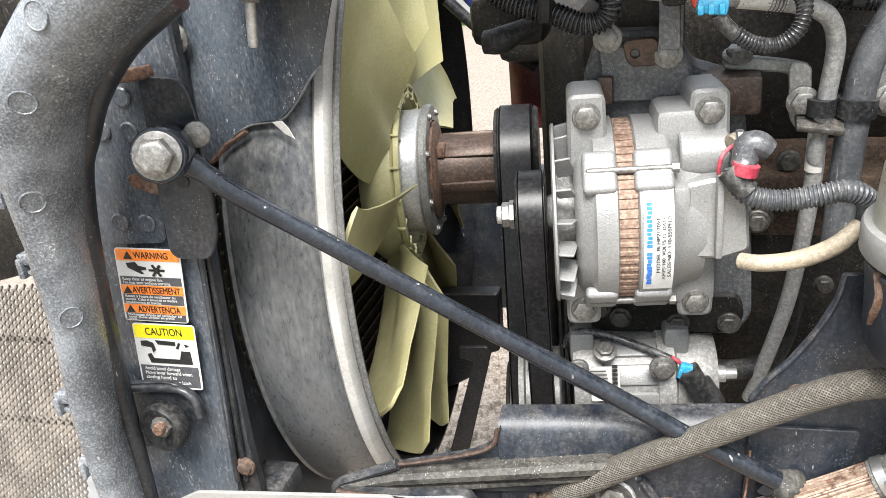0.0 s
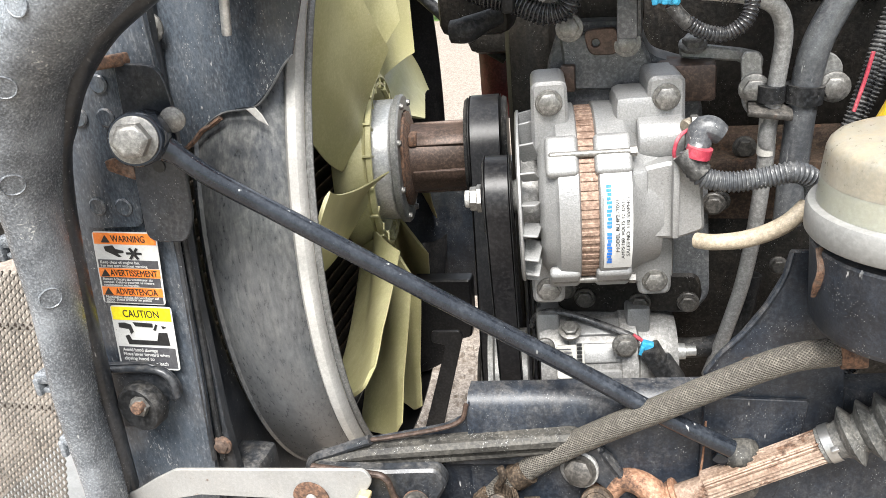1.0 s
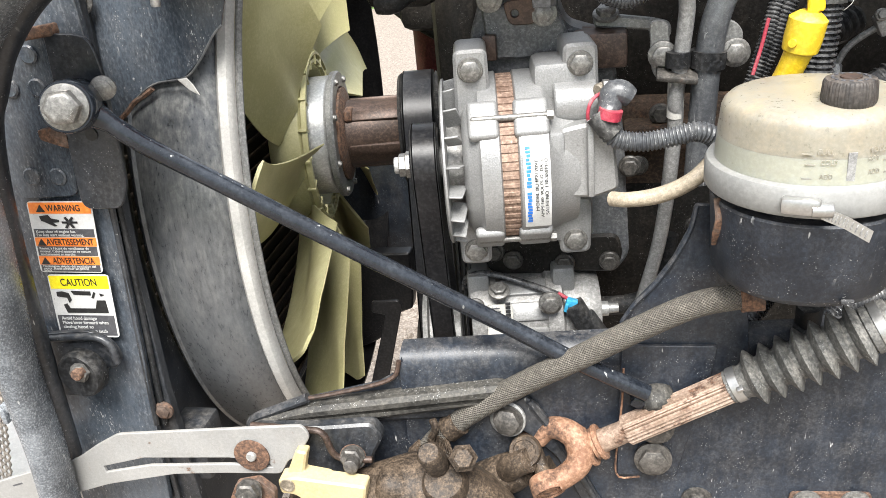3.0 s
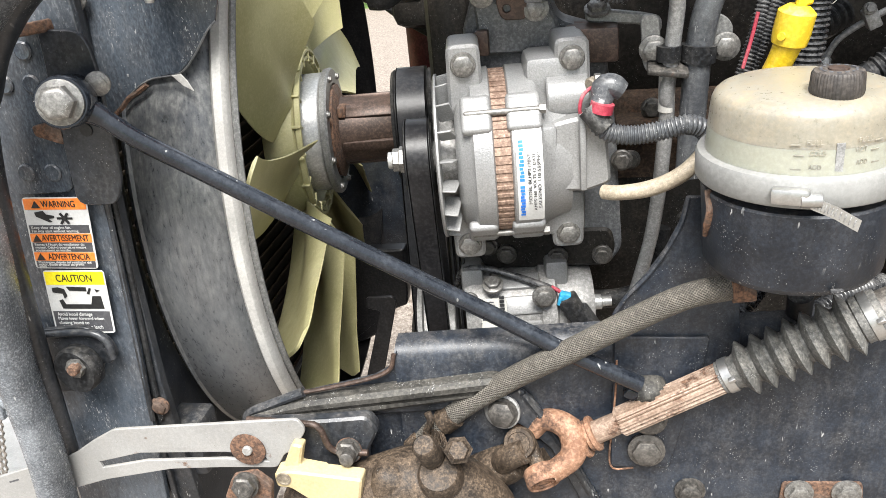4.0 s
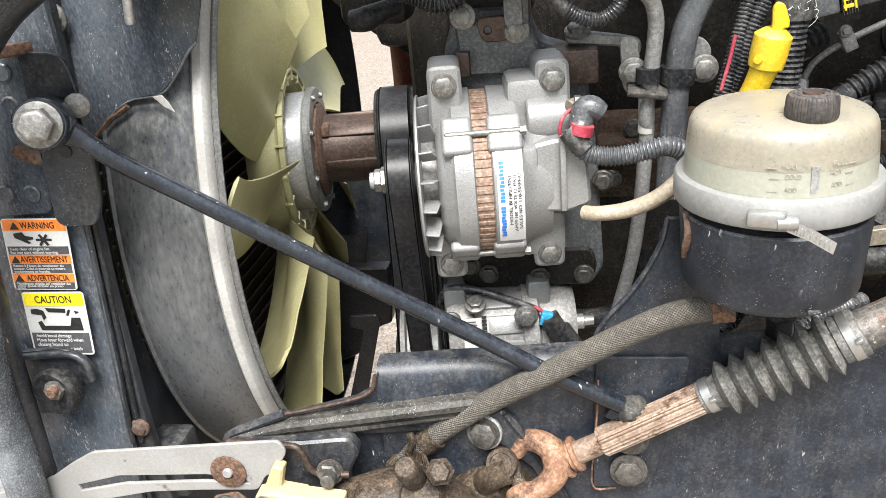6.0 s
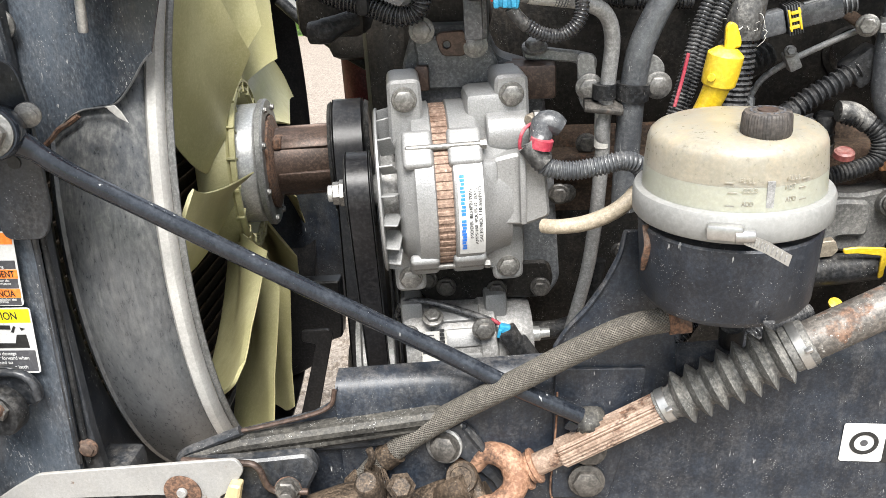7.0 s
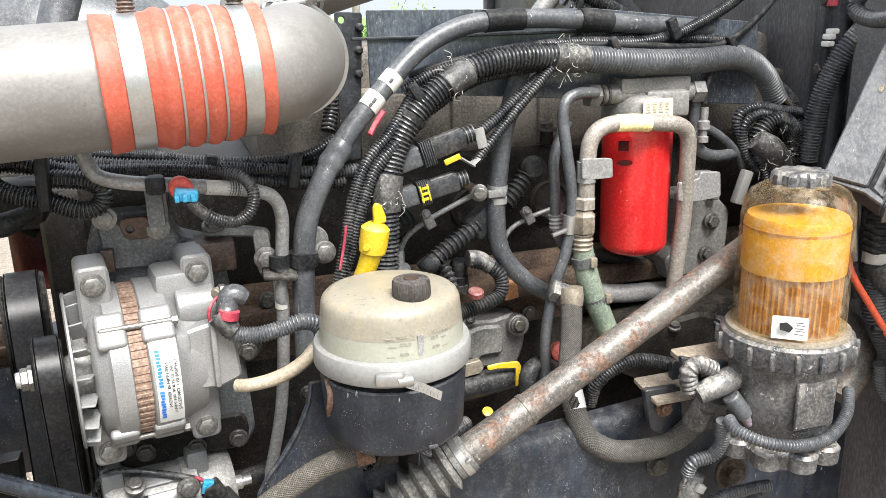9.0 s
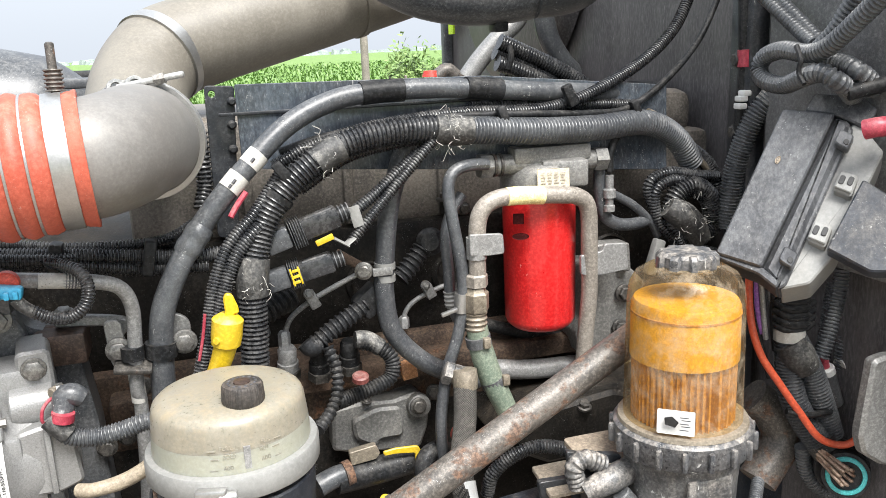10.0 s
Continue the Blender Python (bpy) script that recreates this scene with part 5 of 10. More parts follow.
# ---- slotted hold-open lever ----
lever = thing("hold_open_lever", (-0.4277, 0.55, 0.9665), "pale grey slotted steel lever plate with rust stains", "lever")
part("plate", slab(rounded([(-0.9038, 0.8288), (-0.6485, 0.9522), (-0.5084, 1.001), (-0.4799, 1.0201), (-0.4518, 1.0358), (-0.2456, 1.0557), (-0.2391, 1.0422), (-0.2562, 1.0156), (-0.2665, 1.0123), (-0.2772, 0.9937), (-0.3401, 0.9909), (-0.3975, 0.9861), (-0.4793, 0.9677), (-0.5643, 0.9387), (-0.7546, 0.8551), (-0.9401, 0.7529)], 0.006), 0.004, facing(0.550), [[(-0.4805, 0.9917), (-0.429, 1.0059), (-0.331, 1.0113), (-0.2897, 1.0079), (-0.286, 1.0016), (-0.3328, 1.0032), (-0.4238, 0.9964), (-0.4787, 0.9841)]]), LIGHTPL, lever)
part("washer", lathe((-0.3046, 0.549, 1.0175), (0, -1, 0), [(0, 0.0175), (0, 0.0188), (0.0018, 0.0188), (0.0022, 0.0178), (0.0022, 0.007)], 40), RUSTY, lever, "rusty flat washer")
part("pin", lathe((-0.304, 0.548, 1.0183), (0, -1, 0), [(0, 0.0052), (0.004, 0.0052), (0.005, 0.0045)], 22), STEEL, lever)
part("stamped_mark", plates_bar((-0.5952, 0.5498, 0.96), (1, 0, 0.35), (0, -1, 0), 0.014, 0.002), GREYINK, lever)
handle = thing("release_handle", (-0.2324, 0.53, 0.9756), "cream-yellow plastic release handle beside the lever plate", "handle")
part("grip", slab(rounded([(-0.273, 1.0028), (-0.2544, 1.0065), (-0.182, 0.9993), (-0.1896, 0.9615), (-0.2267, 0.9594), (-0.2583, 0.9848), (-0.2726, 0.9855)], 0.004), 0.02, facing(0.530), bev=0.002), CREAM, handle)
part("neck", slab(rounded([(-0.2526, 1.0323), (-0.2413, 1.03), (-0.2484, 1.0058), (-0.2225, 1.0012), (-0.2224, 0.9941), (-0.272, 0.9917)], 0.003), 0.014, facing(0.540), bev=0.002), CREAM, handle)
part("pivot", lathe((-0.2629, 0.5295, 0.9976), (0, -1, 0), [(0, 0.0075), (0.001, 0.0075), (0.001, 0.006), (-0.002, 0.0055)], 20), BRASS, handle)

# ---- frame rail ----
rail = thing("frame_rail", (0.5, 0.72, 0.78), "navy-black painted truck frame rail with stone chips", "frame rail", railed=True)
RT = [(0, 0.78), (0, 1.074), (0.0025, 1.086), (0.008, 1.094), (0.017, 1.098), (0.030, 1.099), (0.030, 1.091), (0.018, 1.090), (0.012, 1.085), (0.0085, 1.074), (0.0085, 0.78)]
RN = len(RT)
RAILED.discard(rail)
part("web", ([(x, rail_y(x) + y, z) for x in (-0.158, 1.70) for y, z in RT], [(i, (i + 1) % RN, RN + (i + 1) % RN, RN + i) for i in range(RN)] + [tuple(range(RN))[::-1], tuple(range(RN, 2 * RN))]), RAIL, rail)
RAILED.add(rail)
part("front_horn", slab([(-0.1796, 1.0395), (-0.1861, 1.0186), (-0.2104, 1.0043), (-0.2601, 0.9902), (-0.3084, 0.9774), (-0.3753, 0.9475), (-0.389, 0.916), (-0.3842, 0.8911), (-0.150, 0.837), (-0.168, 1.015)], 0.008, facing(0.704)), RAIL, rail)
part("rusty_lip", sweep([(-0.1813, 0.7, 1.0386), (-0.1872, 0.698, 1.0199), (-0.2081, 0.696, 1.009), (-0.2566, 0.694, 0.9966), (-0.3031, 0.692, 0.9871)], 0.0028, 8, 0.006), BROWN, rail)
part("horn_edge", sweep([(-0.2953, 0.69, 0.991), (-0.3373, 0.688, 0.9741), (-0.3685, 0.688, 0.9594), (-0.3771, 0.688, 0.9406)], 0.006, 8, 0.006), BLACK, rail)
part("ledge", slab(rounded([(-0.3692, 0.9607), (-0.2976, 0.9807), (-0.1718, 1.0011), (-0.0654, 1.0185), (-0.039, 1.007), (-0.0682, 0.9942), (-0.2164, 0.9676), (-0.3612, 0.9459)], 0.004), 0.03, facing(0.680), bev=0.005), LEDGE, rail, "scuffed dusty brown-grey ledge")
# Black bar that paints the shadowed gap under the ledge.
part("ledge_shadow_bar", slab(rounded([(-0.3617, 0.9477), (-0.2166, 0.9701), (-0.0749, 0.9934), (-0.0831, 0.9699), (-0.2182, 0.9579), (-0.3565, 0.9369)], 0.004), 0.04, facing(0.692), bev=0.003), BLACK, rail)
for p, r in (((0.6026, 0.698, 1.0153), 0.013), ((0.1523, 0.698, 0.8567), 0.013)):
    part("bolt", bolt(p, (0, -1, 0), r, 0.010, 1.35), DKBOLT, rail)
part("rail_bracket", slab(rounded([(0.2533, 0.8758), (0.3378, 0.88), (0.3447, 0.819), (0.2488, 0.813)], 0.006), 0.004, facing(0.696)), RUSTY, rail)
part("bolt", bolt((0.2715, 0.694, 0.864), (0, -1, 0), 0.012, 0.008), BOLT, rail)
part("bolt", bolt((0.3218, 0.694, 0.8666), (0, -1, 0), 0.012, 0.008), BOLT, rail)
solo("far_frame_rail", box((0.4, 1.47, 0.92), (2.4, 0.09, 0.28), 0.012), RAIL, "navy-black frame rail across the engine", "frame rail")
solo("cross_member", box((-0.18, 1.08, 0.80), (0.14, 0.74, 0.06), 0.012), BLACK, "black steel cross member between the rails", "cross member")
# Added plate; its near-black colour paints the dark gap below the fan drive.
solo("engine_front_bracket", slab(rounded([(-0.4007, 0.7658), (-0.3692, 0.774), (-0.3321, 0.7961), (-0.3166, 0.8285), (-0.3018, 0.8426), (-0.28, 0.8505), (-0.2765, 0.8744), (-0.2744, 0.9581), (-0.3762, 0.9545)], 0.006), 0.03, facing(1.15), bev=0.003), BELT_AND_SHADE, "added near-black bracket plate filling the dark gap below the fan drive", "bracket")
solo("slanted_brace", slab(rounded([(-0.2981, 0.9569), (-0.2563, 0.9594), (-0.2510, 0.9507), (-0.3050, 0.752), (-0.3350, 0.750), (-0.2782, 0.9346), (-0.2997, 0.9389)], 0.004), 0.006, facing(0.98)), BELT_AND_SHADE, "flat black slanted brace behind the belt", "brace")

# wheel caution sticker on the rail
wst, lay, say, fr = sticker("rail_sticker", (0.3808, 0.6985, 0.9929), (0.4739, 0.6985, 0.9893), (0.3798, 0.6985, 0.9431), "white wheel caution sticker on the frame rail", railed=True)
lay("backing", 0, 0, 0.48, 1, WHITE, 0.0002)
lay("header", 0.5, 0.0, 0.5, 0.28, SIGNYE, 0.0006)
lay("text_block", 0.48, 0.28, 0.52, 0.72, INK, 0.0004)
say("CAUTION", 0.79, 0.14, 0.0075, INK, 0.34)
blot("triangle", [(0.53, 0.22), (0.565, 0.05), (0.60, 0.22)], fr, INK, wst)
part("wheel_ring", ring(fr[0] + fr[1] * 0.25 + fr[2] * 0.5 + fr[3] * 0.0008, fr[3], 0.0105, 0.0006, 0.0045, 36), INK, wst)
part("wheel_hub", lathe(fr[0] + fr[1] * 0.25 + fr[2] * 0.5 + fr[3] * 0.0004, fr[3], [(0, 0.004), (0.0006, 0.004)], 18), GREYINK, wst)
for k in range(6):
    lay("print_line", 0.54, 0.33 + 0.105 * k, 0.40 - 0.05 * (k % 3), 0.05, WHITE, 0.001)

# ---- tank bracket plate ----
brk = thing("tank_bracket", (0.1002, 0.69, 0.8958), "navy-black bracket plate with rusty edges under the reservoir", "bracket", railed=True)
RAILED.discard(brk)
UPR = [(0.0637, 1.1248), (0.0762, 1.1441), (0.0948, 1.1649), (0.1128, 1.1917), (0.1261, 1.2197), (0.131, 1.2436), (0.1498, 1.2421), (0.1773, 1.2014), (0.1885, 1.0966), (0.1885, 1.040), (0.064, 1.040)]
part("upright", slab(rounded(UPR, 0.003), 0.006, plane_m((0, 0.6317, 0), (1, 0.13, 0), (0.13, -1, 0)), [disc(0.1005, 1.1348, 0.0032)], bev=0.0012), RAIL, brk)
part("rust_ring", lathe((0.1005, 0.6447, 1.1348), (0.13, -1, 0), [(0.0002, 0.0034), (0.0007, 0.0036), (0.0007, 0.0056), (0.0002, 0.0060)], 20), RUSTY, brk, "rust round a drilled hole")
part("edge_fold", sweep([(x, 0.6317 + 0.13 * x - 0.001, z) for x, z in UPR[:6]], 0.0022, 8, 0.004), RAIL, brk)
RAILED.add(brk)
part("gusset", slab(rounded([(0.0667, 1.0677), (0.164, 1.0685), (0.1606, 1.0406), (0.1267, 0.8958), (0.0622, 0.8945)], 0.004), 0.005, facing(0.6915)), RAIL, brk)
part("rusty_edge", sweep([(0.069, 0.691, 1.0397), (0.0676, 0.691, 0.9956), (0.0637, 0.691, 0.9495), (0.0622, 0.691, 0.895), (0.0876, 0.691, 0.8936)], 0.0012, 6, 0.006), YOKE, brk)
part("bolt", bolt((0.1016, 0.686, 0.9233), (0, -1, 0.1), 0.016, 0.010, 1.3), DKBOLT, brk)
part("bolt", bolt((0.1041, 0.686, 0.9662), (0, -1, 0.1), 0.015, 0.010, 1.3), DKBOLT, brk)

# ---- reservoir ----
RC = (0.214, 0.611)
tank = thing("fluid_reservoir", (RC[0], RC[1], 1.19), "cream translucent fluid reservoir on a chipped black can", "reservoir")
UP = (0, 0, 1)


def turned(z, prof, seg=64):
    return lathe((RC[0], RC[1], z), UP, prof, seg)


can = part("can", turned(1.203 - 0.008, [(0, 0.03), (0, 0.062), (0.003, 0.069), (0.010, 0.0735), (0.074, 0.0775), (0.076, 0.076)]), RAIL, tank, "chipped black metal can")
part("can_seam", box((RC[0] + 0.02, RC[1] - 0.0735, 1.205), (0.010, 0.003, 0.004), 0.001), BLACK, can)
ZC = 1.2908
part("rust_streak", sweep([(RC[0] - 0.0745, RC[1] - 0.020, ZC - 0.018), (RC[0] - 0.0725, RC[1] - 0.028, ZC - 0.032), (RC[0] - 0.0728, RC[1] - 0.024, ZC - 0.046), (RC[0] - 0.0742, RC[1] - 0.016, ZC - 0.062)], [0.003, 0.004, 0.005, 0.0025], 8, 0.003, flat=0.5), RUSTY, can, "peeling rusty seam")
part("collar", turned(ZC - 0.012, [(0, 0.0765), (0, 0.0815), (0.002, 0.083), (0.020, 0.083), (0.023, 0.0815), (0.024, 0.076)]), GREYPL, tank, "pale grey clamped collar")
ZT = 1.3617
part("lower_bowl", turned(ZC + 0.010, [(0, 0.0755), (0.002, 0.0755), (0.022, 0.0742)]), FLUID, tank, "fluid showing greenish through the wall")
DH = ZT - ZC - 0.055
part("dome", turned(ZC + 0.032, [(0, 0.0742), (DH - 0.002, 0.0728), (DH + 0.005, 0.0720), (DH + 0.0095, 0.0702), (DH + 0.0128, 0.0668), (DH + 0.0152, 0.061), (DH + 0.0168, 0.052), (DH + 0.018, 0.036), (DH + 0.019, 0.012)]), RESIN, tank)
CAPO = Vector((0.2270, 0.574, ZT - 0.005))
cap = part("cap", lathe(CAPO, UP, [(-0.006, 0.0175), (0, 0.0192), (0.002, 0.0196), (0.014, 0.0188), (0.0165, 0.0175), (0.0172, 0.0155)], 192, 48, 0.00018), CAPM, tank, "black ribbed screw cap")
part("cap_button", lathe(CAPO + Vector((0, 0, 0.0167)), UP, [(0, 0.008), (0.0016, 0.0076), (0.002, 0.006)], 24), BROWN, cap)
for k in range(14):
    w = 2 * math.pi * k / 14
    part("cap_print", box(CAPO + Vector((0.0125 * math.cos(w), 0.0125 * math.sin(w), 0.0174)), (0.002, 0.003, 0.0006), 0.0001, turn(0, 0, math.degrees(w)), 1), GREYINK, cap)


def on_tank(w, z, r):
    return Vector((RC[0] + r * math.cos(radians(w)), RC[1] + r * math.sin(radians(w)), z)), Vector((math.cos(radians(w)), math.sin(radians(w)), 0))


for body, z, w0 in (("FULL", 0.038, -96), ("COLD", 0.030, -94), ("ADD", 0.019, -95), ("FULL", 0.038, -68), ("HOT", 0.031, -70), ("ADD", 0.021, -69)):
    p, nrm = on_tank(w0, ZC + z, 0.0752)
    letters("level_text", body, p, Vector((0, 0, 1)).cross(nrm), nrm, 0.0056, RESIN, tank, width=0.0115 if len(body) > 3 else 0.009)
    p2, n2 = on_tank(w0 + (-10 if w0 < -82 else 9), ZC + z - 0.002, 0.0752)
    part("level_mark", plates_bar(p2, Vector((0, 0, 1)).cross(n2), n2, 0.007, 0.001, 0.0006), RESIN, tank)
p, nrm = on_tank(-82, ZC + 0.026, 0.0752)
part("level_window", plates_bar(p, Vector((0, 0, 1)).cross(nrm), nrm, 0.006, 0.022, 0.0012), GREYPIPE, tank)
for a, r, dz in ((-74, 0.066, 0.0), (-70, 0.065, 0.001), (-78, 0.0675, -0.003), (-72, 0.069, -0.006)):
    p, nrm = on_tank(a, ZT - 0.012 + dz, r)
    part("speck", lathe(p, (nrm.x, nrm.y, 0.8), [(-0.001, 0.001), (0.0012, 0.0008)], 7), BROWN, tank)
clamp = thing("hose_clamp", on_tank(-100, ZC - 0.012, 0.083)[0], "stainless worm-drive clamp with a loose band end", "clamp")
p, nrm = on_tank(-106, ZC + 0.0, 0.0865)
part("worm_housing", box(p, (0.028, 0.011, 0.013), 0.003, turn(0, 0, -16)), BAND, clamp)
p, nrm = on_tank(-96, ZC - 0.002, 0.088)
part("screw", lathe(p, (0.96, -0.05, 0), [(-0.008, 0.0056), (0.006, 0.0056), (0.007, 0.0048)], 12), BAND, clamp)
tail = [on_tank(-96, ZC - 0.004, 0.0885)[0], on_tank(-86, ZC - 0.010, 0.093)[0], on_tank(-77, ZC - 0.019, 0.100)[0]]
vs = []
for q in tail:
    vs += [tuple(q + Vector((0.001, 0, 0.0046))), tuple(q + Vector((-0.001, 0, -0.0046))), tuple(q + Vector((0.001, -0.0009, 0.0046))), tuple(q + Vector((-0.001, -0.0009, -0.0046)))]
part("band_end", (vs, [(0, 4, 5, 1), (2, 3, 7, 6), (4, 8, 9, 5), (6, 7, 11, 10), (0, 2, 6, 4), (4, 6, 10, 8), (1, 5, 7, 3), (5, 9, 11, 7), (8, 10, 11, 9)]), BAND, clamp)
for k in range(12):
    q = tail[0].lerp(tail[1], k / 7) if k < 7 else tail[1].lerp(tail[2], (k - 7) / 5)
    part("band_slot", box(q + Vector((0, -0.0009, 0)), (0.0012, 0.0008, 0.006), 0.0002, turn(0, 15, 10), 1), GREYBR, clamp)

# ---- steering shaft, joint, boot and column ----
SH0, SH1 = Vector((0.0238, 0.622, 0.9827)), Vector((0.1762, 0.632, 1.0635))
SHD = (SH1 - SH0).normalized()
steer = thing("steering_shaft", (-0.011, 0.62, 0.9186), "rusty splined steering shaft with a universal joint", "steering shaft")
NL = (SH1 - SH0).length
part("splined_shaft", lathe(SH0, SHD, [(0.048, 0.010), (0.052, 0.0145), (NL, 0.0145), (NL + 0.01, 0.012)], 80, 20, 0.0012), SHAFT, steer)
part("neck", lathe(SH0, SHD, [(-0.004, 0.017), (0.006, 0.0175), (0.012, 0.0125), (0.05, 0.0115), (0.054, 0.0135)], 28), SHAFT, steer)
for h, r in ((0.009, 0.0085), (0.0165, 0.0045), (0.021, 0.0065)):
    part("seal_ring", ring(SH0 + SHD * h, SHD, 0.0125, 0.005, r, 28), YOKE, steer)
HUB, EYE_N, EYE_F = Vector((0.0262, 0.6175, 0.9905)), Vector((-0.0107, 0.594, 0.9575)), Vector((-0.0284, 0.632, 0.9804))
PIN = (EYE_N - EYE_F).normalized()
JC = (EYE_N + EYE_F) / 2
fork = part("fork", sweep([EYE_F + (EYE_N - EYE_F) * 0.04 + Vector((0.006, 0, 0.008)), (-0.0105, 0.631, 1.0015), (0.0045, 0.626, 1.0045), (0.0180, 0.620, 0.9985), (0.0232, 0.6125, 0.9865), (0.0190, 0.604, 0.9755), (0.0070, 0.598, 0.9670), EYE_N + Vector((0.010, 0.001, 0.006))], [0.0105, 0.0115, 0.012, 0.0135, 0.015, 0.0135, 0.012, 0.0115], 18, 0.003), YOKE, steer, "rust-orange forked yoke")
part("eye", lathe(EYE_N - PIN * 0.010, PIN, [(0, 0.0165), (0.003, 0.0180), (0.017, 0.0180), (0.019, 0.0168), (0.019, 0.0150), (0.0165, 0.0142), (0.0165, 0.0112), (0.0182, 0.0104), (0.0182, 0.0078), (0.0165, 0.0070), (0.0165, 0)], 32), YOKE, fork)
part("eye", lathe(EYE_F + PIN * 0.006, PIN * -1, [(0, 0.0150), (0.002, 0.0165), (0.014, 0.0165), (0.016, 0.015), (0.016, 0)], 28), YOKE, fork)
part("cross_pin", rod(EYE_F, EYE_N, 0.0085, 16), GREASE, steer)
LOW = Vector((-0.0713, 0.622, 0.9412))
LD = (LOW - JC).normalized()
LS = LD.cross(PIN).normalized()
part("lower_yoke", lathe(JC + LD * 0.012, LD, [(0, 0.008), (0.006, 0.0175), (0.020, 0.0215), (0.060, 0.0235), (0.078, 0.021)], 24), GREASE, steer, "grease-caked lower yoke")
for sgn in (1, -1):
    part("lower_yoke_arm", sweep([JC + LD * 0.030 + LS * 0.012 * sgn, JC + LD * 0.016 + LS * 0.022 * sgn, JC - LD * 0.002 + LS * 0.024 * sgn], [0.015, 0.0135, 0.0125], 14, 0.004), GREASE, steer)
part("bearing_cup", lathe((-0.0328, 0.612, 0.9870), (-0.1, -0.8, 0.45), [(0, 0.0165), (0.008, 0.0165), (0.010, 0.0155), (0.010, 0.012), (0.0085, 0.0112), (0.0085, 0)], 28), GREASE, steer)
part("pinch_bolt", bolt((-0.0622, 0.592, 0.9295), (-0.1, -1, 0.2), 0.0105, 0.009, 1.1), GREASE, steer)

B0, B1 = Vector((0.1669, 0.632, 1.058)), Vector((0.3021, 0.625, 1.1377))
BD = (B1 - B0).normalized()
BN = (B1 - B0).length
boot = thing("steering_boot", (0.2036, 0.63, 1.0415), "grey dusty ribbed rubber steering boot with band clamps", "boot")
prof = [(0, 0.0165), (0.016, 0.0165)]
n = 7
for k in range(n):
    h0 = 0.018 + (BN - 0.040) * k / n
    h1 = (BN - 0.040) / n
    ro = 0.0265 + 0.0035 * k / n
    prof += [(h0, 0.0175 + 0.003 * k / n), (h0 + h1 * 0.10, 0.0178 + 0.003 * k / n), (h0 + h1 * 0.46, ro + 0.0004), (h0 + h1 * 0.52, ro + 0.0012), (h0 + h1 * 0.58, ro + 0.0002), (h0 + h1 * 0.92, 0.0178 + 0.003 * k / n)]
prof += [(BN - 0.022, 0.0225), (BN, 0.0225), (BN + 0.001, 0.019)]
part("bellows", lathe(B0, BD, prof, 48), BOOT, boot)
for h, r in ((0.008, 0.0166), (BN - 0.010, 0.0226)):
    part("band_clamp", ring(B0 + BD * h, BD, r, 0.009, 0.0012, 40), BAND, boot)
    part("clamp_lug", box(B0 + BD * h + Vector((0, -1, 0.35)).normalized() * (r + 0.0015), (0.007, 0.006, 0.004), 0.001, turn(20, -30, 0)), BAND, boot)
C0, C1 = B1 - BD * 0.006, Vector((0.6798, 0.665, 1.3167))
CD = (C1 - C0).normalized()
CN = (C1 - C0).length * 1.12
column = thing("steering_column", C0, "rust-mottled grey steering column tube", "steering column")
part("tube", lathe(C0, CD, [(0, 0.017), (0.002, 0.0195), (0.088, 0.0195), (0.093, 0.0185), (0.096, 0.0185), (CN, 0.0185)], 40), COLUMN, column)
part("swage_ring", ring(C0 + CD * 0.09, CD, 0.0185, 0.006, 0.0018, 36), COLUMN, column)

# ---- steering gear and low clutter ----
gear = thing("steering_gear", (-0.1427, 0.64, 0.8173), "grease-caked cast steering gear with bolts and hose fittings", "steering gear", railed=True)
part("housing", sweep([(-0.315, 0.66, 0.8366), (-0.2077, 0.655, 0.8777), (-0.1376, 0.652, 0.8923), (-0.0869, 0.65, 0.859), (-0.0644, 0.65, 0.7951)], [0.035, 0.038, 0.045, 0.042, 0.036], 20, 0.006), GREASE, gear)
part("top_boss", lathe((-0.1246, 0.63, 0.9201), (0, -0.5, 0.85), [(0, 0.026), (0.014, 0.025), (0.02, 0.021), (0.022, 0.012)], 28), GREASE, gear)
part("port", lathe((-0.1009, 0.625, 0.9644), (0.15, -0.75, 0.6), [(-0.02, 0.016), (0.006, 0.016), (0.009, 0.012), (0.012, 0.012), (0.014, 0.010)], 6), GREASE, gear)
part("port", lathe((-0.1341, 0.62, 0.9671), (-0.1, -0.5, 0.85), [(-0.02, 0.014), (0.012, 0.014), (0.016, 0.011)], 18), GREASE, gear)
part("mount_arm", slab(rounded([(-0.3626, 0.9625), (-0.2721, 0.9677), (-0.2129, 0.975), (-0.2019, 0.9554), (-0.22, 0.9219), (-0.2237, 0.8514), (-0.3202, 0.8299), (-0.3121, 0.9183), (-0.3581, 0.9419)], 0.008), 0.02, facing(0.665), bev=0.003), BLACK, gear)
part("mount_lip", sweep([(-0.3581, 0.66, 0.9716), (-0.29, 0.655, 0.9719), (-0.2678, 0.652, 0.9685), (-0.2551, 0.652, 0.9366), (-0.2133, 0.652, 0.9342)], 0.004, 10, 0.005), BROWN, gear)
part("bolt_washer", lathe((-0.237, 0.655, 0.9349), (0, -0.9, 0.2), [(0, 0.016), (0.002, 0.016), (0.003, 0.014)], 26), RUSTY, gear)
part("bolt", bolt((-0.2358, 0.652, 0.9374), (0, -0.9, 0.2), 0.0135, 0.011, 1.05), DKBOLT, gear)
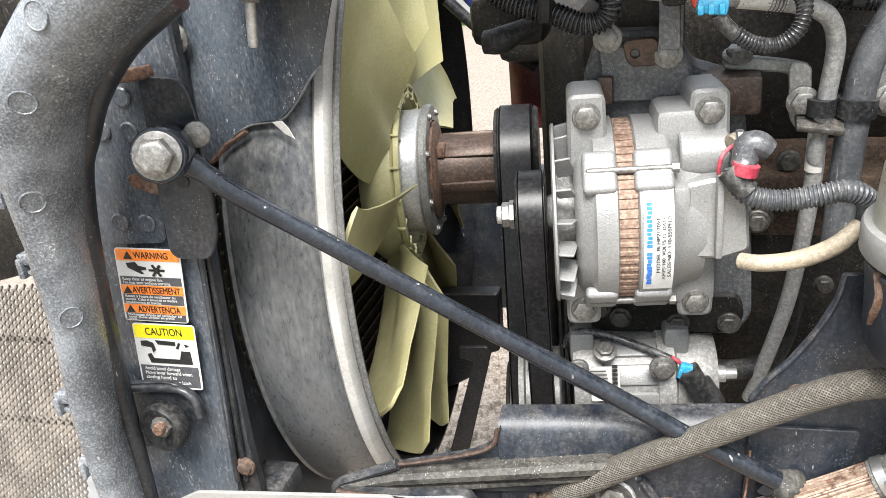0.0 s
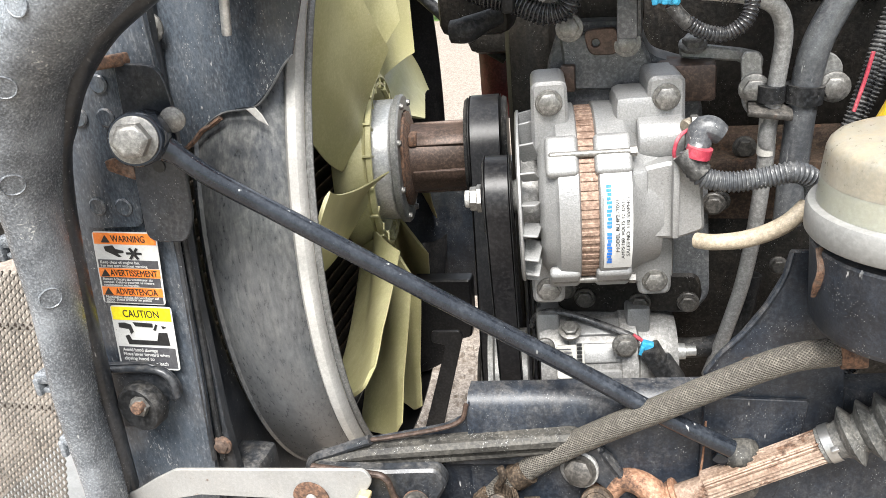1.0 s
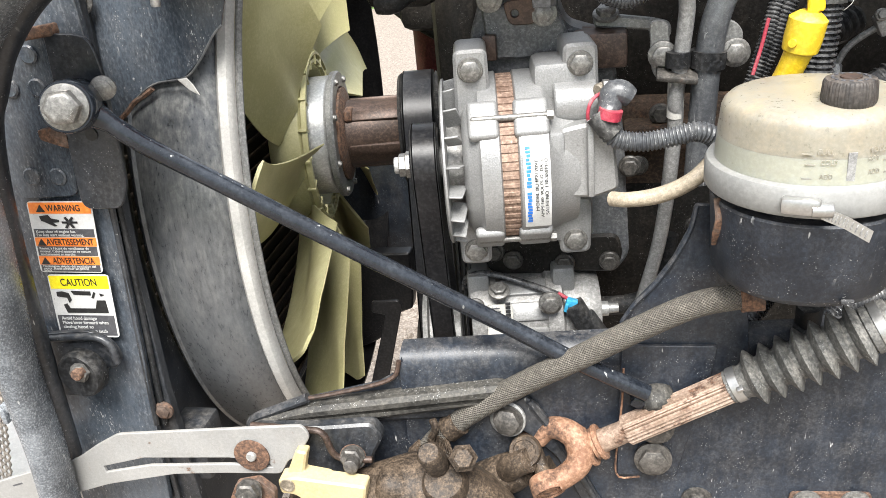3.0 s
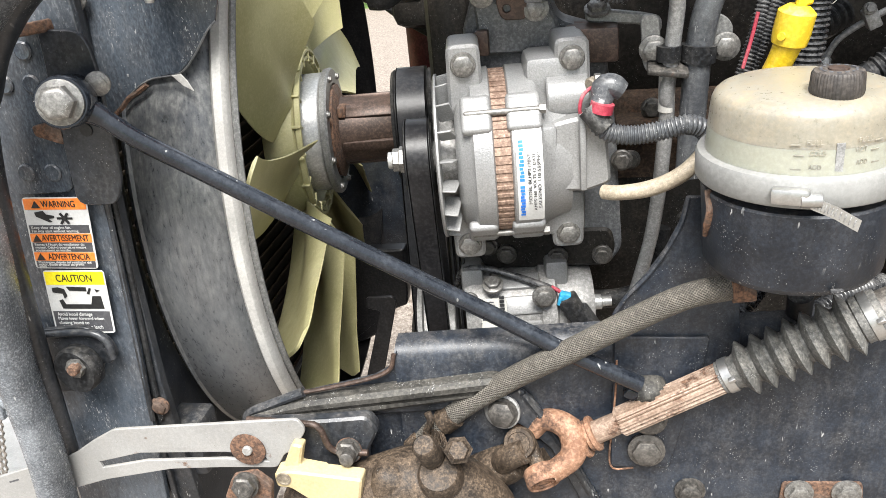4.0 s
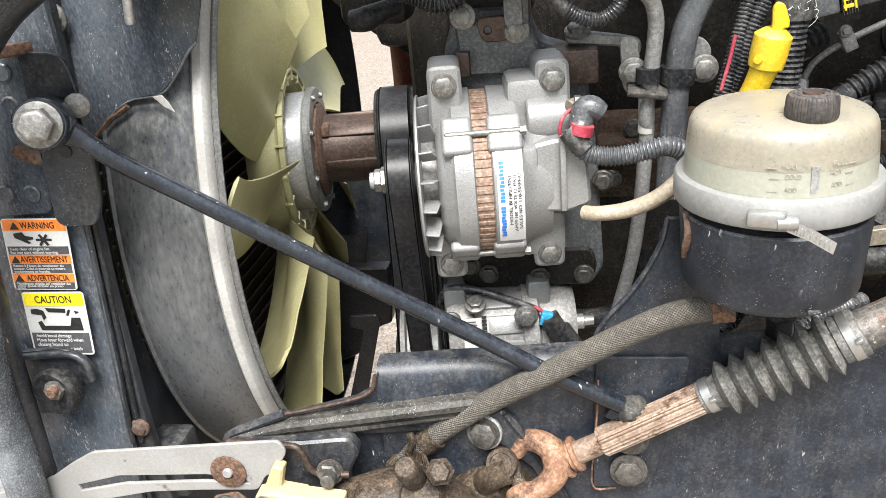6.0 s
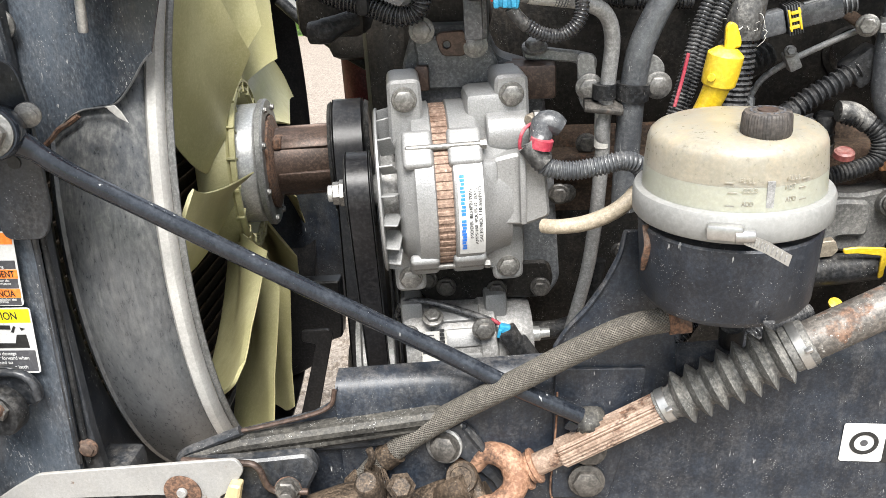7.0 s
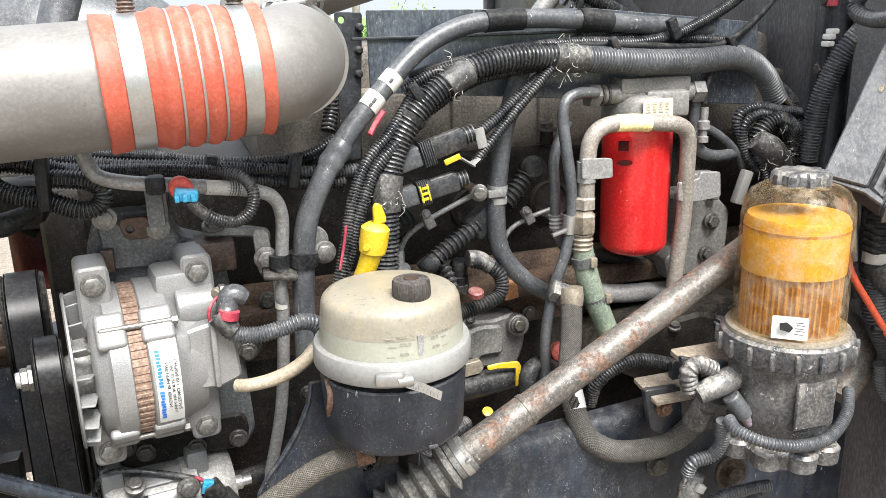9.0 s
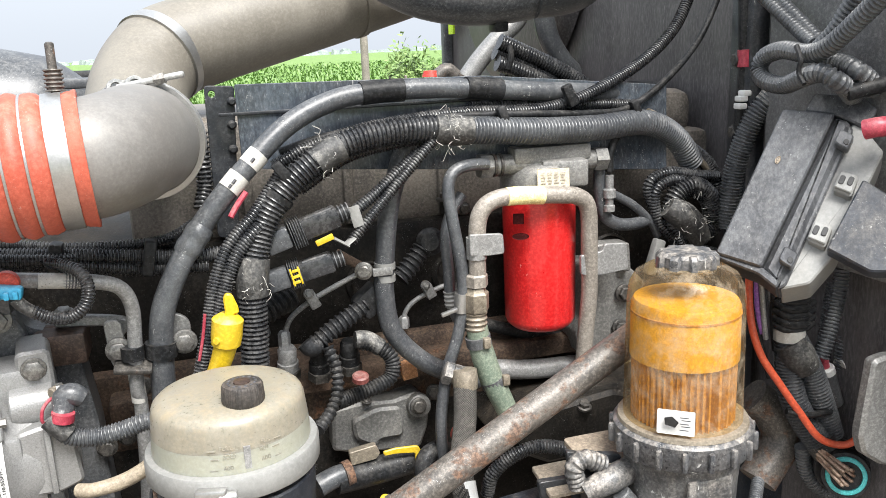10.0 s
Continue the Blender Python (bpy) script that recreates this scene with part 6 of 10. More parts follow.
part("bolt_end", lathe((-0.2328, 0.642, 0.9391), (0, -0.9, 0.1), [(0, 0.0085), (0.012, 0.0085), (0.013, 0.007)], 18), DKBOLT, gear)
part("bolt", bolt((-0.3446, 0.6, 0.9256), (0, -0.9, 0.2), 0.014, 0.012, 1.1), DKBOLT, gear)
part("bolt_plate", slab(rounded([(-0.3787, 0.8985), (-0.3636, 0.9299), (-0.3347, 0.937), (-0.3176, 0.9199), (-0.3256, 0.8777), (-0.381, 0.8745)], 0.004), 0.01, facing(0.606)), RUSTY, gear)
part("grease_lump", box((-0.181, 0.64, 0.9006), (0.06, 0.05, 0.06), 0.02, turn(0, 20, 0), 3), GREASE, gear)
torsion = thing("radius_arm", (-0.0079, 0.63, 0.8918), "flat black steel arm with a large bolt behind the joint", "arm")
ARM = [(-0.0319, 1.0463), (-0.0182, 1.032), (-0.0048, 1.0077), (0.0134, 0.9736), (0.0600, 0.870), (0.0390, 0.868), (-0.0022, 0.9672), (-0.023, 0.9922), (-0.0415, 1.008), (-0.0524, 1.0216), (-0.0456, 1.0388)]
part("arm", slab(rounded(ARM, 0.003), 0.007, plane_m((0, 0.6267, 0), (1, 0.13, 0), (0.13, -1, 0)), bev=0.0012), BLACK, torsion)
part("arm_rib", sweep([(-0.029, 0.6235, 1.040), (-0.006, 0.6265, 1.001), (0.012, 0.629, 0.965), (0.053, 0.634, 0.871)], 0.0038, 8, 0.005), BLACK, torsion)
part("washer", lathe((-0.0505, 0.6215, 1.0200), (-0.2, -0.9, 0.2), [(0, 0.0195), (0.003, 0.0195), (0.0045, 0.017), (0.0045, 0)], 28), ALUDIRT, torsion, "dusty worn washer")
part("bolt", bolt((-0.0495, 0.6170, 1.0210), (-0.2, -0.9, 0.2), 0.0145, 0.011, 1.1), DKBOLT, torsion)

phose = thing("return_hose", (-0.1228, 0.62, 0.9864), "braided grey-brown hydraulic hose from gear to reservoir", "hose")
part("hose", sweep([(-0.1418, 0.616, 0.9761), (-0.1205, 0.615, 1.0015), (-0.0847, 0.615, 1.0328), (-0.033, 0.615, 1.0671), (0.0241, 0.613, 1.101), (0.0778, 0.611, 1.134), (0.1282, 0.609, 1.1616), (0.1695, 0.608, 1.1724)], 0.0120, 26, 0.004), BRAID, phose)
part("lower_clamp", sweep([(-0.1138, 0.615, 1.0075), (-0.1008, 0.615, 1.0181)], 0.0142, 20, 0.004), GREASE, phose)
part("lower_nut", lathe((-0.1378, 0.616, 0.9838), (-0.0245, 0, -0.0238), [(0, 0.015), (0.016, 0.015), (0.018, 0.012)], 6), GREASE, phose)
part("wire_tie", sweep([(-0.1257, 0.6, 1.0306), (-0.1228, 0.598, 1.0201), (-0.1295, 0.6, 1.0054), (-0.1267, 0.602, 0.9893)], 0.004, 8, 0.004), GREASE, phose)
bristle = part("wire_bristle", join(*[sweep([(-0.122 + 0.010 * math.cos(k), 0.604, 1.000 + 0.007 * math.sin(k)), (-0.120 + 0.013 * math.cos(k), 0.596, 0.990 + 0.005 * math.sin(2.1 * k)), (-0.118 + 0.017 * math.cos(k + 0.4), 0.592, 0.975 + 0.008 * math.sin(1.7 * k))], 0.0006, 4, 0.005)[:2] for k in range(40)]), GREASE, phose, "frayed wire braid")
part("upper_clamp", sweep([(0.1662, 0.608, 1.1713), (0.1855, 0.608, 1.1735)], 0.0145, 18, 0.004), RUSTY, phose, "rusted clamp")

# ---- engine block and its castings ----
engine = thing("engine_block", (0.4, 1.1, 0.85), "dark dusty cast engine block with rust-stained flanks", "engine")
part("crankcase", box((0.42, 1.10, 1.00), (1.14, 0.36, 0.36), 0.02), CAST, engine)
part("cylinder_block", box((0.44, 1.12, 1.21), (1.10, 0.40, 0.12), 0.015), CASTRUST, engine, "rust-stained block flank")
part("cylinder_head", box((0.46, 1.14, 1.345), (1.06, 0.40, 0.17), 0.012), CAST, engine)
part("rocker_housing", box((0.55, 1.16, 1.475), (0.86, 0.42, 0.10), 0.012), ROCKER, engine, "charcoal rocker housing")
part("valve_cover", box((0.57, 1.17, 1.55), (0.80, 0.38, 0.07), 0.02), ROCKER, engine)
part("gasket_line", box((0.55, 0.9485, 1.4245), (0.86, 0.006, 0.006), 0.001), CASTRUST, engine)
part("block_ledge", box((0.44, 0.91, 1.232), (0.74, 0.06, 0.03), 0.008), CASTRUST, engine)
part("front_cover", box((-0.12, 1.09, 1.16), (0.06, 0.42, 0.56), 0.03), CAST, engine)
for k in range(5):
    part("housing_rib", box((0.27 + 0.135 * k, 0.948, 1.475), (0.014, 0.014, 0.085), 0.004), ROCKER, engine)
for k in range(6):
    part("bolt", bolt((0.24 + 0.11 * k, 0.9475, 1.437), (0, -1, 0), 0.008, 0.010, 1.3), DKBOLT, engine)
for k in range(5):
    part("port_boss", lathe((0.30 + 0.125 * k, 0.945, 1.345), (0, -1, 0.15), [(-0.01, 0.036), (0.008, 0.034), (0.012, 0.028), (0.006, 0.024), (0.002, 0.012)], 30), CAST, engine)
for p, r in [((0.0888, 0.88, 1.2006), 0.009), ((0.0932, 0.9, 1.234), 0.009), ((0.1137, 0.9, 1.2563), 0.01), ((0.1524, 0.86, 1.1307), 0.008), ((0.1627, 0.86, 1.0822), 0.008)]:
    part("bolt", bolt(p, (0, -1, 0.1), r, 0.009, 1.3), DKBOLT, engine)
part("hung_cap_screw", rod((0.5389, 0.93, 1.4345), (0.5398, 0.93, 1.4571), 0.010, 16), CAST, engine)
part("tall_bolt", bolt((0.5398, 0.93, 1.4571), (0, 0, 1), 0.010, 0.010, 1.5), DKBOLT, engine)

# gallery behind the alternator
mount = thing("alternator_bracket", (-0.0142, 0.8, 1.0967), "charcoal cast alternator bracket with rust-brown pads", "bracket")
part("web", slab(rounded([(-0.0765, 1.4182), (-0.0019, 1.4167), (0.0099, 1.3834), (0.0493, 1.3702), (0.0595, 1.3431), (0.0693, 1.2645), (0.0763, 1.1216), (0.0607, 1.0992), (-0.0805, 1.0968), (-0.0921, 1.128), (-0.0862, 1.3533), (-0.091, 1.3758)], 0.01), 0.05, facing(0.80), bev=0.003), BRACKET, mount)
part("upper_face", slab(rounded([(-0.0769, 1.4244), (-0.0665, 1.4249), (-0.0595, 1.409), (-0.0116, 1.4065), (0.0024, 1.4007), (0.0118, 1.3822), (0.0145, 1.3519), (-0.072, 1.3536), (-0.0726, 1.3766)], 0.008), 0.02, facing(0.788), bev=0.003), BRACKET, mount)
part("pad", slab(rounded([(-0.052, 1.4134), (-0.0191, 1.4148), (-0.0184, 1.389), (-0.046, 1.3892)], 0.008), 0.008, facing(0.782), [disc(*(-0.0398, 1.4009), 0.004)]), BROWN, mount, "rust-brown machined pad")
part("pad", box((-0.067, 0.782, 1.3681), (0.014, 0.012, 0.026), 0.002), BROWN, mount)
part("bolt", bolt((-0.0646, 0.782, 1.4165), (0, -1, 0.1), 0.010, 0.008), BOLT, mount)
part("bolt", bolt((-0.0105, 0.784, 1.3995), (0, -1, 0.1), 0.010, 0.008), BOLT, mount)
part("block", box((0.0448, 0.8, 1.3597), (0.055, 0.05, 0.036), 0.004), BROWN, mount, "rust-brown spacer block")
for p in [(-0.0779, 0.792, 1.1293), (0.0031, 0.792, 1.1145), (0.0539, 0.792, 1.1169), (-0.0566, 0.792, 1.1185), (0.0756, 0.792, 1.2311)]:
    part("bolt", bolt(p, (0, -1, 0), 0.0095, 0.008, 1.25), DKBOLT, mount)
part("foot", slab(rounded([(-0.0914, 1.1434), (0.0639, 1.1489), (0.0695, 1.1229), (0.0604, 1.1023), (-0.0803, 1.0964), (-0.0945, 1.1155)], 0.01), 0.03, facing(0.796), bev=0.003), CAST, mount)
part("tower", slab(rounded([(-0.0647, 1.4858), (-0.0031, 1.481), (0.0059, 1.4086), (-0.0767, 1.4131)], 0.01), 0.06, facing(0.83), bev=0.003), CAST, mount)
part("tower_boss", box((-0.0072, 0.8, 1.4348), (0.022, 0.04, 0.06), 0.004), BRACKET, mount)

arm = thing("pipe_bracket", (0.1076, 0.775, 1.3273), "grey bent steel pipe bracket with rubber-lined clamps", "bracket")
part("bar", slab(rounded([(0.0377, 1.3895), (0.0484, 1.3921), (0.097, 1.3847), (0.1153, 1.3798), (0.1162, 1.3675), (0.1048, 1.3549), (0.0954, 1.3735), (0.0391, 1.379)], 0.006), 0.012, facing(0.80), bev=0.002), GREYBR, arm)
part("drop_leg", slab(rounded([(0.0923, 1.388), (0.1107, 1.3871), (0.114, 1.3427), (0.122, 1.3348), (0.1078, 1.3241), (0.0957, 1.3354)], 0.008), 0.006, facing(0.772), bev=0.001), GREYBR, arm)
part("foot_tab", box((0.1189, 0.76, 1.3364), (0.040, 0.026, 0.006), 0.002, turn(15, 8, 0)), DKBOLT, arm)
part("bolt", bolt((0.0509, 0.8, 1.392), (0, -0.4, 0.9), 0.010, 0.008), BOLT, arm)
part("bolt", bolt((0.1054, 0.769, 1.3542), (0, -1, 0), 0.0105, 0.008), BOLT, arm)
part("right_leg", slab(rounded([(0.1519, 1.3825), (0.1717, 1.3824), (0.1829, 1.3724), (0.1832, 1.3463), (0.1699, 1.3402), (0.1534, 1.3411)], 0.008), 0.008, facing(0.785), bev=0.001), GREYBR, arm)
part("bolt", bolt((0.1749, 0.774, 1.3523), (0, -1, 0), 0.0105, 0.008), BOLT, arm)

# ---- pipes and hoses ----
def pipe(name, pts, r, mat, label, category="pipe", sides=16, step=0.006, corr=None, group=""):
    return solo(name, sweep(pts, r, sides, step, corr), mat, label, category, group)


steel = thing("coolant_tube", (0.1195, 0.79, 1.1856), "grey bent steel tube with a paper bar-code band", "tube")
TUBE = [(-0.0773, 0.735, 1.5104), (-0.0715, 0.73, 1.4948), (-0.0607, 0.725, 1.4742), (-0.0321, 0.722, 1.465), (0.0137, 0.722, 1.4584), (0.0675, 0.73, 1.4489), (0.0993, 0.74, 1.4407), (0.1181, 0.75, 1.4291), (0.1261, 0.757, 1.4054), (0.124, 0.762, 1.366), (0.119, 0.766, 1.3104), (0.1203, 0.772, 1.2907), (0.1175, 0.78, 1.2317), (0.1137, 0.79, 1.1793), (0.1063, 0.8, 1.1229), (0.0893, 0.81, 1.0475), (0.0799, 0.815, 1.0108)]
part("tube", sweep(TUBE, 0.0078, 16, 0.006), GREYPIPE, steel)
part("code_band", sweep([(0.0444, 0.7255, 1.4527), (0.0614, 0.729, 1.45), (0.0814, 0.734, 1.4463)], 0.0083, 16, 0.006), PAPER, steel, "white paper band")
part("code_bars", sweep([(0.0689, 0.731, 1.4487), (0.0801, 0.7335, 1.4465)], 0.0086, 16, 0.004, corr=(0.003, 0.0006)), GREYINK, steel)
part("code_band", sweep([(0.1194, 0.766, 1.3285), (0.1193, 0.7715, 1.2909)], 0.0083, 16, 0.006), PAPER, steel, "white paper band")
part("clip", box((-0.0049, 0.716, 1.4615), (0.020, 0.020, 0.020), 0.005), RUBBER, steel)
part("clip_leg", box((-0.0084, 0.73, 1.4356), (0.018, 0.006, 0.045), 0.002), BRACKET, steel)
part("rubber_sleeve", sweep([(0.1199, 0.763, 1.3593), (0.1195, 0.764, 1.3441)], 0.0125, 16, 0.004), RUBBER, steel)
sensor = thing("pressure_switch", (0.0228, 0.69, 1.4522), "red switch with a bright blue plug on a corrugated lead", "sensor")
part("switch", lathe((0.0191, 0.715, 1.4574), (0.002, -0.025, 0.0019), [(0, 0.012), (0.014, 0.012), (0.016, 0.010)], 20), surf("red_switch", (0.45, 0.05, 0.03), rough=0.5, dust=0.2), sensor)
part("plug", box((0.0242, 0.692, 1.453), (0.024, 0.014, 0.013), 0.003, turn(0, 10, 0)), BLUE, sensor, "bright blue plug")
for dx in (-0.008, 0.0, 0.008):
    part("plug_key", box(Vector((0.023, 0.686, 1.4511)) + Vector((dx, 0, 0)), (0.005, 0.010, 0.008), 0.0015), BLUE, sensor)
part("taped_lead", sweep([(0.0282, 0.692, 1.4458), (0.0335, 0.693, 1.4377), (0.0424, 0.695, 1.4285)], 0.0062, 12, 0.003), TAPE, sensor)
part("loom", sweep([(0.0402, 0.695, 1.431), (0.0551, 0.698, 1.4212), (0.0731, 0.7, 1.4184), (0.0881, 0.7, 1.4284), (0.0927, 0.705, 1.4459), (0.0857, 0.715, 1.4598), (0.0685, 0.73, 1.4658), (0.0523, 0.75, 1.4652)], 0.0068, 12, corr=(0.0032, 0.001)), LOOM, sensor)

heater = thing("heater_hose", (0.1444, 0.77, 1.2493), "long grey rubber heater hose with printed white tags", "hose")
HH = [(0.1438, 0.772, 1.219), (0.1462, 0.772, 1.292), (0.1495, 0.772, 1.3481), (0.1564, 0.772, 1.3919), (0.1736, 0.775, 1.4303), (0.1918, 0.782, 1.4593), (0.2222, 0.79, 1.4984), (0.2671, 0.8, 1.5434), (0.3121, 0.815, 1.5813), (0.3601, 0.828, 1.6037), (0.4101, 0.836, 1.6134), (0.5077, 0.842, 1.6144), (0.6368, 0.855, 1.6039), (0.7339, 0.87, 1.5959), (0.8439, 0.9, 1.5866)]
part("hose", sweep(HH, [0.0135, 0.0135, 0.0135, 0.0128, 0.0125, 0.0125, 0.0125, 0.0125, 0.0125, 0.0125, 0.0125, 0.0125, 0.0125, 0.012], 20, 0.006), HOSE, heater)
part("swaged_end", sweep([(0.1859, 0.781, 1.4515), (0.1933, 0.7825, 1.4611), (0.2008, 0.784, 1.4707), (0.2085, 0.7865, 1.4802)], [0.0135, 0.0152, 0.0140, 0.0152, 0.0135], 20, 0.003), HOSE, heater)
part("white_tag", sweep([(0.2407, 0.7935, 1.5176), (0.255, 0.797, 1.532)], 0.0131, 20, 0.004), PAPER, heater)
part("white_tag", sweep([(0.2655, 0.7997, 1.5415), (0.2792, 0.8035, 1.5542)], 0.0131, 20, 0.004), PAPER, heater)
for pts in [[(0.2411, 0.7812, 1.5218), (0.2426, 0.7816, 1.5233), (0.2441, 0.782, 1.5248)], [(0.2455, 0.782, 1.526), (0.2474, 0.7825, 1.528), (0.2493, 0.783, 1.5301)], [(0.2686, 0.788, 1.5478), (0.2705, 0.7885, 1.5496), (0.2724, 0.789, 1.5514)]]:
    part("tag_print", sweep(pts, 0.0018, 8, 0.002), GREYINK, heater)
part("sleeve", sweep([(0.4078, 0.8357, 1.6135), (0.4332, 0.838, 1.615), (0.4617, 0.8395, 1.6151)], 0.0142, 20, 0.004), RUBBER, heater, "black protective sleeve")
part("sleeve", sweep([(0.5447, 0.845, 1.6127), (0.5703, 0.8477, 1.6108), (0.5942, 0.851, 1.6082)], 0.0142, 20, 0.004), RUBBER, heater, "black protective sleeve")
part("rubber_collar", sweep([(0.1485, 0.772, 1.3398), (0.1498, 0.772, 1.3563)], 0.0175, 20, 0.004), RUBBER, heater)

cool = thing("breather_hose", (0.4273, 0.845, 1.3158), "dark grey bent rubber hose with a double band clamp", "hose")
part("hose", sweep([(0.4735, 0.86, 1.5631), (0.4543, 0.85, 1.5209), (0.4374, 0.845, 1.4706), (0.4281, 0.843, 1.4109), (0.4243, 0.843, 1.3567), (0.4333, 0.845, 1.3028), (0.47, 0.85, 1.2569), (0.5143, 0.86, 1.226), (0.5583, 0.87, 1.2048)], 0.0128, 18, 0.006), HOSE, cool)
for a, b in [((0.4268, 0.843, 1.3994), (0.4265, 0.843, 1.3909)), ((0.4261, 0.843, 1.3832), (0.4258, 0.843, 1.3746))]:
    part("clamp_band", sweep([a, b], 0.0138, 20, 0.003), GREYPL, cool)
part("clamp_plate", box((0.4206, 0.83, 1.3907), (0.026, 0.006, 0.010), 0.001), GREYBR, cool)
part("clamp_bolt", bolt((0.3973, 0.835, 1.393), (-0.3, -1, 0), 0.009, 0.008, 1.3), BOLT, cool)
part("clamp_arm", box((0.3879, 0.86, 1.4001), (0.05, 0.008, 0.012), 0.002, turn(0, 35, 0)), CASTRUST, cool)

fl = thing("injector_line", (0.2968, 0.88, 1.2978), "thin grey steel fuel line held by clip blocks", "fuel line", "fuel lines")
part("line", sweep([(0.2951, 0.88, 1.2956), (0.2988, 0.88, 1.3152), (0.3099, 0.875, 1.3351), (0.3412, 0.87, 1.3562), (0.3815, 0.87, 1.3742), (0.4059, 0.87, 1.384)], 0.0036, 12, 0.004), GREYPIPE, fl)
part("nut", lathe((0.2948, 0.88, 1.2916), (0, 0, 1), [(0, 0.008), (0.018, 0.008), (0.021, 0.0055)], 6), GREYPIPE, fl)
part("clip_block", box((0.3339, 0.866, 1.3542), (0.014, 0.016, 0.022), 0.002, turn(0, -25, 0)), GREYPIPE, fl)
part("clip_bolt", bolt((0.3281, 0.855, 1.3657), (0, -1, 0.3), 0.005, 0.005), BOLT, fl)
fl2 = thing("injector_line", (0.4684, 0.92, 1.2864), "thin grey steel fuel line held by clip blocks", "fuel line", "fuel lines")
part("line", sweep([(0.4666, 0.92, 1.284), (0.469, 0.92, 1.3011), (0.4827, 0.92, 1.3166), (0.5141, 0.92, 1.3299), (0.543, 0.92, 1.3376)], 0.0036, 12, 0.004), GREYPIPE, fl2)
part("clip_block", box((0.5037, 0.916, 1.3314), (0.014, 0.016, 0.022), 0.002, turn(0, -25, 0)), GREYPIPE, fl2)
part("clip_bolt", bolt((0.4968, 0.906, 1.3424), (0, -1, 0.3), 0.005, 0.005), BOLT, fl2)
part("nut", lathe((0.4664, 0.92, 1.2797), (0, 0, 1), [(0, 0.008), (0.014, 0.008), (0.017, 0.0055)], 6), GREYPIPE, fl2)

tubes = thing("vent_tube", (0.4995, 0.8, 1.2871), "dark grey slim rubber vent tube", "hose", "vent tubes")
part("tube", sweep([(0.5631, 0.825, 1.5171), (0.5343, 0.815, 1.5188), (0.5129, 0.81, 1.5122), (0.5041, 0.805, 1.4929), (0.5075, 0.8, 1.449), (0.5162, 0.8, 1.395), (0.517, 0.8, 1.3483), (0.508, 0.8, 1.3019), (0.4923, 0.8, 1.2558), (0.4809, 0.8, 1.1917), (0.4807, 0.8, 1.1151)], 0.0078, 14, 0.006), HOSE, tubes)
part("clamp", sweep([(0.5156, 0.8, 1.3579), (0.5135, 0.8, 1.333)], 0.0095, 14, 0.003), BAND, tubes)
part("clamp_tail", box((0.4948, 0.79, 1.3383), (0.022, 0.006, 0.005), 0.001, turn(0, -15, 0)), BAND, tubes)
tubes2 = thing("vent_tube", (0.5104, 0.84, 1.3386), "dark grey slim rubber vent tube", "hose", "vent tubes")
part("tube", sweep([(0.5365, 0.85, 1.4765), (0.5199, 0.845, 1.4555), (0.509, 0.84, 1.4263), (0.5112, 0.84, 1.3787), (0.5136, 0.84, 1.3341), (0.5249, 0.84, 1.3038), (0.5485, 0.845, 1.2924)], 0.0075, 14, 0.006), HOSE, tubes2)
part("clamp", sweep([(0.5131, 0.84, 1.3504), (0.5144, 0.84, 1.3283)], 0.0105, 14, 0.003, corr=(0.006, 0.0015)), GREYPL, tubes2)

# ---- wiring looms ----
def frays(parent, at, r, n, seed, mat=None):
    """Loose threads standing off worn tape or a cut hose, as one small tangle."""
    rng = random.Random(seed)
    gs = []
    for _ in range(n):
        d = Vector((rng.uniform(-1, 1), rng.uniform(-1, 0.2), rng.uniform(-1, 1))).normalized()
        a = Vector(at) + d * r * rng.uniform(0.85, 1.0) + Vector((rng.uniform(-1, 1), 0, rng.uniform(-1, 1))) * r * 0.5
        b = a + (d + Vector((rng.uniform(-1, 1), 0, rng.uniform(-1, 1)))) * r * rng.uniform(0.15, 0.35)
        c = b + Vector((rng.uniform(-1, 1), rng.uniform(-0.5, 0.5), rng.uniform(-1, 0.6))) * r * rng.uniform(0.2, 0.6)
        gs.append(sweep([a, b, c], 0.00032, 4, 0.004)[:2])
    part("frayed_threads", join(*gs), mat or PAPER, parent, "pale frayed threads")


def loom(pts, r, label="black split-loom wiring conduit", group="wiring looms", pitch=0.0038, mat=None):
    return solo("wiring_loom", sweep(pts, r, 14, corr=(pitch, r * 0.2)), mat or LOOM, label, "wiring", group)


main_loom = thing("main_harness", (0.2522, 0.79, 1.3269), "thick dusty corrugated engine harness with taped joints", "wiring")
ML = [(0.2497, 0.775, 1.303), (0.2532, 0.778, 1.3595), (0.2559, 0.78, 1.4081), (0.2654, 0.785, 1.451), (0.2848, 0.79, 1.4894), (0.3133, 0.795, 1.5203), (0.3532, 0.8, 1.5474), (0.3941, 0.803, 1.5616), (0.4468, 0.806, 1.5685), (0.4938, 0.81, 1.5682)]
part("conduit", sweep(ML, 0.0168, 18, corr=(0.0054, 0.003)), LOOM, main_loom)
part("conduit", sweep([(0.4938, 0.81, 1.5668), (0.5589, 0.815, 1.5611), (0.6357, 0.82, 1.5547), (0.7197, 0.83, 1.552), (0.8063, 0.85, 1.5519), (0.8653, 0.87, 1.5264), (0.9023, 0.88, 1.4847)], 0.0176, 18, corr=(0.0050, 0.0022)), HOSE, main_loom)
part("tape_wrap", sweep([(0.4903, 0.809, 1.5678), (0.5112, 0.811, 1.565), (0.538, 0.813, 1.5625)], [0.0178, 0.0192, 0.018], 18, 0.004), TAPE, main_loom, "frayed cloth tape")
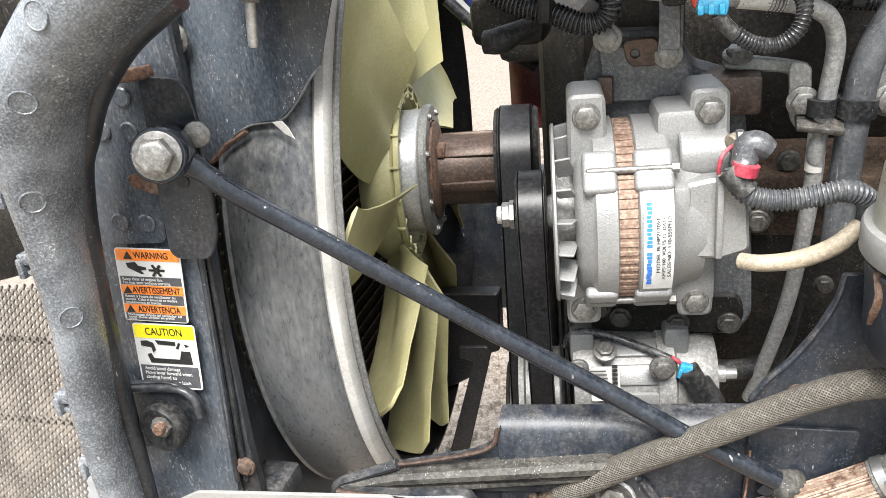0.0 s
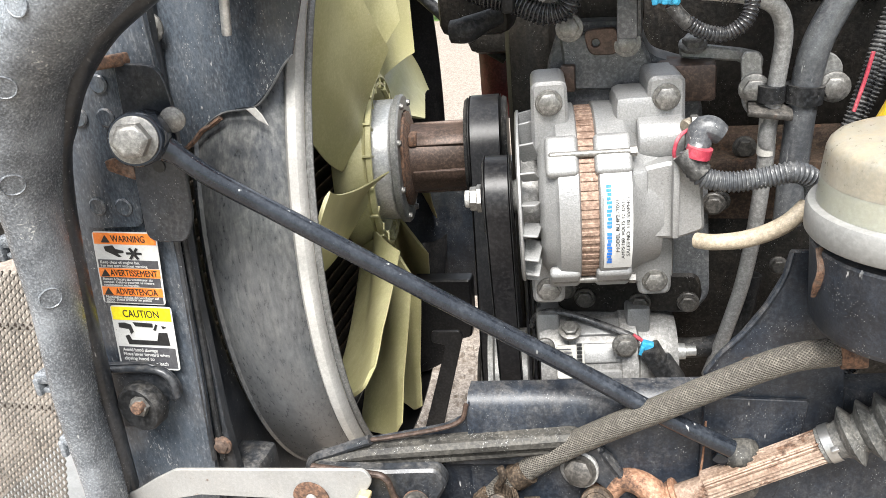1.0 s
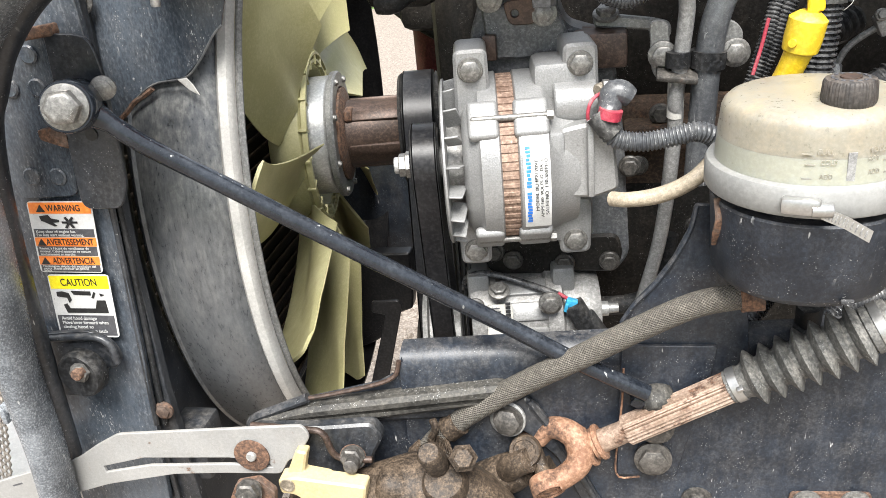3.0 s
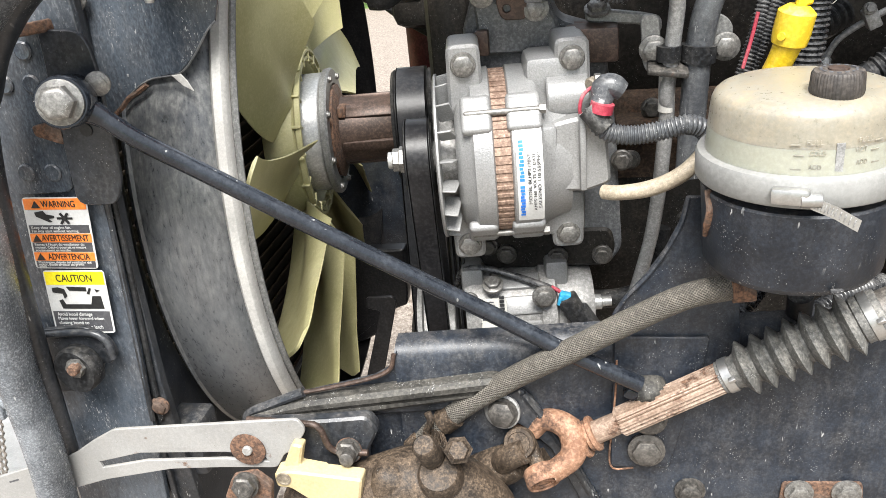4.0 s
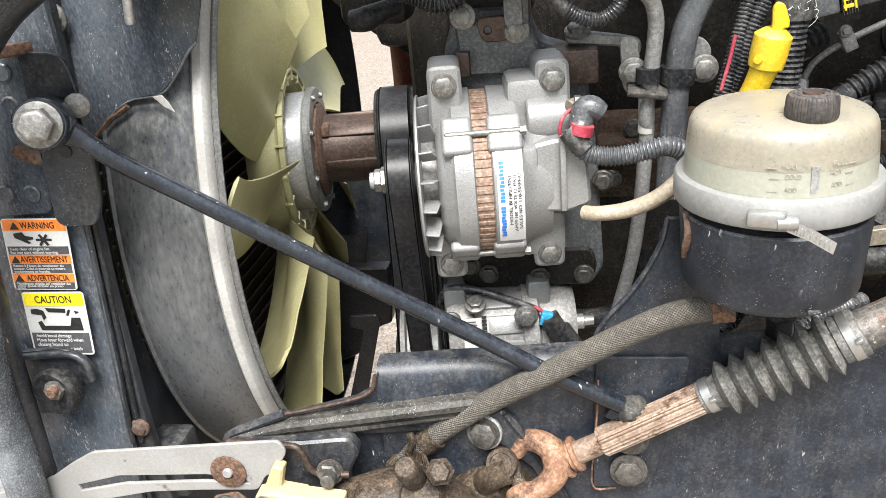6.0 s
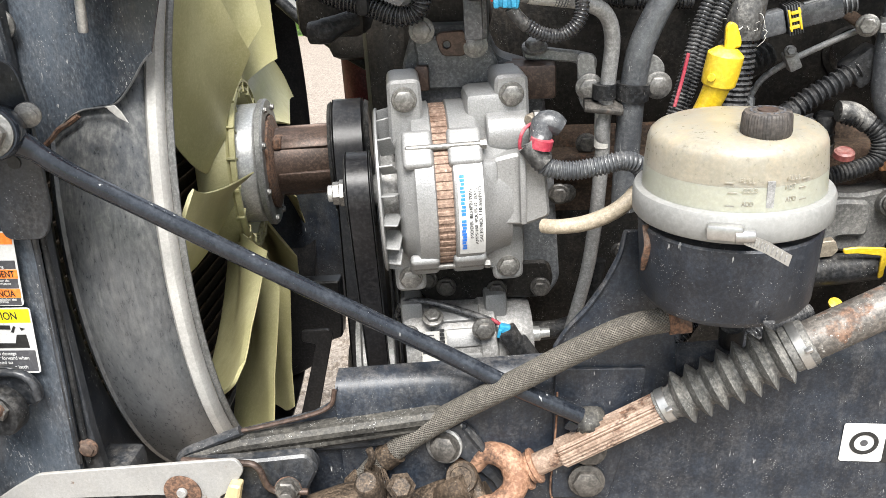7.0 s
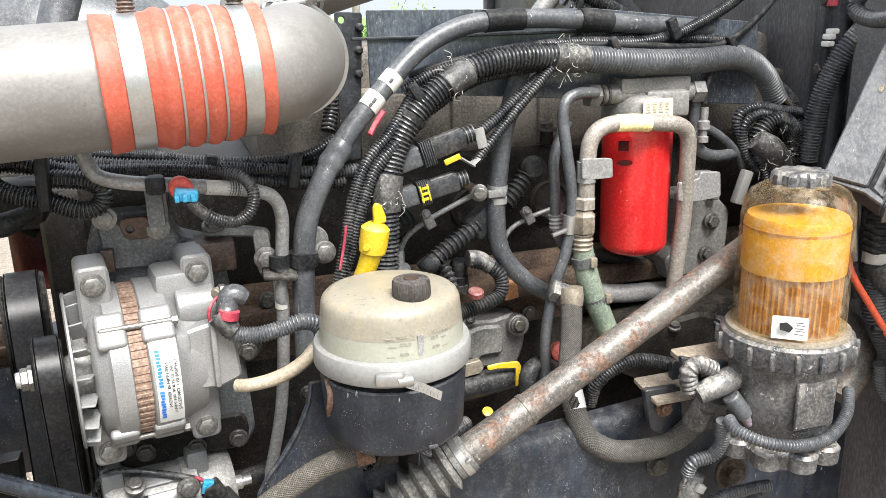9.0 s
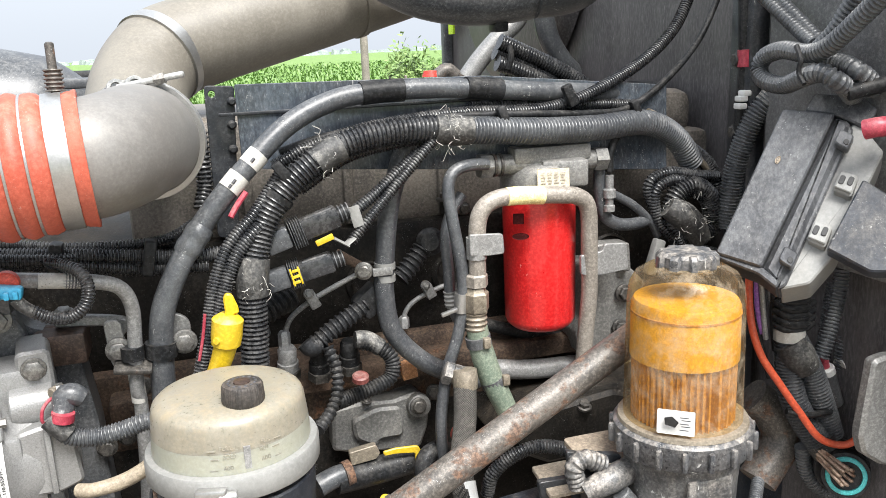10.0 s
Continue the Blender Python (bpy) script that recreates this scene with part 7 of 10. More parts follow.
part("tape_wrap", sweep([(0.3417, 0.798, 1.5396), (0.3582, 0.8, 1.5491), (0.3745, 0.801, 1.5561)], [0.0172, 0.0178, 0.0172], 18, 0.004), TAPE, main_loom)
part("tape_wrap", sweep([(0.2553, 0.779, 1.3944), (0.2564, 0.78, 1.415), (0.2614, 0.783, 1.4381)], [0.018, 0.0195, 0.018], 18, 0.004), TAPE, main_loom)
for q, n_ in (((0.5112, 0.811, 1.565), 46), ((0.358, 0.8, 1.549), 18), ((0.2564, 0.78, 1.415), 40)):
    frays(main_loom, q, 0.0195, n_, n_)
part("cable_tie", sweep([(0.2936, 0.7925, 1.4998), (0.2982, 0.793, 1.5055)], 0.0178, 18, 0.003), RUBBER, main_loom)
part("tie_tail", box((0.3024, 0.785, 1.5324), (0.012, 0.008, 0.03), 0.002, turn(0, -35, 0)), RUBBER, main_loom)
loom([(0.3046, 0.8, 1.4964), (0.2717, 0.78, 1.4752), (0.2419, 0.775, 1.4453), (0.2209, 0.77, 1.401), (0.2055, 0.768, 1.355), (0.1913, 0.767, 1.315), (0.1816, 0.767, 1.2807)], 0.0088)
loom([(0.2999, 0.8, 1.5295), (0.2656, 0.785, 1.4885), (0.2333, 0.778, 1.4558), (0.2139, 0.772, 1.4151), (0.2006, 0.765, 1.3636), (0.1881, 0.76, 1.318), (0.1778, 0.76, 1.2769)], 0.0078)
loom([(0.338, 0.815, 1.5249), (0.2981, 0.8, 1.5038), (0.2703, 0.79, 1.4771), (0.2482, 0.79, 1.4518), (0.2329, 0.79, 1.4293)], 0.0078)
solo("pink_stripe", sweep([(0.2003, 0.757, 1.3866), (0.1953, 0.756, 1.3601), (0.1886, 0.752, 1.3347)], 0.0018, 8, 0.004), PINK, "faded red stripe wire along the loom", "wire")
solo("pink_stripe", sweep([(0.2597, 0.79, 1.5138), (0.2479, 0.785, 1.5002), (0.2395, 0.78, 1.4884)], 0.0035, 8, 0.004), PINK, "faded red stripe wire along the loom", "wire")
loom([(0.296, 0.83, 1.5347), (0.3435, 0.83, 1.5557), (0.4026, 0.83, 1.5708), (0.4632, 0.83, 1.5786), (0.5461, 0.84, 1.5822), (0.6317, 0.845, 1.5789), (0.6952, 0.85, 1.5876), (0.7549, 0.86, 1.6078), (0.8231, 0.88, 1.638), (0.879, 0.9, 1.6768), (0.918, 0.92, 1.7256)], 0.0085, "corrugated loom arching over the engine")
loom([(0.3164, 0.84, 1.5447), (0.3754, 0.84, 1.5598), (0.4357, 0.84, 1.5667), (0.5059, 0.84, 1.5735)], 0.0085)
loom([(0.3248, 0.825, 1.5051), (0.3849, 0.825, 1.5393), (0.4453, 0.825, 1.5516), (0.4995, 0.825, 1.5567)], 0.0075)
loom([(0.555, 0.86, 1.5867), (0.6395, 0.86, 1.5839), (0.7221, 0.865, 1.581), (0.7999, 0.87, 1.5752)], 0.0085)
solo("speed_cable", sweep([(0.3052, 0.835, 1.5508), (0.3584, 0.83, 1.5651), (0.431, 0.825, 1.5751), (0.5236, 0.825, 1.5799), (0.6239, 0.83, 1.5763), (0.7164, 0.84, 1.5708), (0.7773, 0.85, 1.5733), (0.8465, 0.87, 1.6052), (0.92, 0.9, 1.6595), (0.9671, 0.92, 1.7251)], 0.0048, 12, 0.006), RUBBER, "smooth black cable arching over the engine", "cable")
for p, s in [((0.6847, 0.835, 1.5963), 1), ((0.788, 0.845, 1.573), 0.8), ((0.5833, 0.815, 1.5779), 0.8)]:
    solo("cable_tie", box(p, (0.014 * s, 0.012, 0.030 * s), 0.003, turn(0, -25, 0)), RUBBER, "black plastic cable tie on the loom", "cable tie", "cable ties")
# twin leads to the sensor plugs
loom([(0.4955, 0.815, 1.5578), (0.4544, 0.81, 1.5288), (0.4177, 0.805, 1.5001), (0.3856, 0.8, 1.4786)], 0.0078)
loom([(0.4884, 0.805, 1.5554), (0.4544, 0.8, 1.5228), (0.4221, 0.797, 1.4901), (0.3943, 0.795, 1.4608), (0.3767, 0.793, 1.4428)], 0.0070)


def plug_pair(name, a, b, r, mat, label, extra):
    a, b = Vector(a), Vector(b)
    d = (b - a).normalized()
    n = (b - a).length
    q = d.to_track_quat("X", "Z").to_matrix().to_4x4()
    t = thing(name, a, label, "connector", "sensor connectors")
    part("housing", box(a + d * n * 0.55, (n * 0.55, r * 2, r * 2), 0.003, q), LOOM, t)
    part("collar", box(a + d * n * 0.24, (n * 0.14, r * 2.4, r * 2.4), 0.002, q), RUBBER, t)
    part("backshell", rod(a + d * n * 0.8, b, r * 0.8, 16), RUBBER, t)
    for k in range(6):
        part("rib", box(a + d * n * (0.14 + 0.032 * k), (n * 0.012, r * 2.62, r * 2.62), 0.0006, q, 1), BRACKET, t)
    for k in range(4):
        part("shell_ring", ring(a + d * n * (0.80 + 0.06 * k), d, r * 0.78, n * 0.02, r * 0.12, 18), BRACKET, t)
    part("top_rail", box(a + d * n * 0.52 + Vector((0, -r * 0.6, r * 1.05)), (n * 0.4, r * 0.5, r * 0.2), 0.001, q), BRACKET, t)
    part("body", box(a + d * n * -0.05, (n * 0.34, r * 2.1, r * 2.1), 0.003, q), HOSE, t)
    if extra:
        clip = part("lock_clip", box(a + d * n * 0.15 + Vector((0, -r * 1.25, 0)), (n * 0.03, 0.004, r * 1.9), 0.001, q), YELLOW, t, "yellow locking clip")
        part("clip_bar", box(a + d * n * 0.27 + Vector((0, -r * 1.25, 0)), (n * 0.03, 0.004, r * 1.9), 0.001, q), YELLOW, clip)
        for k in (-1, 0, 1):
            part("clip_bar", box(a + d * n * 0.21 + Vector((0, -r * 1.28, r * 0.62 * k)), (n * 0.12, 0.003, r * 0.3), 0.0006, q), YELLOW, clip)
    return t


plug_pair("sensor_plug", (0.2947, 0.8, 1.4541), (0.3783, 0.8, 1.4793), 0.0125, RUBBER, "black ribbed sensor connector", False)
plug_pair("sensor_plug", (0.2914, 0.8, 1.4061), (0.3668, 0.795, 1.424), 0.0115, RUBBER, "black sensor connector with a yellow locking clip", True)
solo("yellow_tab", box((0.3438, 0.785, 1.4499), (0.022, 0.004, 0.007), 0.001, turn(0, -20, 0)), YELLOW, "yellow locking tab on the connector", "connector")
for a, b in [((0.3808, 0.79, 1.4856), (0.3869, 0.79, 1.461)), ((0.3545, 0.785, 1.4509), (0.372, 0.785, 1.4398)), ((0.3685, 0.785, 1.4416), (0.3789, 0.79, 1.4475))]:
    solo("paper_tag", sweep([a, b], 0.0065, 8, 0.004, flat=0.3), GREYPL, "pale tape tag on a sensor lead", "tag", "paper tags")

# looms along the front of the head
for k, (pts, r) in enumerate([([(-0.1539, 0.82, 1.4918), (-0.0856, 0.82, 1.4844), (-0.0116, 0.82, 1.476), (0.0457, 0.82, 1.4655), (0.1119, 0.82, 1.4597), (0.1669, 0.82, 1.4624), (0.2057, 0.82, 1.4808)], 0.0072), ([(-0.166, 0.8, 1.4914), (-0.1088, 0.8, 1.4815), (-0.0436, 0.8, 1.4697), (0.031, 0.8, 1.4623), (0.1087, 0.8, 1.4532), (0.176, 0.8, 1.4444), (0.2317, 0.8, 1.4429)], 0.0098), ([(-0.1822, 0.79, 1.4872), (-0.1375, 0.79, 1.4792), (-0.0858, 0.79, 1.4693), (-0.0134, 0.79, 1.4632), (0.0555, 0.795, 1.4501), (0.1483, 0.8, 1.4345), (0.2104, 0.8, 1.4311)], 0.009), ([(-0.1013, 0.77, 1.4769), (-0.0552, 0.77, 1.4704), (-0.0013, 0.77, 1.4677), (0.0543, 0.775, 1.4606), (0.0737, 0.78, 1.4577)], 0.008), ([(0.0591, 0.83, 1.455), (0.1131, 0.83, 1.4543), (0.1685, 0.83, 1.4516), (0.2184, 0.83, 1.4643)], 0.006)]):
    loom(pts, r)
loom([(-0.0846, 0.765, 1.4689), (-0.1171, 0.76, 1.4818), (-0.1471, 0.76, 1.4891), (-0.1638, 0.755, 1.4835), (-0.1614, 0.75, 1.4678), (-0.1413, 0.745, 1.4569), (-0.1084, 0.74, 1.4476), (-0.0809, 0.735, 1.4373), (-0.062, 0.735, 1.4422), (-0.0581, 0.735, 1.4574), (-0.0721, 0.74, 1.4669), (-0.1059, 0.745, 1.4715)], 0.0105, "looped corrugated wiring loom under the charge pipe")
solo("cable_tie", box((-0.112, 0.735, 1.4743), (0.012, 0.030, 0.066), 0.004, turn(0, 3, 0)), RUBBER, "black plastic cable tie on the loom", "cable tie", "cable ties")
for p in [(0.0529, 0.79, 1.4574), (0.1484, 0.79, 1.4506)]:
    solo("cable_tie", box(p, (0.013, 0.024, 0.040), 0.003, turn(0, 12, 0)), RUBBER, "black plastic cable tie on the loom", "cable tie", "cable ties")
solo("loom_junction", box((-0.1627, 0.83, 1.4342), (0.075, 0.06, 0.05), 0.012), CAST, "dark casting under the looms", "casting")
solo("stub_plug", sweep([(-0.1758, 0.76, 1.4224), (-0.1615, 0.76, 1.4233), (-0.1448, 0.77, 1.429), (-0.132, 0.78, 1.4326)], [0.011, 0.013, 0.010, 0.009], 12, 0.004), RUBBER, "black capped plug stub", "connector")
solo("coolant_filter", lathe((-0.217, 1.30, 1.20), (0, 0, 1), [(0, 0.040), (0.004, 0.046), (0.115, 0.046), (0.118, 0.04)], 32), surf("dark_red_can", (0.07, 0.006, 0.007), rough=0.4, dust=0.2), "dark red spin-on coolant filter", "filter")
solo("front_bracket", box((-0.20, 1.24, 1.37), (0.11, 0.16, 0.10), 0.02), CAST, "dark cast bracket above the coolant filter", "casting")

# ---- dipstick ----
dip = thing("dipstick", (0.2057, 0.71, 1.3358), "bright yellow plastic oil dipstick handle", "dipstick")
part("tube", sweep([(0.2044, 0.712, 1.3298), (0.213, 0.709, 1.3494), (0.2184, 0.706, 1.3659)], [0.0105, 0.0115, 0.0125], 18, 0.004), YELLOW, dip)
DA, DB = Vector((0.2185, 0.706, 1.3648)), Vector((0.2235, 0.703, 1.3964))
part("body", lathe(DA, DB - DA, [(0, 0.0135), (0.002, 0.0155), (0.012, 0.0165), (0.030, 0.0165), (0.033, 0.013), (0.036, 0.009)], 28), YELLOW, dip)
part("button", lathe(DA.lerp(DB, 0.35) + Vector((-0.0105, -0.0125, 0)), (-0.5, -0.8, 0), [(0, 0.004), (0.0025, 0.0036)], 14), YELLOW, dip)
part("tab", slab(rounded([(0.2214, 1.3946), (0.2206, 1.4189), (0.2242, 1.4237), (0.2303, 1.4214), (0.2355, 1.4062), (0.235, 1.4001), (0.23, 1.4003), (0.2296, 1.3932)], 0.003), 0.007, facing(0.699), bev=0.0015), YELLOW, dip)
part("guide_tube", sweep([(0.2044, 0.712, 1.3298), (0.1984, 0.73, 1.2995), (0.2053, 0.78, 1.2405)], 0.007, 12, 0.006), GREYPIPE, dip)

# ---- behind and right of the reservoir ----
inj = thing("injector_boot", (0.338, 0.84, 1.2981), "black ribbed rubber injector boot and lead", "boot", "injector boots")
part("bellows", sweep([(0.3306, 0.84, 1.3031), (0.3544, 0.845, 1.318), (0.3816, 0.85, 1.3326), (0.4011, 0.855, 1.3446)], 0.013, 16, corr=(0.008, 0.003)), RUBBER, inj)
part("head", box((0.4076, 0.86, 1.3464), (0.04, 0.03, 0.034), 0.006, turn(0, -40, 0)), RUBBER, inj)
part("elbow", sweep([(0.3167, 0.838, 1.3082), (0.3234, 0.836, 1.3), (0.3344, 0.84, 1.3018)], 0.012, 14, 0.003), RUBBER, inj)
inj2 = thing("injector_boot", (0.4813, 0.9, 1.36), "black ribbed rubber injector boot and lead", "boot", "injector boots")
part("bellows", sweep([(0.4566, 0.89, 1.3612), (0.4758, 0.895, 1.3784), (0.4927, 0.9, 1.3961)], 0.0145, 16, corr=(0.0085, 0.0035)), RUBBER, inj2)
part("cap", lathe((0.5079, 0.91, 1.4033), (-0.3, -1, 0.2), [(0, 0.02), (0.02, 0.019), (0.026, 0.012)], 24), RUBBER, inj2)
inj3 = thing("injector_boot", (0.2811, 0.86, 1.3471), "black ribbed rubber injector boot and lead", "boot", "injector boots")
part("bellows", sweep([(0.2667, 0.85, 1.348), (0.2892, 0.86, 1.3554), (0.3091, 0.87, 1.3611)], 0.0165, 16, corr=(0.0085, 0.0035)), RUBBER, inj3)
part("flange", box((0.252, 0.845, 1.34), (0.03, 0.03, 0.05), 0.005, turn(0, -30, 0)), RUBBER, inj3)
lead = thing("plaited_lead", (0.3527, 0.82, 1.2389), "black plaited engine lead", "wiring", "injector leads")
part("lead", sweep([(0.3433, 0.83, 1.3005), (0.3508, 0.82, 1.2751), (0.3489, 0.81, 1.2473), (0.3362, 0.795, 1.2276), (0.3158, 0.77, 1.2181)], 0.0085, 14, corr=(0.008, 0.0022)), RUBBER, lead)
lead2 = thing("plaited_lead", (0.3946, 0.83, 1.228), "black corrugated lead curling to a sensor", "wiring", "injector leads")
part("lead", sweep([(0.3888, 0.84, 1.297), (0.4108, 0.835, 1.2889), (0.4255, 0.83, 1.2722), (0.4221, 0.825, 1.2499), (0.4006, 0.822, 1.2398), (0.368, 0.82, 1.2322), (0.3457, 0.81, 1.2319)], 0.0105, 14, corr=(0.0045, 0.0016)), RUBBER, lead2)
part("taped_end", sweep([(0.3811, 0.84, 1.3013), (0.3969, 0.84, 1.2991), (0.4132, 0.835, 1.287)], 0.0115, 14, 0.004), TAPE, lead2)
for k, p in enumerate([(0.3352, 0.86, 1.2596), (0.3771, 0.87, 1.2594), (0.2964, 0.88, 1.2587)]):
    sn = thing("block_sensor", p, "black and brass sensor screwed into the block", "sensor", "block sensors")
    part("body", lathe(p, (0, -0.2, 1), [(0, 0.014), (0.012, 0.014), (0.013, 0.012), (0.03, 0.0125), (0.034, 0.010)], 20), RUBBER if k < 2 else GREYPIPE, sn)
    part("hex", lathe((p[0], p[1], p[2] - 0.012), (0, -0.2, 1), [(0, 0.016), (0.012, 0.016)], 6), DKBOLT, sn)
tag = solo("brown_plug", box((0.4595, 0.88, 1.2329), (0.022, 0.014, 0.026), 0.002, turn(0, -8, 0)), surf("brown_plug_plastic", (0.26, 0.12, 0.05), rough=0.5, dust=0.3), "dusty brown square plug on the block", "connector")
solo("red_plug", lathe((0.3775, 0.8, 1.2623), (0, -0.3, 1), [(0, 0.011), (0.006, 0.0105), (0.008, 0.008)], 20), surf("red_cap_plastic", (0.1, 0.022, 0.02), (0.15, 0.04, 0.034), rough=0.5, dust=0.3), "red plastic plug behind the reservoir", "plug")
act = thing("actuator", (0.4165, 0.89, 1.1122), "grey painted cast actuator with bolt ears", "actuator")
part("body", slab(rounded([(0.351, 1.1869), (0.3845, 1.1914), (0.4354, 1.1869), (0.4704, 1.1942), (0.4892, 1.1732), (0.4846, 1.1379), (0.473, 1.1081), (0.3808, 1.117), (0.3475, 1.1262)], 0.006), 0.05, facing(0.885), bev=0.004), GREYCAST, act)
part("lid", slab(rounded([(0.3749, 1.1724), (0.4098, 1.1852), (0.4438, 1.1827), (0.4489, 1.1589), (0.4464, 1.1371), (0.4119, 1.1374), (0.4072, 1.1267), (0.3784, 1.1438)], 0.008), 0.02, facing(0.872), bev=0.004), GREYCAST, act)
part("ear", lathe((0.4716, 0.885, 1.1762), (0, -1, 0.15), [(0, 0.017), (0.012, 0.016), (0.014, 0.013)], 24), GREYCAST, act)
part("bolt", bolt((0.4682, 0.868, 1.1809), (0, -1, 0.15), 0.009, 0.008, 1.3), DKBOLT, act)
part("bolt", bolt((0.5006, 0.9, 1.1834), (-0.2, -1, 0.15), 0.009, 0.008, 1.3), DKBOLT, act)
part("screw", bolt((0.3984, 0.88, 1.1953), (0, -0.4, 1), 0.005, 0.004), DKBOLT, act)
mot = thing("electric_valve", (0.4052, 0.86, 1.0701), "black cylindrical valve with a yellow retaining tab", "valve")
part("body", sweep([(0.3436, 0.85, 1.1015), (0.3713, 0.855, 1.1002), (0.4151, 0.86, 1.1013), (0.4585, 0.865, 1.1046)], 0.019, 20, 0.006), RUBBER, mot)
part("pipe_stub", sweep([(0.3185, 0.84, 1.1031), (0.3403, 0.845, 1.109), (0.3621, 0.85, 1.1099)], 0.0145, 18, 0.005), HOSE, mot)
part("stub_ring", sweep([(0.3549, 0.848, 1.1088), (0.3654, 0.85, 1.1101)], 0.0178, 18, 0.003), RUSTY, mot)
part("tab", slab(rounded([(0.409, 1.1348), (0.4259, 1.1367), (0.4581, 1.1349), (0.4622, 1.127), (0.4587, 1.0975), (0.4534, 1.095), (0.4535, 1.1252), (0.4256, 1.1289), (0.4104, 1.1284)], 0.003), 0.004, facing(0.842)), YELLOW, mot, "yellow retaining tab")
part("plug_face", slab(rounded([(0.3637, 1.1391), (0.4011, 1.144), (0.4064, 1.1308), (0.4002, 1.1232), (0.3659, 1.1196)], 0.003), 0.012, facing(0.848)), BRASS, mot)
solo("yellow_washer", lathe((0.4077, 0.84, 1.0635), (0, -0.6, 1), [(0, 0.008), (0.003, 0.008), (0.004, 0.004)], 20), YELLOW, "small yellow ring under the reservoir", "washer")
solo("lower_loom", sweep([(0.1868, 0.7, 1.0708), (0.1932, 0.71, 1.0917), (0.2058, 0.73, 1.0989), (0.2251, 0.76, 1.1051)], 0.015, 16, corr=(0.0052, 0.002)), LOOM, "thick corrugated loom below the reservoir", "wiring")
solo("lower_loom", sweep([(0.2464, 0.73, 1.0568), (0.2761, 0.74, 1.0715), (0.3101, 0.76, 1.081), (0.3574, 0.79, 1.0808)], 0.011, 16, corr=(0.0045, 0.0016)), LOOM, "corrugated loom below the reservoir", "wiring")
solo("drain_hose", sweep([(0.2483, 0.7, 1.0651), (0.2471, 0.69, 1.0982), (0.242, 0.67, 1.1321)], 0.0125, 16, 0.005), RUBBER, "black hose under the reservoir", "hose")

# ---- charge-air pipe with orange couplings ----
CA, CB = Vector((-0.20, 0.663, 1.5595)), Vector((0.107, 0.690, 1.5745))
XD = (CB - CA).normalized()
ca_at = lambda x: CA + XD * ((x - CA.x) / XD.x)
duct = thing("charge_pipe", ca_at(-0.12), "dusty aluminium charge-air pipe between orange couplings", "pipe")
part("pipe", lathe(ca_at(-0.36), XD, [(0, 0.055), (0.002, 0.0602), (0.345, 0.0602), (0.347, 0.056)], 56), DUCT, duct)


def coupling(x0, x1, name_at):
    """A wavy silicone sleeve with steel bands and support rings."""
    c = thing("silicone_coupling", name_at, "orange ribbed silicone coupling with steel band clamps", "coupling", "silicone couplings")
    o, n = ca_at(x0), (ca_at(x1) - ca_at(x0)).length
    prof = [(0, 0.0595), (0, 0.0668), (0.0015, 0.0685), (n * 0.05, 0.0668), (n * 0.115, 0.0652), (n * 0.13, 0.0630), (n * 0.27, 0.0630), (n * 0.285, 0.0655), (n * 0.32, 0.0668)]
    for k in range(3):
        a = n * (0.32 + 0.125 * k)
        prof += [(a + n * 0.112 * f, 0.0652 + 0.0068 * math.sin(math.pi * f) ** 0.75) for f in (0.08, 0.22, 0.38, 0.55, 0.72, 0.86, 0.97)]
    prof += [(n * 0.715, 0.0690), (n * 0.75, 0.0695), (n * 0.785, 0.0665), (n * 0.80, 0.0630), (n * 0.92, 0.0630), (n * 0.935, 0.0652), (n * 0.97, 0.0662), (n - 0.0015, 0.0682), (n, 0.0668), (n, 0.0595)]
    prof = [(h, 0.0622 + (r - 0.0622) * 0.6) for h, r in prof]
    part("sleeve", lathe(o, XD, prof, 64), SILICONE, c)
    for f, w in ((0.20, 0.13), (0.86, 0.115)):
        part("band", ring(o + XD * n * f, XD, 0.0628, n * w, 0.0016, 64), BAND, c)
        s = o + XD * n * f + Vector((0, 0.0, 0.0650))
        part("spring_bolt", rod(s + Vector((0, 0.012, -0.004)), s + Vector((0, 0.016, 0.045)), 0.0042, 12), COLUMN, c)
        part("spring", sweep([s + Vector((0, 0.013, 0.0)), s + Vector((0, 0.0145, 0.020))], 0.009, 14, corr=(0.004, 0.002)), COLUMN, c)
    for k in range(3):
        part("support_ring", ring(o + XD * n * (0.32 + 0.125 * (k + 0.955)), XD, 0.0642, 0.0026, 0.0018, 64), BAND, c)
    return c


coupling(-0.042, 0.112, ca_at(0.04))
coupling(-0.340, -0.188, ca_at(-0.26))
elb = thing("charge_elbow", ca_at(0.16), "dusty aluminium elbow with a bolted V-band clamp", "elbow")
E0 = ca_at(0.095)
VB = Vector((0.158, 0.815, 1.578))
VN = Vector((0.22, 0.97, 0.05)).normalized()
part("elbow", sweep([E0, ca_at(0.115) + Vector((0, 0.004, 0)), ca_at(0.136) + Vector((0, 0.025, 0.002)), ca_at(0.150) + Vector((0, 0.065, 0.004)), VB], [0.0580, 0.0585, 0.0595, 0.060, 0.0605], 48, 0.006), DUCT, elb)
part("v_band", ring(VB, VN, 0.0612, 0.012, 0.005, 64), STEEL, elb)
part("v_band_lip", ring(VB - VN * 0.0075, VN, 0.0612, 0.0025, 0.0060, 64), BAND, elb)
for p in [(0.1362, 0.8, 1.636), (0.1553, 0.8, 1.6386)]:
    part("clamp_lug", lathe(p, (0.2, -1, 0.1), [(-0.004, 0.0095), (0.004, 0.0095), (0.004, 0.006), (0.0, 0.005)], 20), STEEL, elb)
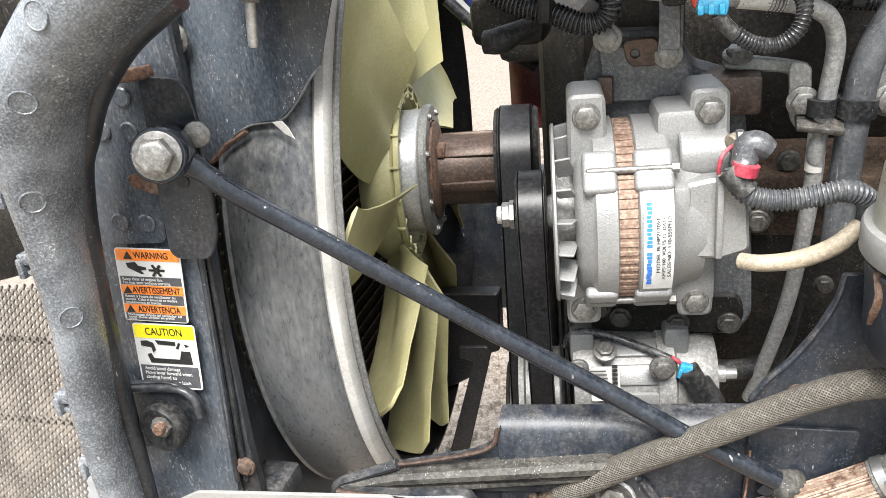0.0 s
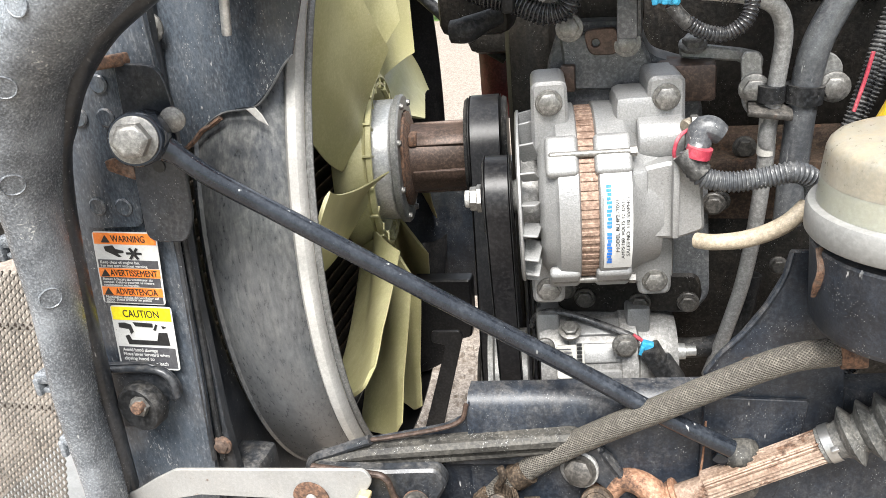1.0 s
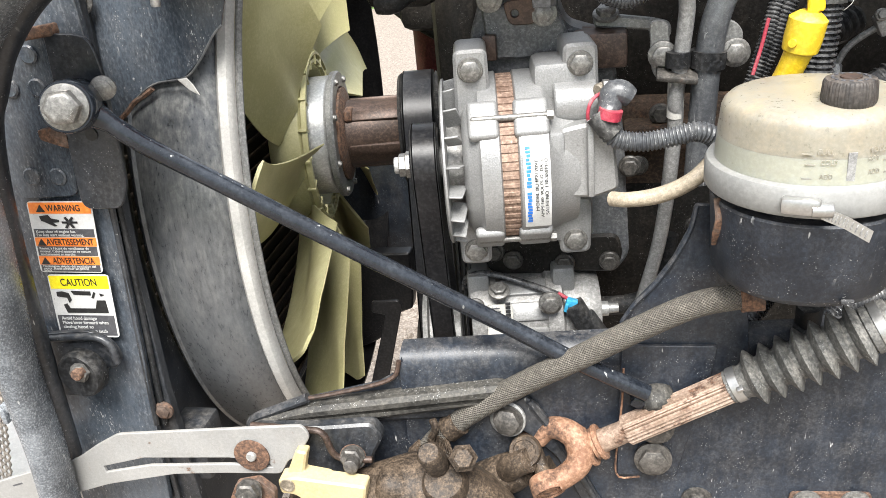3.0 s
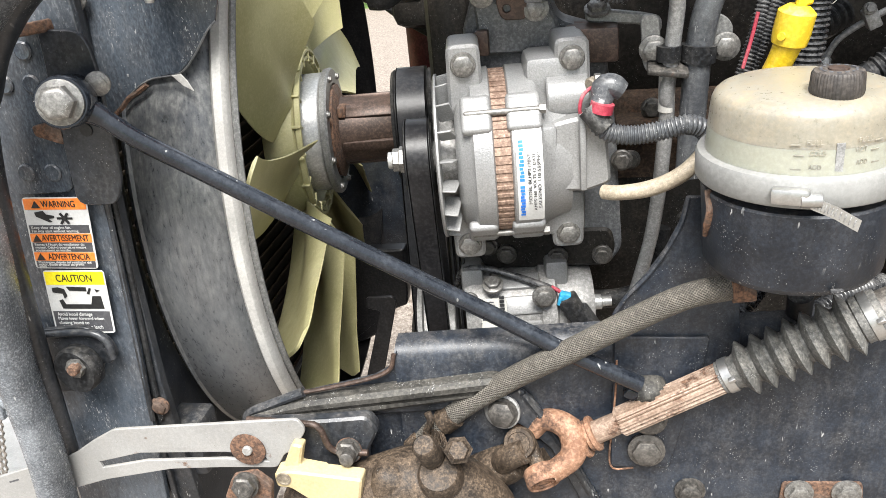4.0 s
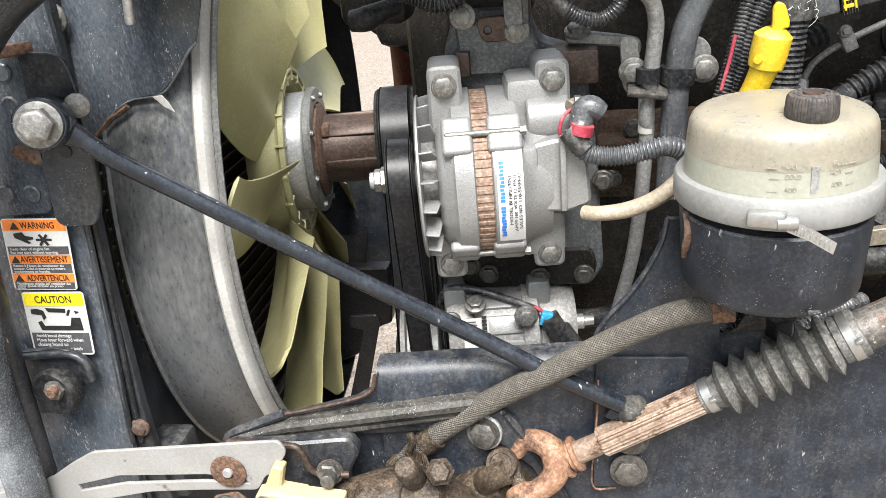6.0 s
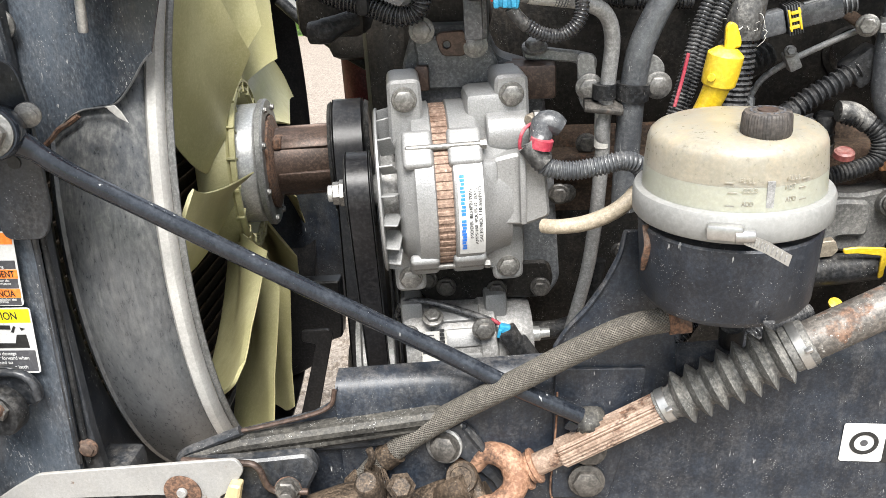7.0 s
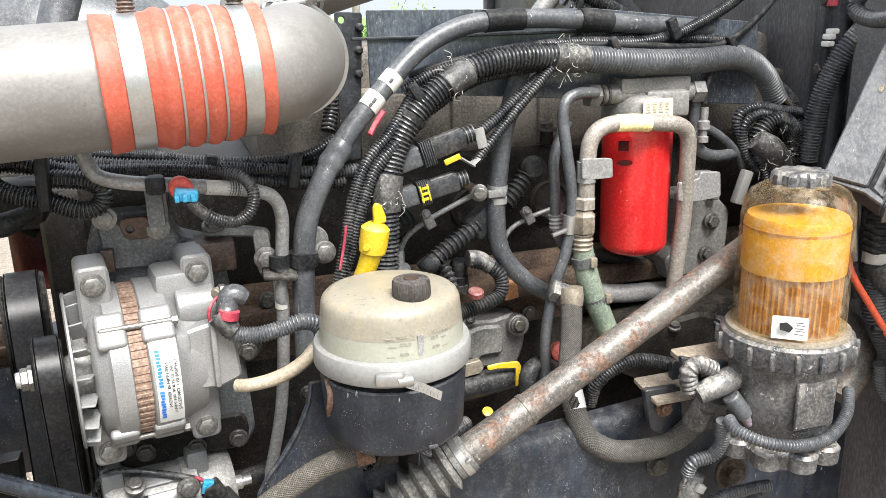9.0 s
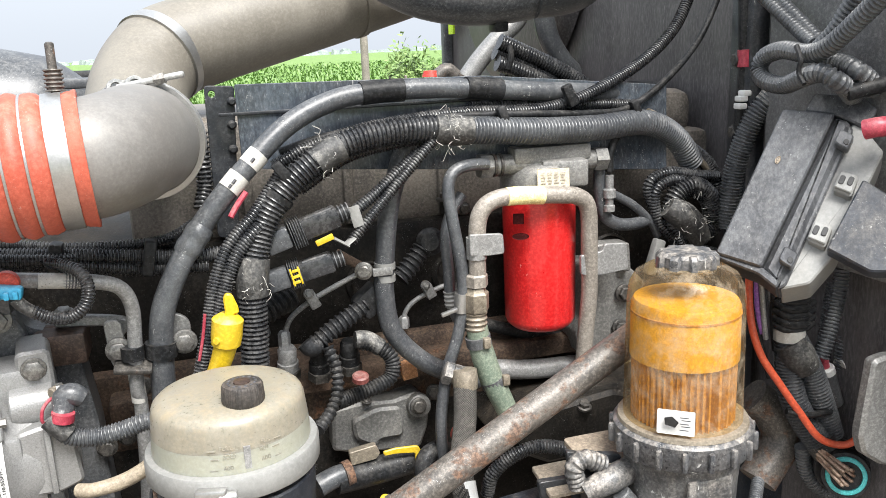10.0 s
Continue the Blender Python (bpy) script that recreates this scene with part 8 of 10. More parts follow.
part("clamp_bolt", rod((0.1366, 0.795, 1.6361), (0.2074, 0.785, 1.6476), 0.0036, 12), STEEL, elb)
part("clamp_nut", lathe((0.1757, 0.79, 1.6425), (0.0708, -0.01, 0.0115), [(0, 0.0065), (0.012, 0.0065)], 6), BOLT, elb)
hot = thing("turbo_duct", (0.152, 0.96, 1.6127), "tan dusty rubber duct leading up from the elbow", "duct")
HP = [(0.1416, 0.84, 1.5592), (0.145, 0.92, 1.5948), (0.1536, 0.98, 1.633), (0.1807, 1.02, 1.667), (0.226, 1.04, 1.6838), (0.3096, 1.07, 1.7067), (0.4419, 1.12, 1.7405), (0.5597, 1.16, 1.7729), (0.7087, 1.2, 1.8188)]
part("duct", sweep(HP, [0.055, 0.060, 0.0615, 0.062, 0.062, 0.061, 0.061, 0.061], 44, 0.01), DUCTTAN, hot)
part("band_clamp", sweep([(0.1747, 1.012, 1.6622), (0.1845, 1.0225, 1.6691)], 0.0635, 48, 0.004), BAND, hot)
part("band_bolt", rod((0.1394, 1, 1.7025), (0.1575, 1, 1.6949), 0.006, 14), BOLT, hot)
part("joint_ring", sweep([(0.453, 1.123, 1.7429), (0.4624, 1.126, 1.7454)], 0.0635, 44, 0.004), DUCTTAN, hot)
turbo = thing("intake_housing", (0.6237, 1, 1.7196), "dark grey cast intake housing above the engine", "intake")
part("shell", sweep([(0.454, 1, 1.7769), (0.5163, 1, 1.7524), (0.5819, 1, 1.7406), (0.6677, 1, 1.7435), (0.7391, 1, 1.7604), (0.8122, 1, 1.7951)], [0.03, 0.042, 0.048, 0.05, 0.05, 0.04], 32, 0.008), BRACKET, turbo)
part("rim", sweep([(0.6988, 0.99, 1.7484), (0.75, 0.985, 1.755), (0.8155, 0.98, 1.785)], [0.05, 0.052, 0.042], 30, 0.01), HOSE, turbo)
part("lug", box((0.6509, 1, 1.6968), (0.022, 0.03, 0.03), 0.004), RUBBER, turbo)

air = thing("air_box", (-0.0514, 1.35, 1.5956), "rounded dark grey plastic air box", "air box")
part("shell", sweep([(-0.25, 1.35, 1.5722), (-0.1533, 1.35, 1.5792), (-0.0541, 1.35, 1.5774), (0.0051, 1.35, 1.5717), (0.0628, 1.35, 1.5557)], [0.10, 0.115, 0.115, 0.10, 0.05], 36, 0.012, flat=1.0), HOSE, air)
part("rib", box((0.0435, 1.24, 1.6322), (0.05, 0.03, 0.016), 0.005), HOSE, air)
part("vent_block", box((0.0316, 1.5, 1.623), (0.08, 0.05, 0.05), 0.01), RUBBER, air)
solo("rising_hose", sweep([(-0.096, 0.85, 1.6079), (-0.0871, 0.86, 1.6378), (-0.0744, 0.87, 1.6738)], 0.020, 20, 0.006), HOSE, "dark grey hose rising behind the pipe", "hose")
loom([(0.2168, 0.9, 1.5744), (0.2174, 0.9, 1.5431), (0.2164, 0.9, 1.5078), (0.2093, 0.89, 1.4816)], 0.0105, "black corrugated loom beside the elbow", pitch=0.006)

# ---- flat black shield behind the hoses ----
shield = thing("heat_shield", (0.45, 0.88, 1.50), "black sheet-metal shield with a riveted flange", "shield")
part("sheet", slab(rounded([(0.2624, 1.6309), (0.5811, 1.6259), (0.8493, 1.6005), (0.8528, 1.4809), (0.4538, 1.5137), (0.2631, 1.5294)], 0.003), 0.004, facing(0.868)), PANEL, shield)
part("flange", slab(rounded([(0.2281, 1.6303), (0.264, 1.6284), (0.2523, 1.4389), (0.2259, 1.4417)], 0.005), 0.004, facing(0.898), [disc(*(0.2363, 1.6197), 0.0042)]), BLACK, shield)
for p in [(0.2592, 0.895, 1.6098), (0.257, 0.895, 1.5811), (0.2554, 0.895, 1.5512)]:
    part("rivet", lathe(p, (0, -1, 0), [(-0.002, 0.006), (0.002, 0.005), (0.004, 0.003)], 14), BLACK, shield)
part("crease", box((0.4215, 0.866, 1.5963), (0.36, 0.004, 0.004), 0.001), BLACK, shield)

# ---- red filter, its head and pipes ----
FX = (0.6496, 0.86)
ff = thing("fuel_filter", (FX[0], FX[1], 1.285), "glossy red spin-on fuel filter with dust spots", "filter")
zb, zt = 1.2772, 1.4655
part("can", lathe((FX[0], FX[1], zb), UP, [(0, 0.012), (0.0005, 0.030), (0.003, 0.040), (0.009, 0.0465), (0.016, 0.0492), (zt - zb, 0.0498)], 56), RED, ff)
part("print_mark", slab(rounded([(-0.007, -0.007), (0.007, -0.007), (0.007, 0.007), (-0.007, 0.007)], 0.001), 0.0004, plane_m((0.6002, 0.8125, 1.4441), (0.93, -0.36, 0), (-0.36, -0.93, 0))), surf("dark_red_ink", (0.035, 0.004, 0.004), (0.06, 0.006, 0.006), rough=0.6, spec=0.1), ff)
part("print_mark", slab([(0.011 * math.cos(k * 0.314), 0.0045 * math.sin(k * 0.314)) for k in range(20)], 0.0004, plane_m((0.6028, 0.8125, 1.4204), (0.93, -0.36, 0), (-0.36, -0.93, 0))), bpy.data.materials["dark_red_ink"], ff)
head = thing("filter_head", (FX[0], FX[1], zt), "grey painted filter head with a cross fuel rail", "filter head")
part("bell", lathe((FX[0], FX[1], zt), UP, [(0, 0.052), (0.006, 0.053), (0.034, 0.051), (0.042, 0.046), (0.048, 0.030)], 48), GREYCAST, head)
part("block", box((FX[0] + 0.022, FX[1] - 0.030, zt + 0.032), (0.062, 0.036, 0.036), 0.005, turn(0, 0, -12)), GREYCAST, head)
part("sticker", slab(rounded([(-0.021, -0.013), (0.021, -0.013), (0.021, 0.013), (-0.021, 0.013)], 0.001), 0.0006, plane_m((0.6458, 0.803, 1.4945), (1, -0.2, 0), (-0.2, -1, 0.1))), surf("cream_sticker", (0.46, 0.41, 0.31), (0.54, 0.48, 0.37), rough=0.6, dust=0.4, grit=0.5, speckcol=(0.2, 0.18, 0.15), mottle=0.1), head)
for k in range(5):
    for q in range(4):
        part("print_line", plates_bar(Vector((0.6449, 0.8015, 1.5016)) + Vector((0.0085 * (q - 1.5), -0.0017 * (q - 1.5), -0.0042 * k)), (1, -0.2, 0), (-0.2, -1, 0.1), 0.0045 + 0.002 * ((k + q) % 2), 0.0014), surf("faded_print", (0.2, 0.18, 0.15), rough=0.6) if k + q == 0 else bpy.data.materials["faded_print"], head)
RA, RB = Vector((0.5626, 0.842, 1.5123)), Vector((0.7356, 0.842, 1.5091))
part("rail", rod(RA, RB, 0.0135, 24), GREYCAST, head)
for f, w in ((0.02, 0.016), (0.97, 0.018)):
    part("nut", lathe(RA.lerp(RB, f), RB - RA, [(-w / 2, 0.0165), (w / 2, 0.0165)], 6), GREYCAST, head)
for f in (0.09, 0.14):
    part("band", ring(RA.lerp(RB, f), RB - RA, 0.0132, 0.004, 0.0022, 28), DKBOLT, head)
part("mid_lug", box(RA.lerp(RB, 0.55) + Vector((0, 0, 0.012)), (0.11, 0.03, 0.022), 0.004), GREYCAST, head)
part("bleed_screw", rod(RA.lerp(RB, 0.47) + Vector((0, 0, 0.01)), RA.lerp(RB, 0.47) + Vector((0, 0, 0.032)), 0.004, 12), BOLT, head)

loop = thing("fuel_pipe", (0.6916, 0.8, 1.2243), "tan-grey rigid fuel pipe looping round the red filter", "pipe")
part("pipe", sweep([(0.5357, 0.795, 1.3785), (0.5363, 0.795, 1.4244), (0.5407, 0.795, 1.4579), (0.5586, 0.795, 1.4749), (0.5938, 0.795, 1.4786), (0.6527, 0.795, 1.4736), (0.6772, 0.797, 1.4689), (0.6935, 0.8, 1.4507), (0.698, 0.805, 1.3896), (0.7006, 0.81, 1.3305), (0.6976, 0.815, 1.2702), (0.6946, 0.82, 1.1991)], 0.0112, 20, 0.005), TANPIPE, loop)
part("foil_band", sweep([(0.5773, 0.795, 1.4785), (0.6021, 0.795, 1.4779), (0.6272, 0.795, 1.4758)], 0.0119, 20, 0.005), surf("yellowed_band", (0.62, 0.50, 0.22), rough=0.35, dust=0.2), loop, "yellowed paper code band")
part("tab", slab(rounded([(0.5226, 1.4373), (0.5668, 1.4344), (0.5684, 1.4084), (0.5463, 1.4078), (0.5222, 1.4104)], 0.004), 0.006, facing(0.782)), GREYPIPE, loop)
part("tab", slab(rounded([(0.6834, 1.3882), (0.7148, 1.3904), (0.719, 1.4005), (0.751, 1.3979), (0.7543, 1.3614), (0.7157, 1.3577), (0.684, 1.3614)], 0.004), 0.006, facing(0.80)), GREYPIPE, loop)
part("sleeve_nut", sweep([(0.5355, 0.795, 1.4306), (0.5352, 0.795, 1.4032)], 0.0132, 18, 0.004), GREYPIPE, loop)
part("hex_nut", lathe((0.5339, 0.795, 1.367), (0, 0, 1), [(0, 0.0155), (0.014, 0.0155), (0.016, 0.013)], 6), TANPIPE, loop)
part("brass_nut", lathe((0.5327, 0.795, 1.3334), (0, 0, 1), [(0, 0.016), (0.003, 0.0175), (0.024, 0.0175), (0.027, 0.014), (0.032, 0.013)], 6), BRASS, loop)
part("ferrule", sweep([(0.5319, 0.795, 1.3319), (0.5316, 0.795, 1.3081)], 0.0148, 18, corr=(0.007, 0.0018)), BRASS, loop)
part("green_hose", sweep([(0.5325, 0.795, 1.312), (0.5371, 0.795, 1.2831), (0.5479, 0.79, 1.2423), (0.5633, 0.785, 1.2042), (0.578, 0.78, 1.1655)], [0.014, 0.016, 0.016, 0.0145, 0.0145], 18, 0.005), GREENHOSE, loop, "faded green hose")
for a, b in [((0.5331, 0.795, 1.2999), (0.5355, 0.795, 1.2866)), ((0.5488, 0.79, 1.2405), (0.5538, 0.79, 1.2289))]:
    part("hose_clamp", sweep([a, b], 0.0168, 20, 0.003), BRACKET, loop)
for p in [(0.5395, 0.778, 1.2947), (0.5643, 0.778, 1.2399)]:
    part("clamp_screw", box(p, (0.010, 0.010, 0.014), 0.002), BRASS, loop)
pump = thing("fuel_pump", (0.7702, 0.85, 1.2309), "grey dusty cast fuel pump housing with bolts", "pump")
part("body", slab(rounded([(0.7248, 1.3528), (0.7824, 1.3505), (0.8079, 1.3257), (0.8055, 1.2637), (0.757, 1.2345), (0.7088, 1.2237), (0.6985, 1.2608), (0.7229, 1.275)], 0.008), 0.09, facing(0.845), bev=0.005), GREYCAST, pump)
part("arm", slab(rounded([(0.7222, 1.3917), (0.7729, 1.3897), (0.7764, 1.3486), (0.763, 1.3485), (0.7585, 1.3693), (0.7265, 1.3687)], 0.004), 0.03, facing(0.83), bev=0.002), GREYCAST, pump)
part("bolt", bolt((0.7707, 0.84, 1.314), (0, -1, 0.1), 0.010, 0.009, 1.3), DKBOLT, pump)
part("bolt", bolt((0.7647, 0.84, 1.2636), (0, -1, 0.1), 0.009, 0.009, 1.3), DKBOLT, pump)
part("lower_body", box((0.7589, 0.86, 1.1551), (0.15, 0.10, 0.08), 0.015), CAST, pump)
part("cover", slab(rounded([(0.5638, 1.1321), (0.6176, 1.1733), (0.7344, 1.187), (0.8139, 1.1613), (0.8242, 1.0971), (0.6351, 1.0928)], 0.006), 0.12, facing(0.80), bev=0.006), CAST, pump)
for p in [(0.6884, 0.8, 1.171), (0.7671, 0.8, 1.168)]:
    part("bolt", bolt(p, (0, -0.3, 1), 0.008, 0.008, 1.3), DKBOLT, pump)
pipe("cross_tube", [(0.5858, 0.88, 1.2129), (0.6516, 0.88, 1.2025), (0.7398, 0.88, 1.1979), (0.8113, 0.88, 1.1915)], 0.0145, GREYPIPE, "dark grey cross tube under the red filter")
pipe("cross_hose", [(0.568, 0.9, 1.2803), (0.6236, 0.9, 1.2591), (0.6813, 0.9, 1.2418), (0.7408, 0.9, 1.2332)], 0.009, RUBBER, "black hose under the red filter", "hose")
pipe("return_tube", [(0.736, 0.85, 1.5042), (0.7373, 0.85, 1.4594), (0.7428, 0.85, 1.43), (0.7641, 0.85, 1.4138), (0.7964, 0.855, 1.4097), (0.8227, 0.865, 1.4115)], 0.0088, HOSE, "grey rubber return tube beside the filter head", "hose")
stack = thing("quick_coupler", (0.7458, 0.84, 1.4355), "small stacked fittings on the filter head", "fitting")
part("stem", lathe((0.7458, 0.84, 1.4355), (0, 0, 1), [(0, 0.008), (0.008, 0.008), (0.009, 0.006), (0.018, 0.006), (0.019, 0.009), (0.030, 0.009), (0.032, 0.006), (0.05, 0.006)], 16), GREYPIPE, stack)
pipe("thin_line", [(0.7459, 0.84, 1.4909), (0.7469, 0.84, 1.5165), (0.7614, 0.845, 1.5389), (0.7874, 0.85, 1.5545), (0.8176, 0.86, 1.5587)], 0.0055, RUBBER, "thin black line arching to the brass tube", "hose")
pipe("brass_tube", [(0.8146, 0.86, 1.5629), (0.8458, 0.865, 1.5486), (0.8861, 0.87, 1.5124), (0.9371, 0.875, 1.4635)], [0.008, 0.006, 0.005, 0.005], BRASS, "slim brass-coloured tube behind the filter")
pipe("thin_hose", [(0.7596, 0.86, 1.4561), (0.7938, 0.86, 1.4363), (0.8244, 0.86, 1.4079), (0.8389, 0.865, 1.3864)], 0.0062, HOSE, "thin grey hose beside the filter", "hose")

# braided hose down from the block to the separator
br = thing("braided_hose", (0.5137, 0.7, 1.062), "dark braided fuel hose with a printed white tag", "hose")
part("hose", sweep([(0.5089, 0.78, 1.2485), (0.5021, 0.765, 1.1983), (0.4872, 0.74, 1.1533), (0.4839, 0.715, 1.1161), (0.4946, 0.7, 1.0812), (0.5275, 0.69, 1.0585), (0.5712, 0.68, 1.0557), (0.6089, 0.67, 1.0679), (0.6278, 0.655, 1.0972), (0.6344, 0.64, 1.1297)], 0.0148, 24, 0.005), BRAIDK, br)
part("tag", sweep([(0.4851, 0.7275, 1.1346), (0.4845, 0.7145, 1.1147)], 0.0154, 22, 0.004), WHITE, br, "white printed tag")
for k, p in enumerate([(0.4736, 0.7035, 1.1372), (0.4781, 0.7035, 1.1302), (0.4811, 0.7035, 1.1235)]):
    part("tag_print", box(p, (0.014, 0.002, 0.002), 0.0003, turn(0, -60, 0), 1), INK, br)
part("upper_ferrule", sweep([(0.5098, 0.782, 1.262), (0.5087, 0.778, 1.2372)], [0.0155, 0.017, 0.0155], 20, 0.003), BRASS, br)
part("elbow_nut", lathe((0.5101, 0.79, 1.2492), (-0.8, 0.2, 0.3), [(0, 0.013), (0.014, 0.013), (0.016, 0.0165), (0.026, 0.0165), (0.028, 0.012)], 6), BOWL, br)
part("lower_ferrule", sweep([(0.6278, 0.655, 1.0972), (0.6372, 0.637, 1.14)], [0.016, 0.0165, 0.015], 20, 0.004), BOWL, br)
part("lower_nut", lathe((0.6344, 0.64, 1.1297), (0.0101, -0.01, 0.034), [(0, 0.017), (0.018, 0.017), (0.02, 0.014), (0.034, 0.014)], 6), BOWL, br)
loom([(0.5222, 0.745, 1.1013), (0.5294, 0.74, 1.1318), (0.5554, 0.735, 1.1537), (0.5917, 0.73, 1.1629), (0.641, 0.725, 1.1494), (0.6817, 0.72, 1.1425)], 0.0095, "grey dusty corrugated loom over the rail")
solo("red_port_cap", lathe((0.5181, 0.84, 1.1433), (0, -1, 0.2), [(0, 0.014), (0.01, 0.013), (0.012, 0.010)], 22), surf("dull_red_paint", (0.25, 0.04, 0.03), rough=0.6, dust=0.4), "dull red plug on the block", "plug")
pipe("block_hose", [(0.4527, 0.8, 1.1067), (0.4539, 0.8, 1.1322), (0.4726, 0.81, 1.1413), (0.5055, 0.83, 1.1224)], 0.012, RUBBER, "black hose stub at the block", "hose")

# ---- fuel separator ----
FP = (0.704, 0.589)
sep_ = thing("fuel_separator", (FP[0], FP[1], 1.02), "fuel separator with dusty clear cover and amber filter element", "fuel separator")
CW, ZB = 0.0655, 1.2578
ZS = 1.3948


def fp_turn(z, prof, seg=64, flute=0, fd=0.0):
    return lathe((FP[0], FP[1], z), UP, prof, seg, flute, fd)


cover_ = part("cover", fp_turn(ZB - 0.012, [(0, CW), (ZS - ZB + 0.004, CW * 0.965), (ZS - ZB + 0.022, CW * 0.93), (ZS - ZB + 0.034, CW * 0.83), (ZS - ZB + 0.041, CW * 0.66), (ZS - ZB + 0.044, CW * 0.42)]), AMBER, sep_, "dusty clear amber-tinted cover")
cover_.visible_shadow = False
AMB = surf("amber_element_sleeve", (0.44, 0.245, 0.016), (0.5, 0.29, 0.025), rough=0.35, bump=0.02)
AMBP = surf("amber_pleat", (0.30, 0.14, 0.018), (0.40, 0.20, 0.03), rough=0.55, bump=0.05)
zm = ZB + (ZS - ZB) * 0.48
part("element_band", fp_turn(zm, [(0, 0.058), (0, 0.0592), (ZS - zm - 0.012, 0.0585), (ZS - zm - 0.006, 0.0555), (ZS - zm - 0.004, 0.02)]), AMB, sep_, "smooth golden element band")
part("element_pleats", fp_turn(ZB - 0.01, [(0, 0.055), (zm - ZB + 0.01, 0.055)], 208, 52, 0.0020), AMBP, sep_, "pleated amber filter paper")
part("element_ring", fp_turn(ZS - 0.022, [(0, 0.054), (0.002, 0.0594), (0.004, 0.0594), (0.006, 0.054)]), AMBP, sep_)
part("sticker", slab(rounded([(-0.0195, -0.0135), (0.0195, -0.0135), (0.0195, 0.0135), (-0.0195, 0.0135)], 0.002), 0.0006, plane_m((0.6624, 0.5372, 1.2701), (0.79, -0.62, 0), (-0.62, -0.79, 0.05))), WHITE, sep_, "worn white sticker")
part("sticker_mark", slab(rounded([(-0.007, -0.004), (0.003, -0.006), (0.007, 0.0), (0.0, 0.006), (-0.008, 0.004)], 0.001), 0.0005, plane_m(Vector((0.6572, 0.5365, 1.272)), (0.79, -0.62, 0), (-0.62, -0.79, 0.05))), INK, sep_)
for k in range(5):
    part("print_line", plates_bar(Vector((0.6646, 0.5252, 1.28)) + Vector((0.002 * (k % 2), 0, -0.0035 * k)), (0.79, -0.62, 0), (-0.62, -0.79, 0.05), 0.009, 0.0009), GREYINK, sep_)
knob = part("knob", fp_turn(ZS + 0.026, [(0, 0.026), (0.003, 0.032), (0.016, 0.031), (0.020, 0.027), (0.021, 0.012)], 72, 9, 0.0022), COLLAR, sep_, "dusty black knurled vent knob")
ring_ = part("collar", fp_turn(ZB - 0.042, [(0, 0.066), (0, 0.074), (0.004, 0.077), (0.028, 0.077), (0.031, 0.074), (0.033, 0.068)]), COLLAR, sep_, "black ribbed locking collar")
for k in range(18):
    w = 2 * math.pi * k / 18
    part("collar_rib", box((FP[0] + 0.0775 * math.cos(w), FP[1] + 0.0775 * math.sin(w), ZB - 0.028), (0.010, 0.007, 0.023), 0.003, turn(0, 0, math.degrees(w))), COLLAR, ring_)
part("sill_ring", fp_turn(ZB - 0.012, [(0, 0.064), (0.002, 0.0725), (0.006, 0.0715), (0.007, 0.0675), (0.007, 0.064)]), BRASS, sep_)
bowl = part("bowl", fp_turn(ZB - 0.150, [(0, 0.030), (0.004, 0.052), (0.016, 0.058), (0.020, 0.061), (0.07, 0.063), (0.110, 0.066)]), BOWL, sep_, "dusty black filter bowl")
part("bowl_panel", box((FP[0] - 0.004, FP[1] - 0.0625, ZB - 0.085), (0.055, 0.006, 0.060), 0.003), BOWL, bowl)
for k in range(9):
    w = 2 * math.pi * (k + 0.5) / 9
    part("foot_lobe", lathe((FP[0] + 0.058 * math.cos(w), FP[1] + 0.058 * math.sin(w), ZB - 0.172), UP, [(0, 0.0155), (0.002, 0.0175), (0.020, 0.0185), (0.024, 0.0145)], 20), BOWL, bowl)
part("base", fp_turn(ZB - 0.176, [(0, 0.03), (0.002, 0.058), (0.022, 0.064), (0.028, 0.058)]), BOWL, sep_)
part("drain_cock", fp_turn(ZB - 0.205, [(0, 0.006), (0.002, 0.012), (0.014, 0.013), (0.016, 0.018), (0.03, 0.02)], 24), DKBOLT, sep_)
bkt = thing("separator_bracket", (0.6012, 0.62, 1.1772), "dusty steel bracket holding the fuel separator", "bracket")
DUSTY = surf("dust_caked_steel", (0.2, 0.165, 0.125), (0.3, 0.255, 0.2), rough=0.75, dust=0.6, dust_light_col=(0.4, 0.33, 0.25), bump=0.12, grit=0.5)
part("shelf", slab(rounded([(-0.045, -0.035), (0.04, -0.035), (0.04, 0.03), (-0.045, 0.03)], 0.006), 0.007, plane_m((0.6391, 0.64, 1.1993), (1, 0, 0), (0, -0.1, 1))), DUSTY, bkt, "dust-caked top flange")
part("cheek", slab(rounded([(0.5684, 1.2214), (0.5814, 1.2164), (0.6371, 1.2044), (0.6425, 1.142), (0.6186, 1.1495), (0.5995, 1.1652), (0.5779, 1.1751)], 0.005), 0.008, facing(0.606)), BLACK, bkt)
part("ledge", slab(rounded([(-0.03, -0.03), (0.034, -0.03), (0.034, 0.03), (-0.03, 0.03)], 0.004), 0.006, plane_m((0.6037, 0.69, 1.1388), (1, 0, 0), (0, -0.15, 1))), DUSTY, bkt)
part("arm", slab(rounded([(0.5641, 1.146), (0.6179, 1.1431), (0.6248, 1.0913), (0.6158, 1.0676), (0.5765, 1.0862)], 0.006), 0.010, facing(0.675)), BLACK, bkt)
part("back_web", slab(rounded([(0.6206, 1.168), (0.7207, 1.1517), (0.7301, 1.0455), (0.627, 1.0654)], 0.006), 0.010, facing(0.70)), BLACK, bkt)
part("bolt", bolt((0.5934, 0.672, 1.1177), (0, -1, 0), 0.009, 0.008, 1.4), RUSTY, bkt)
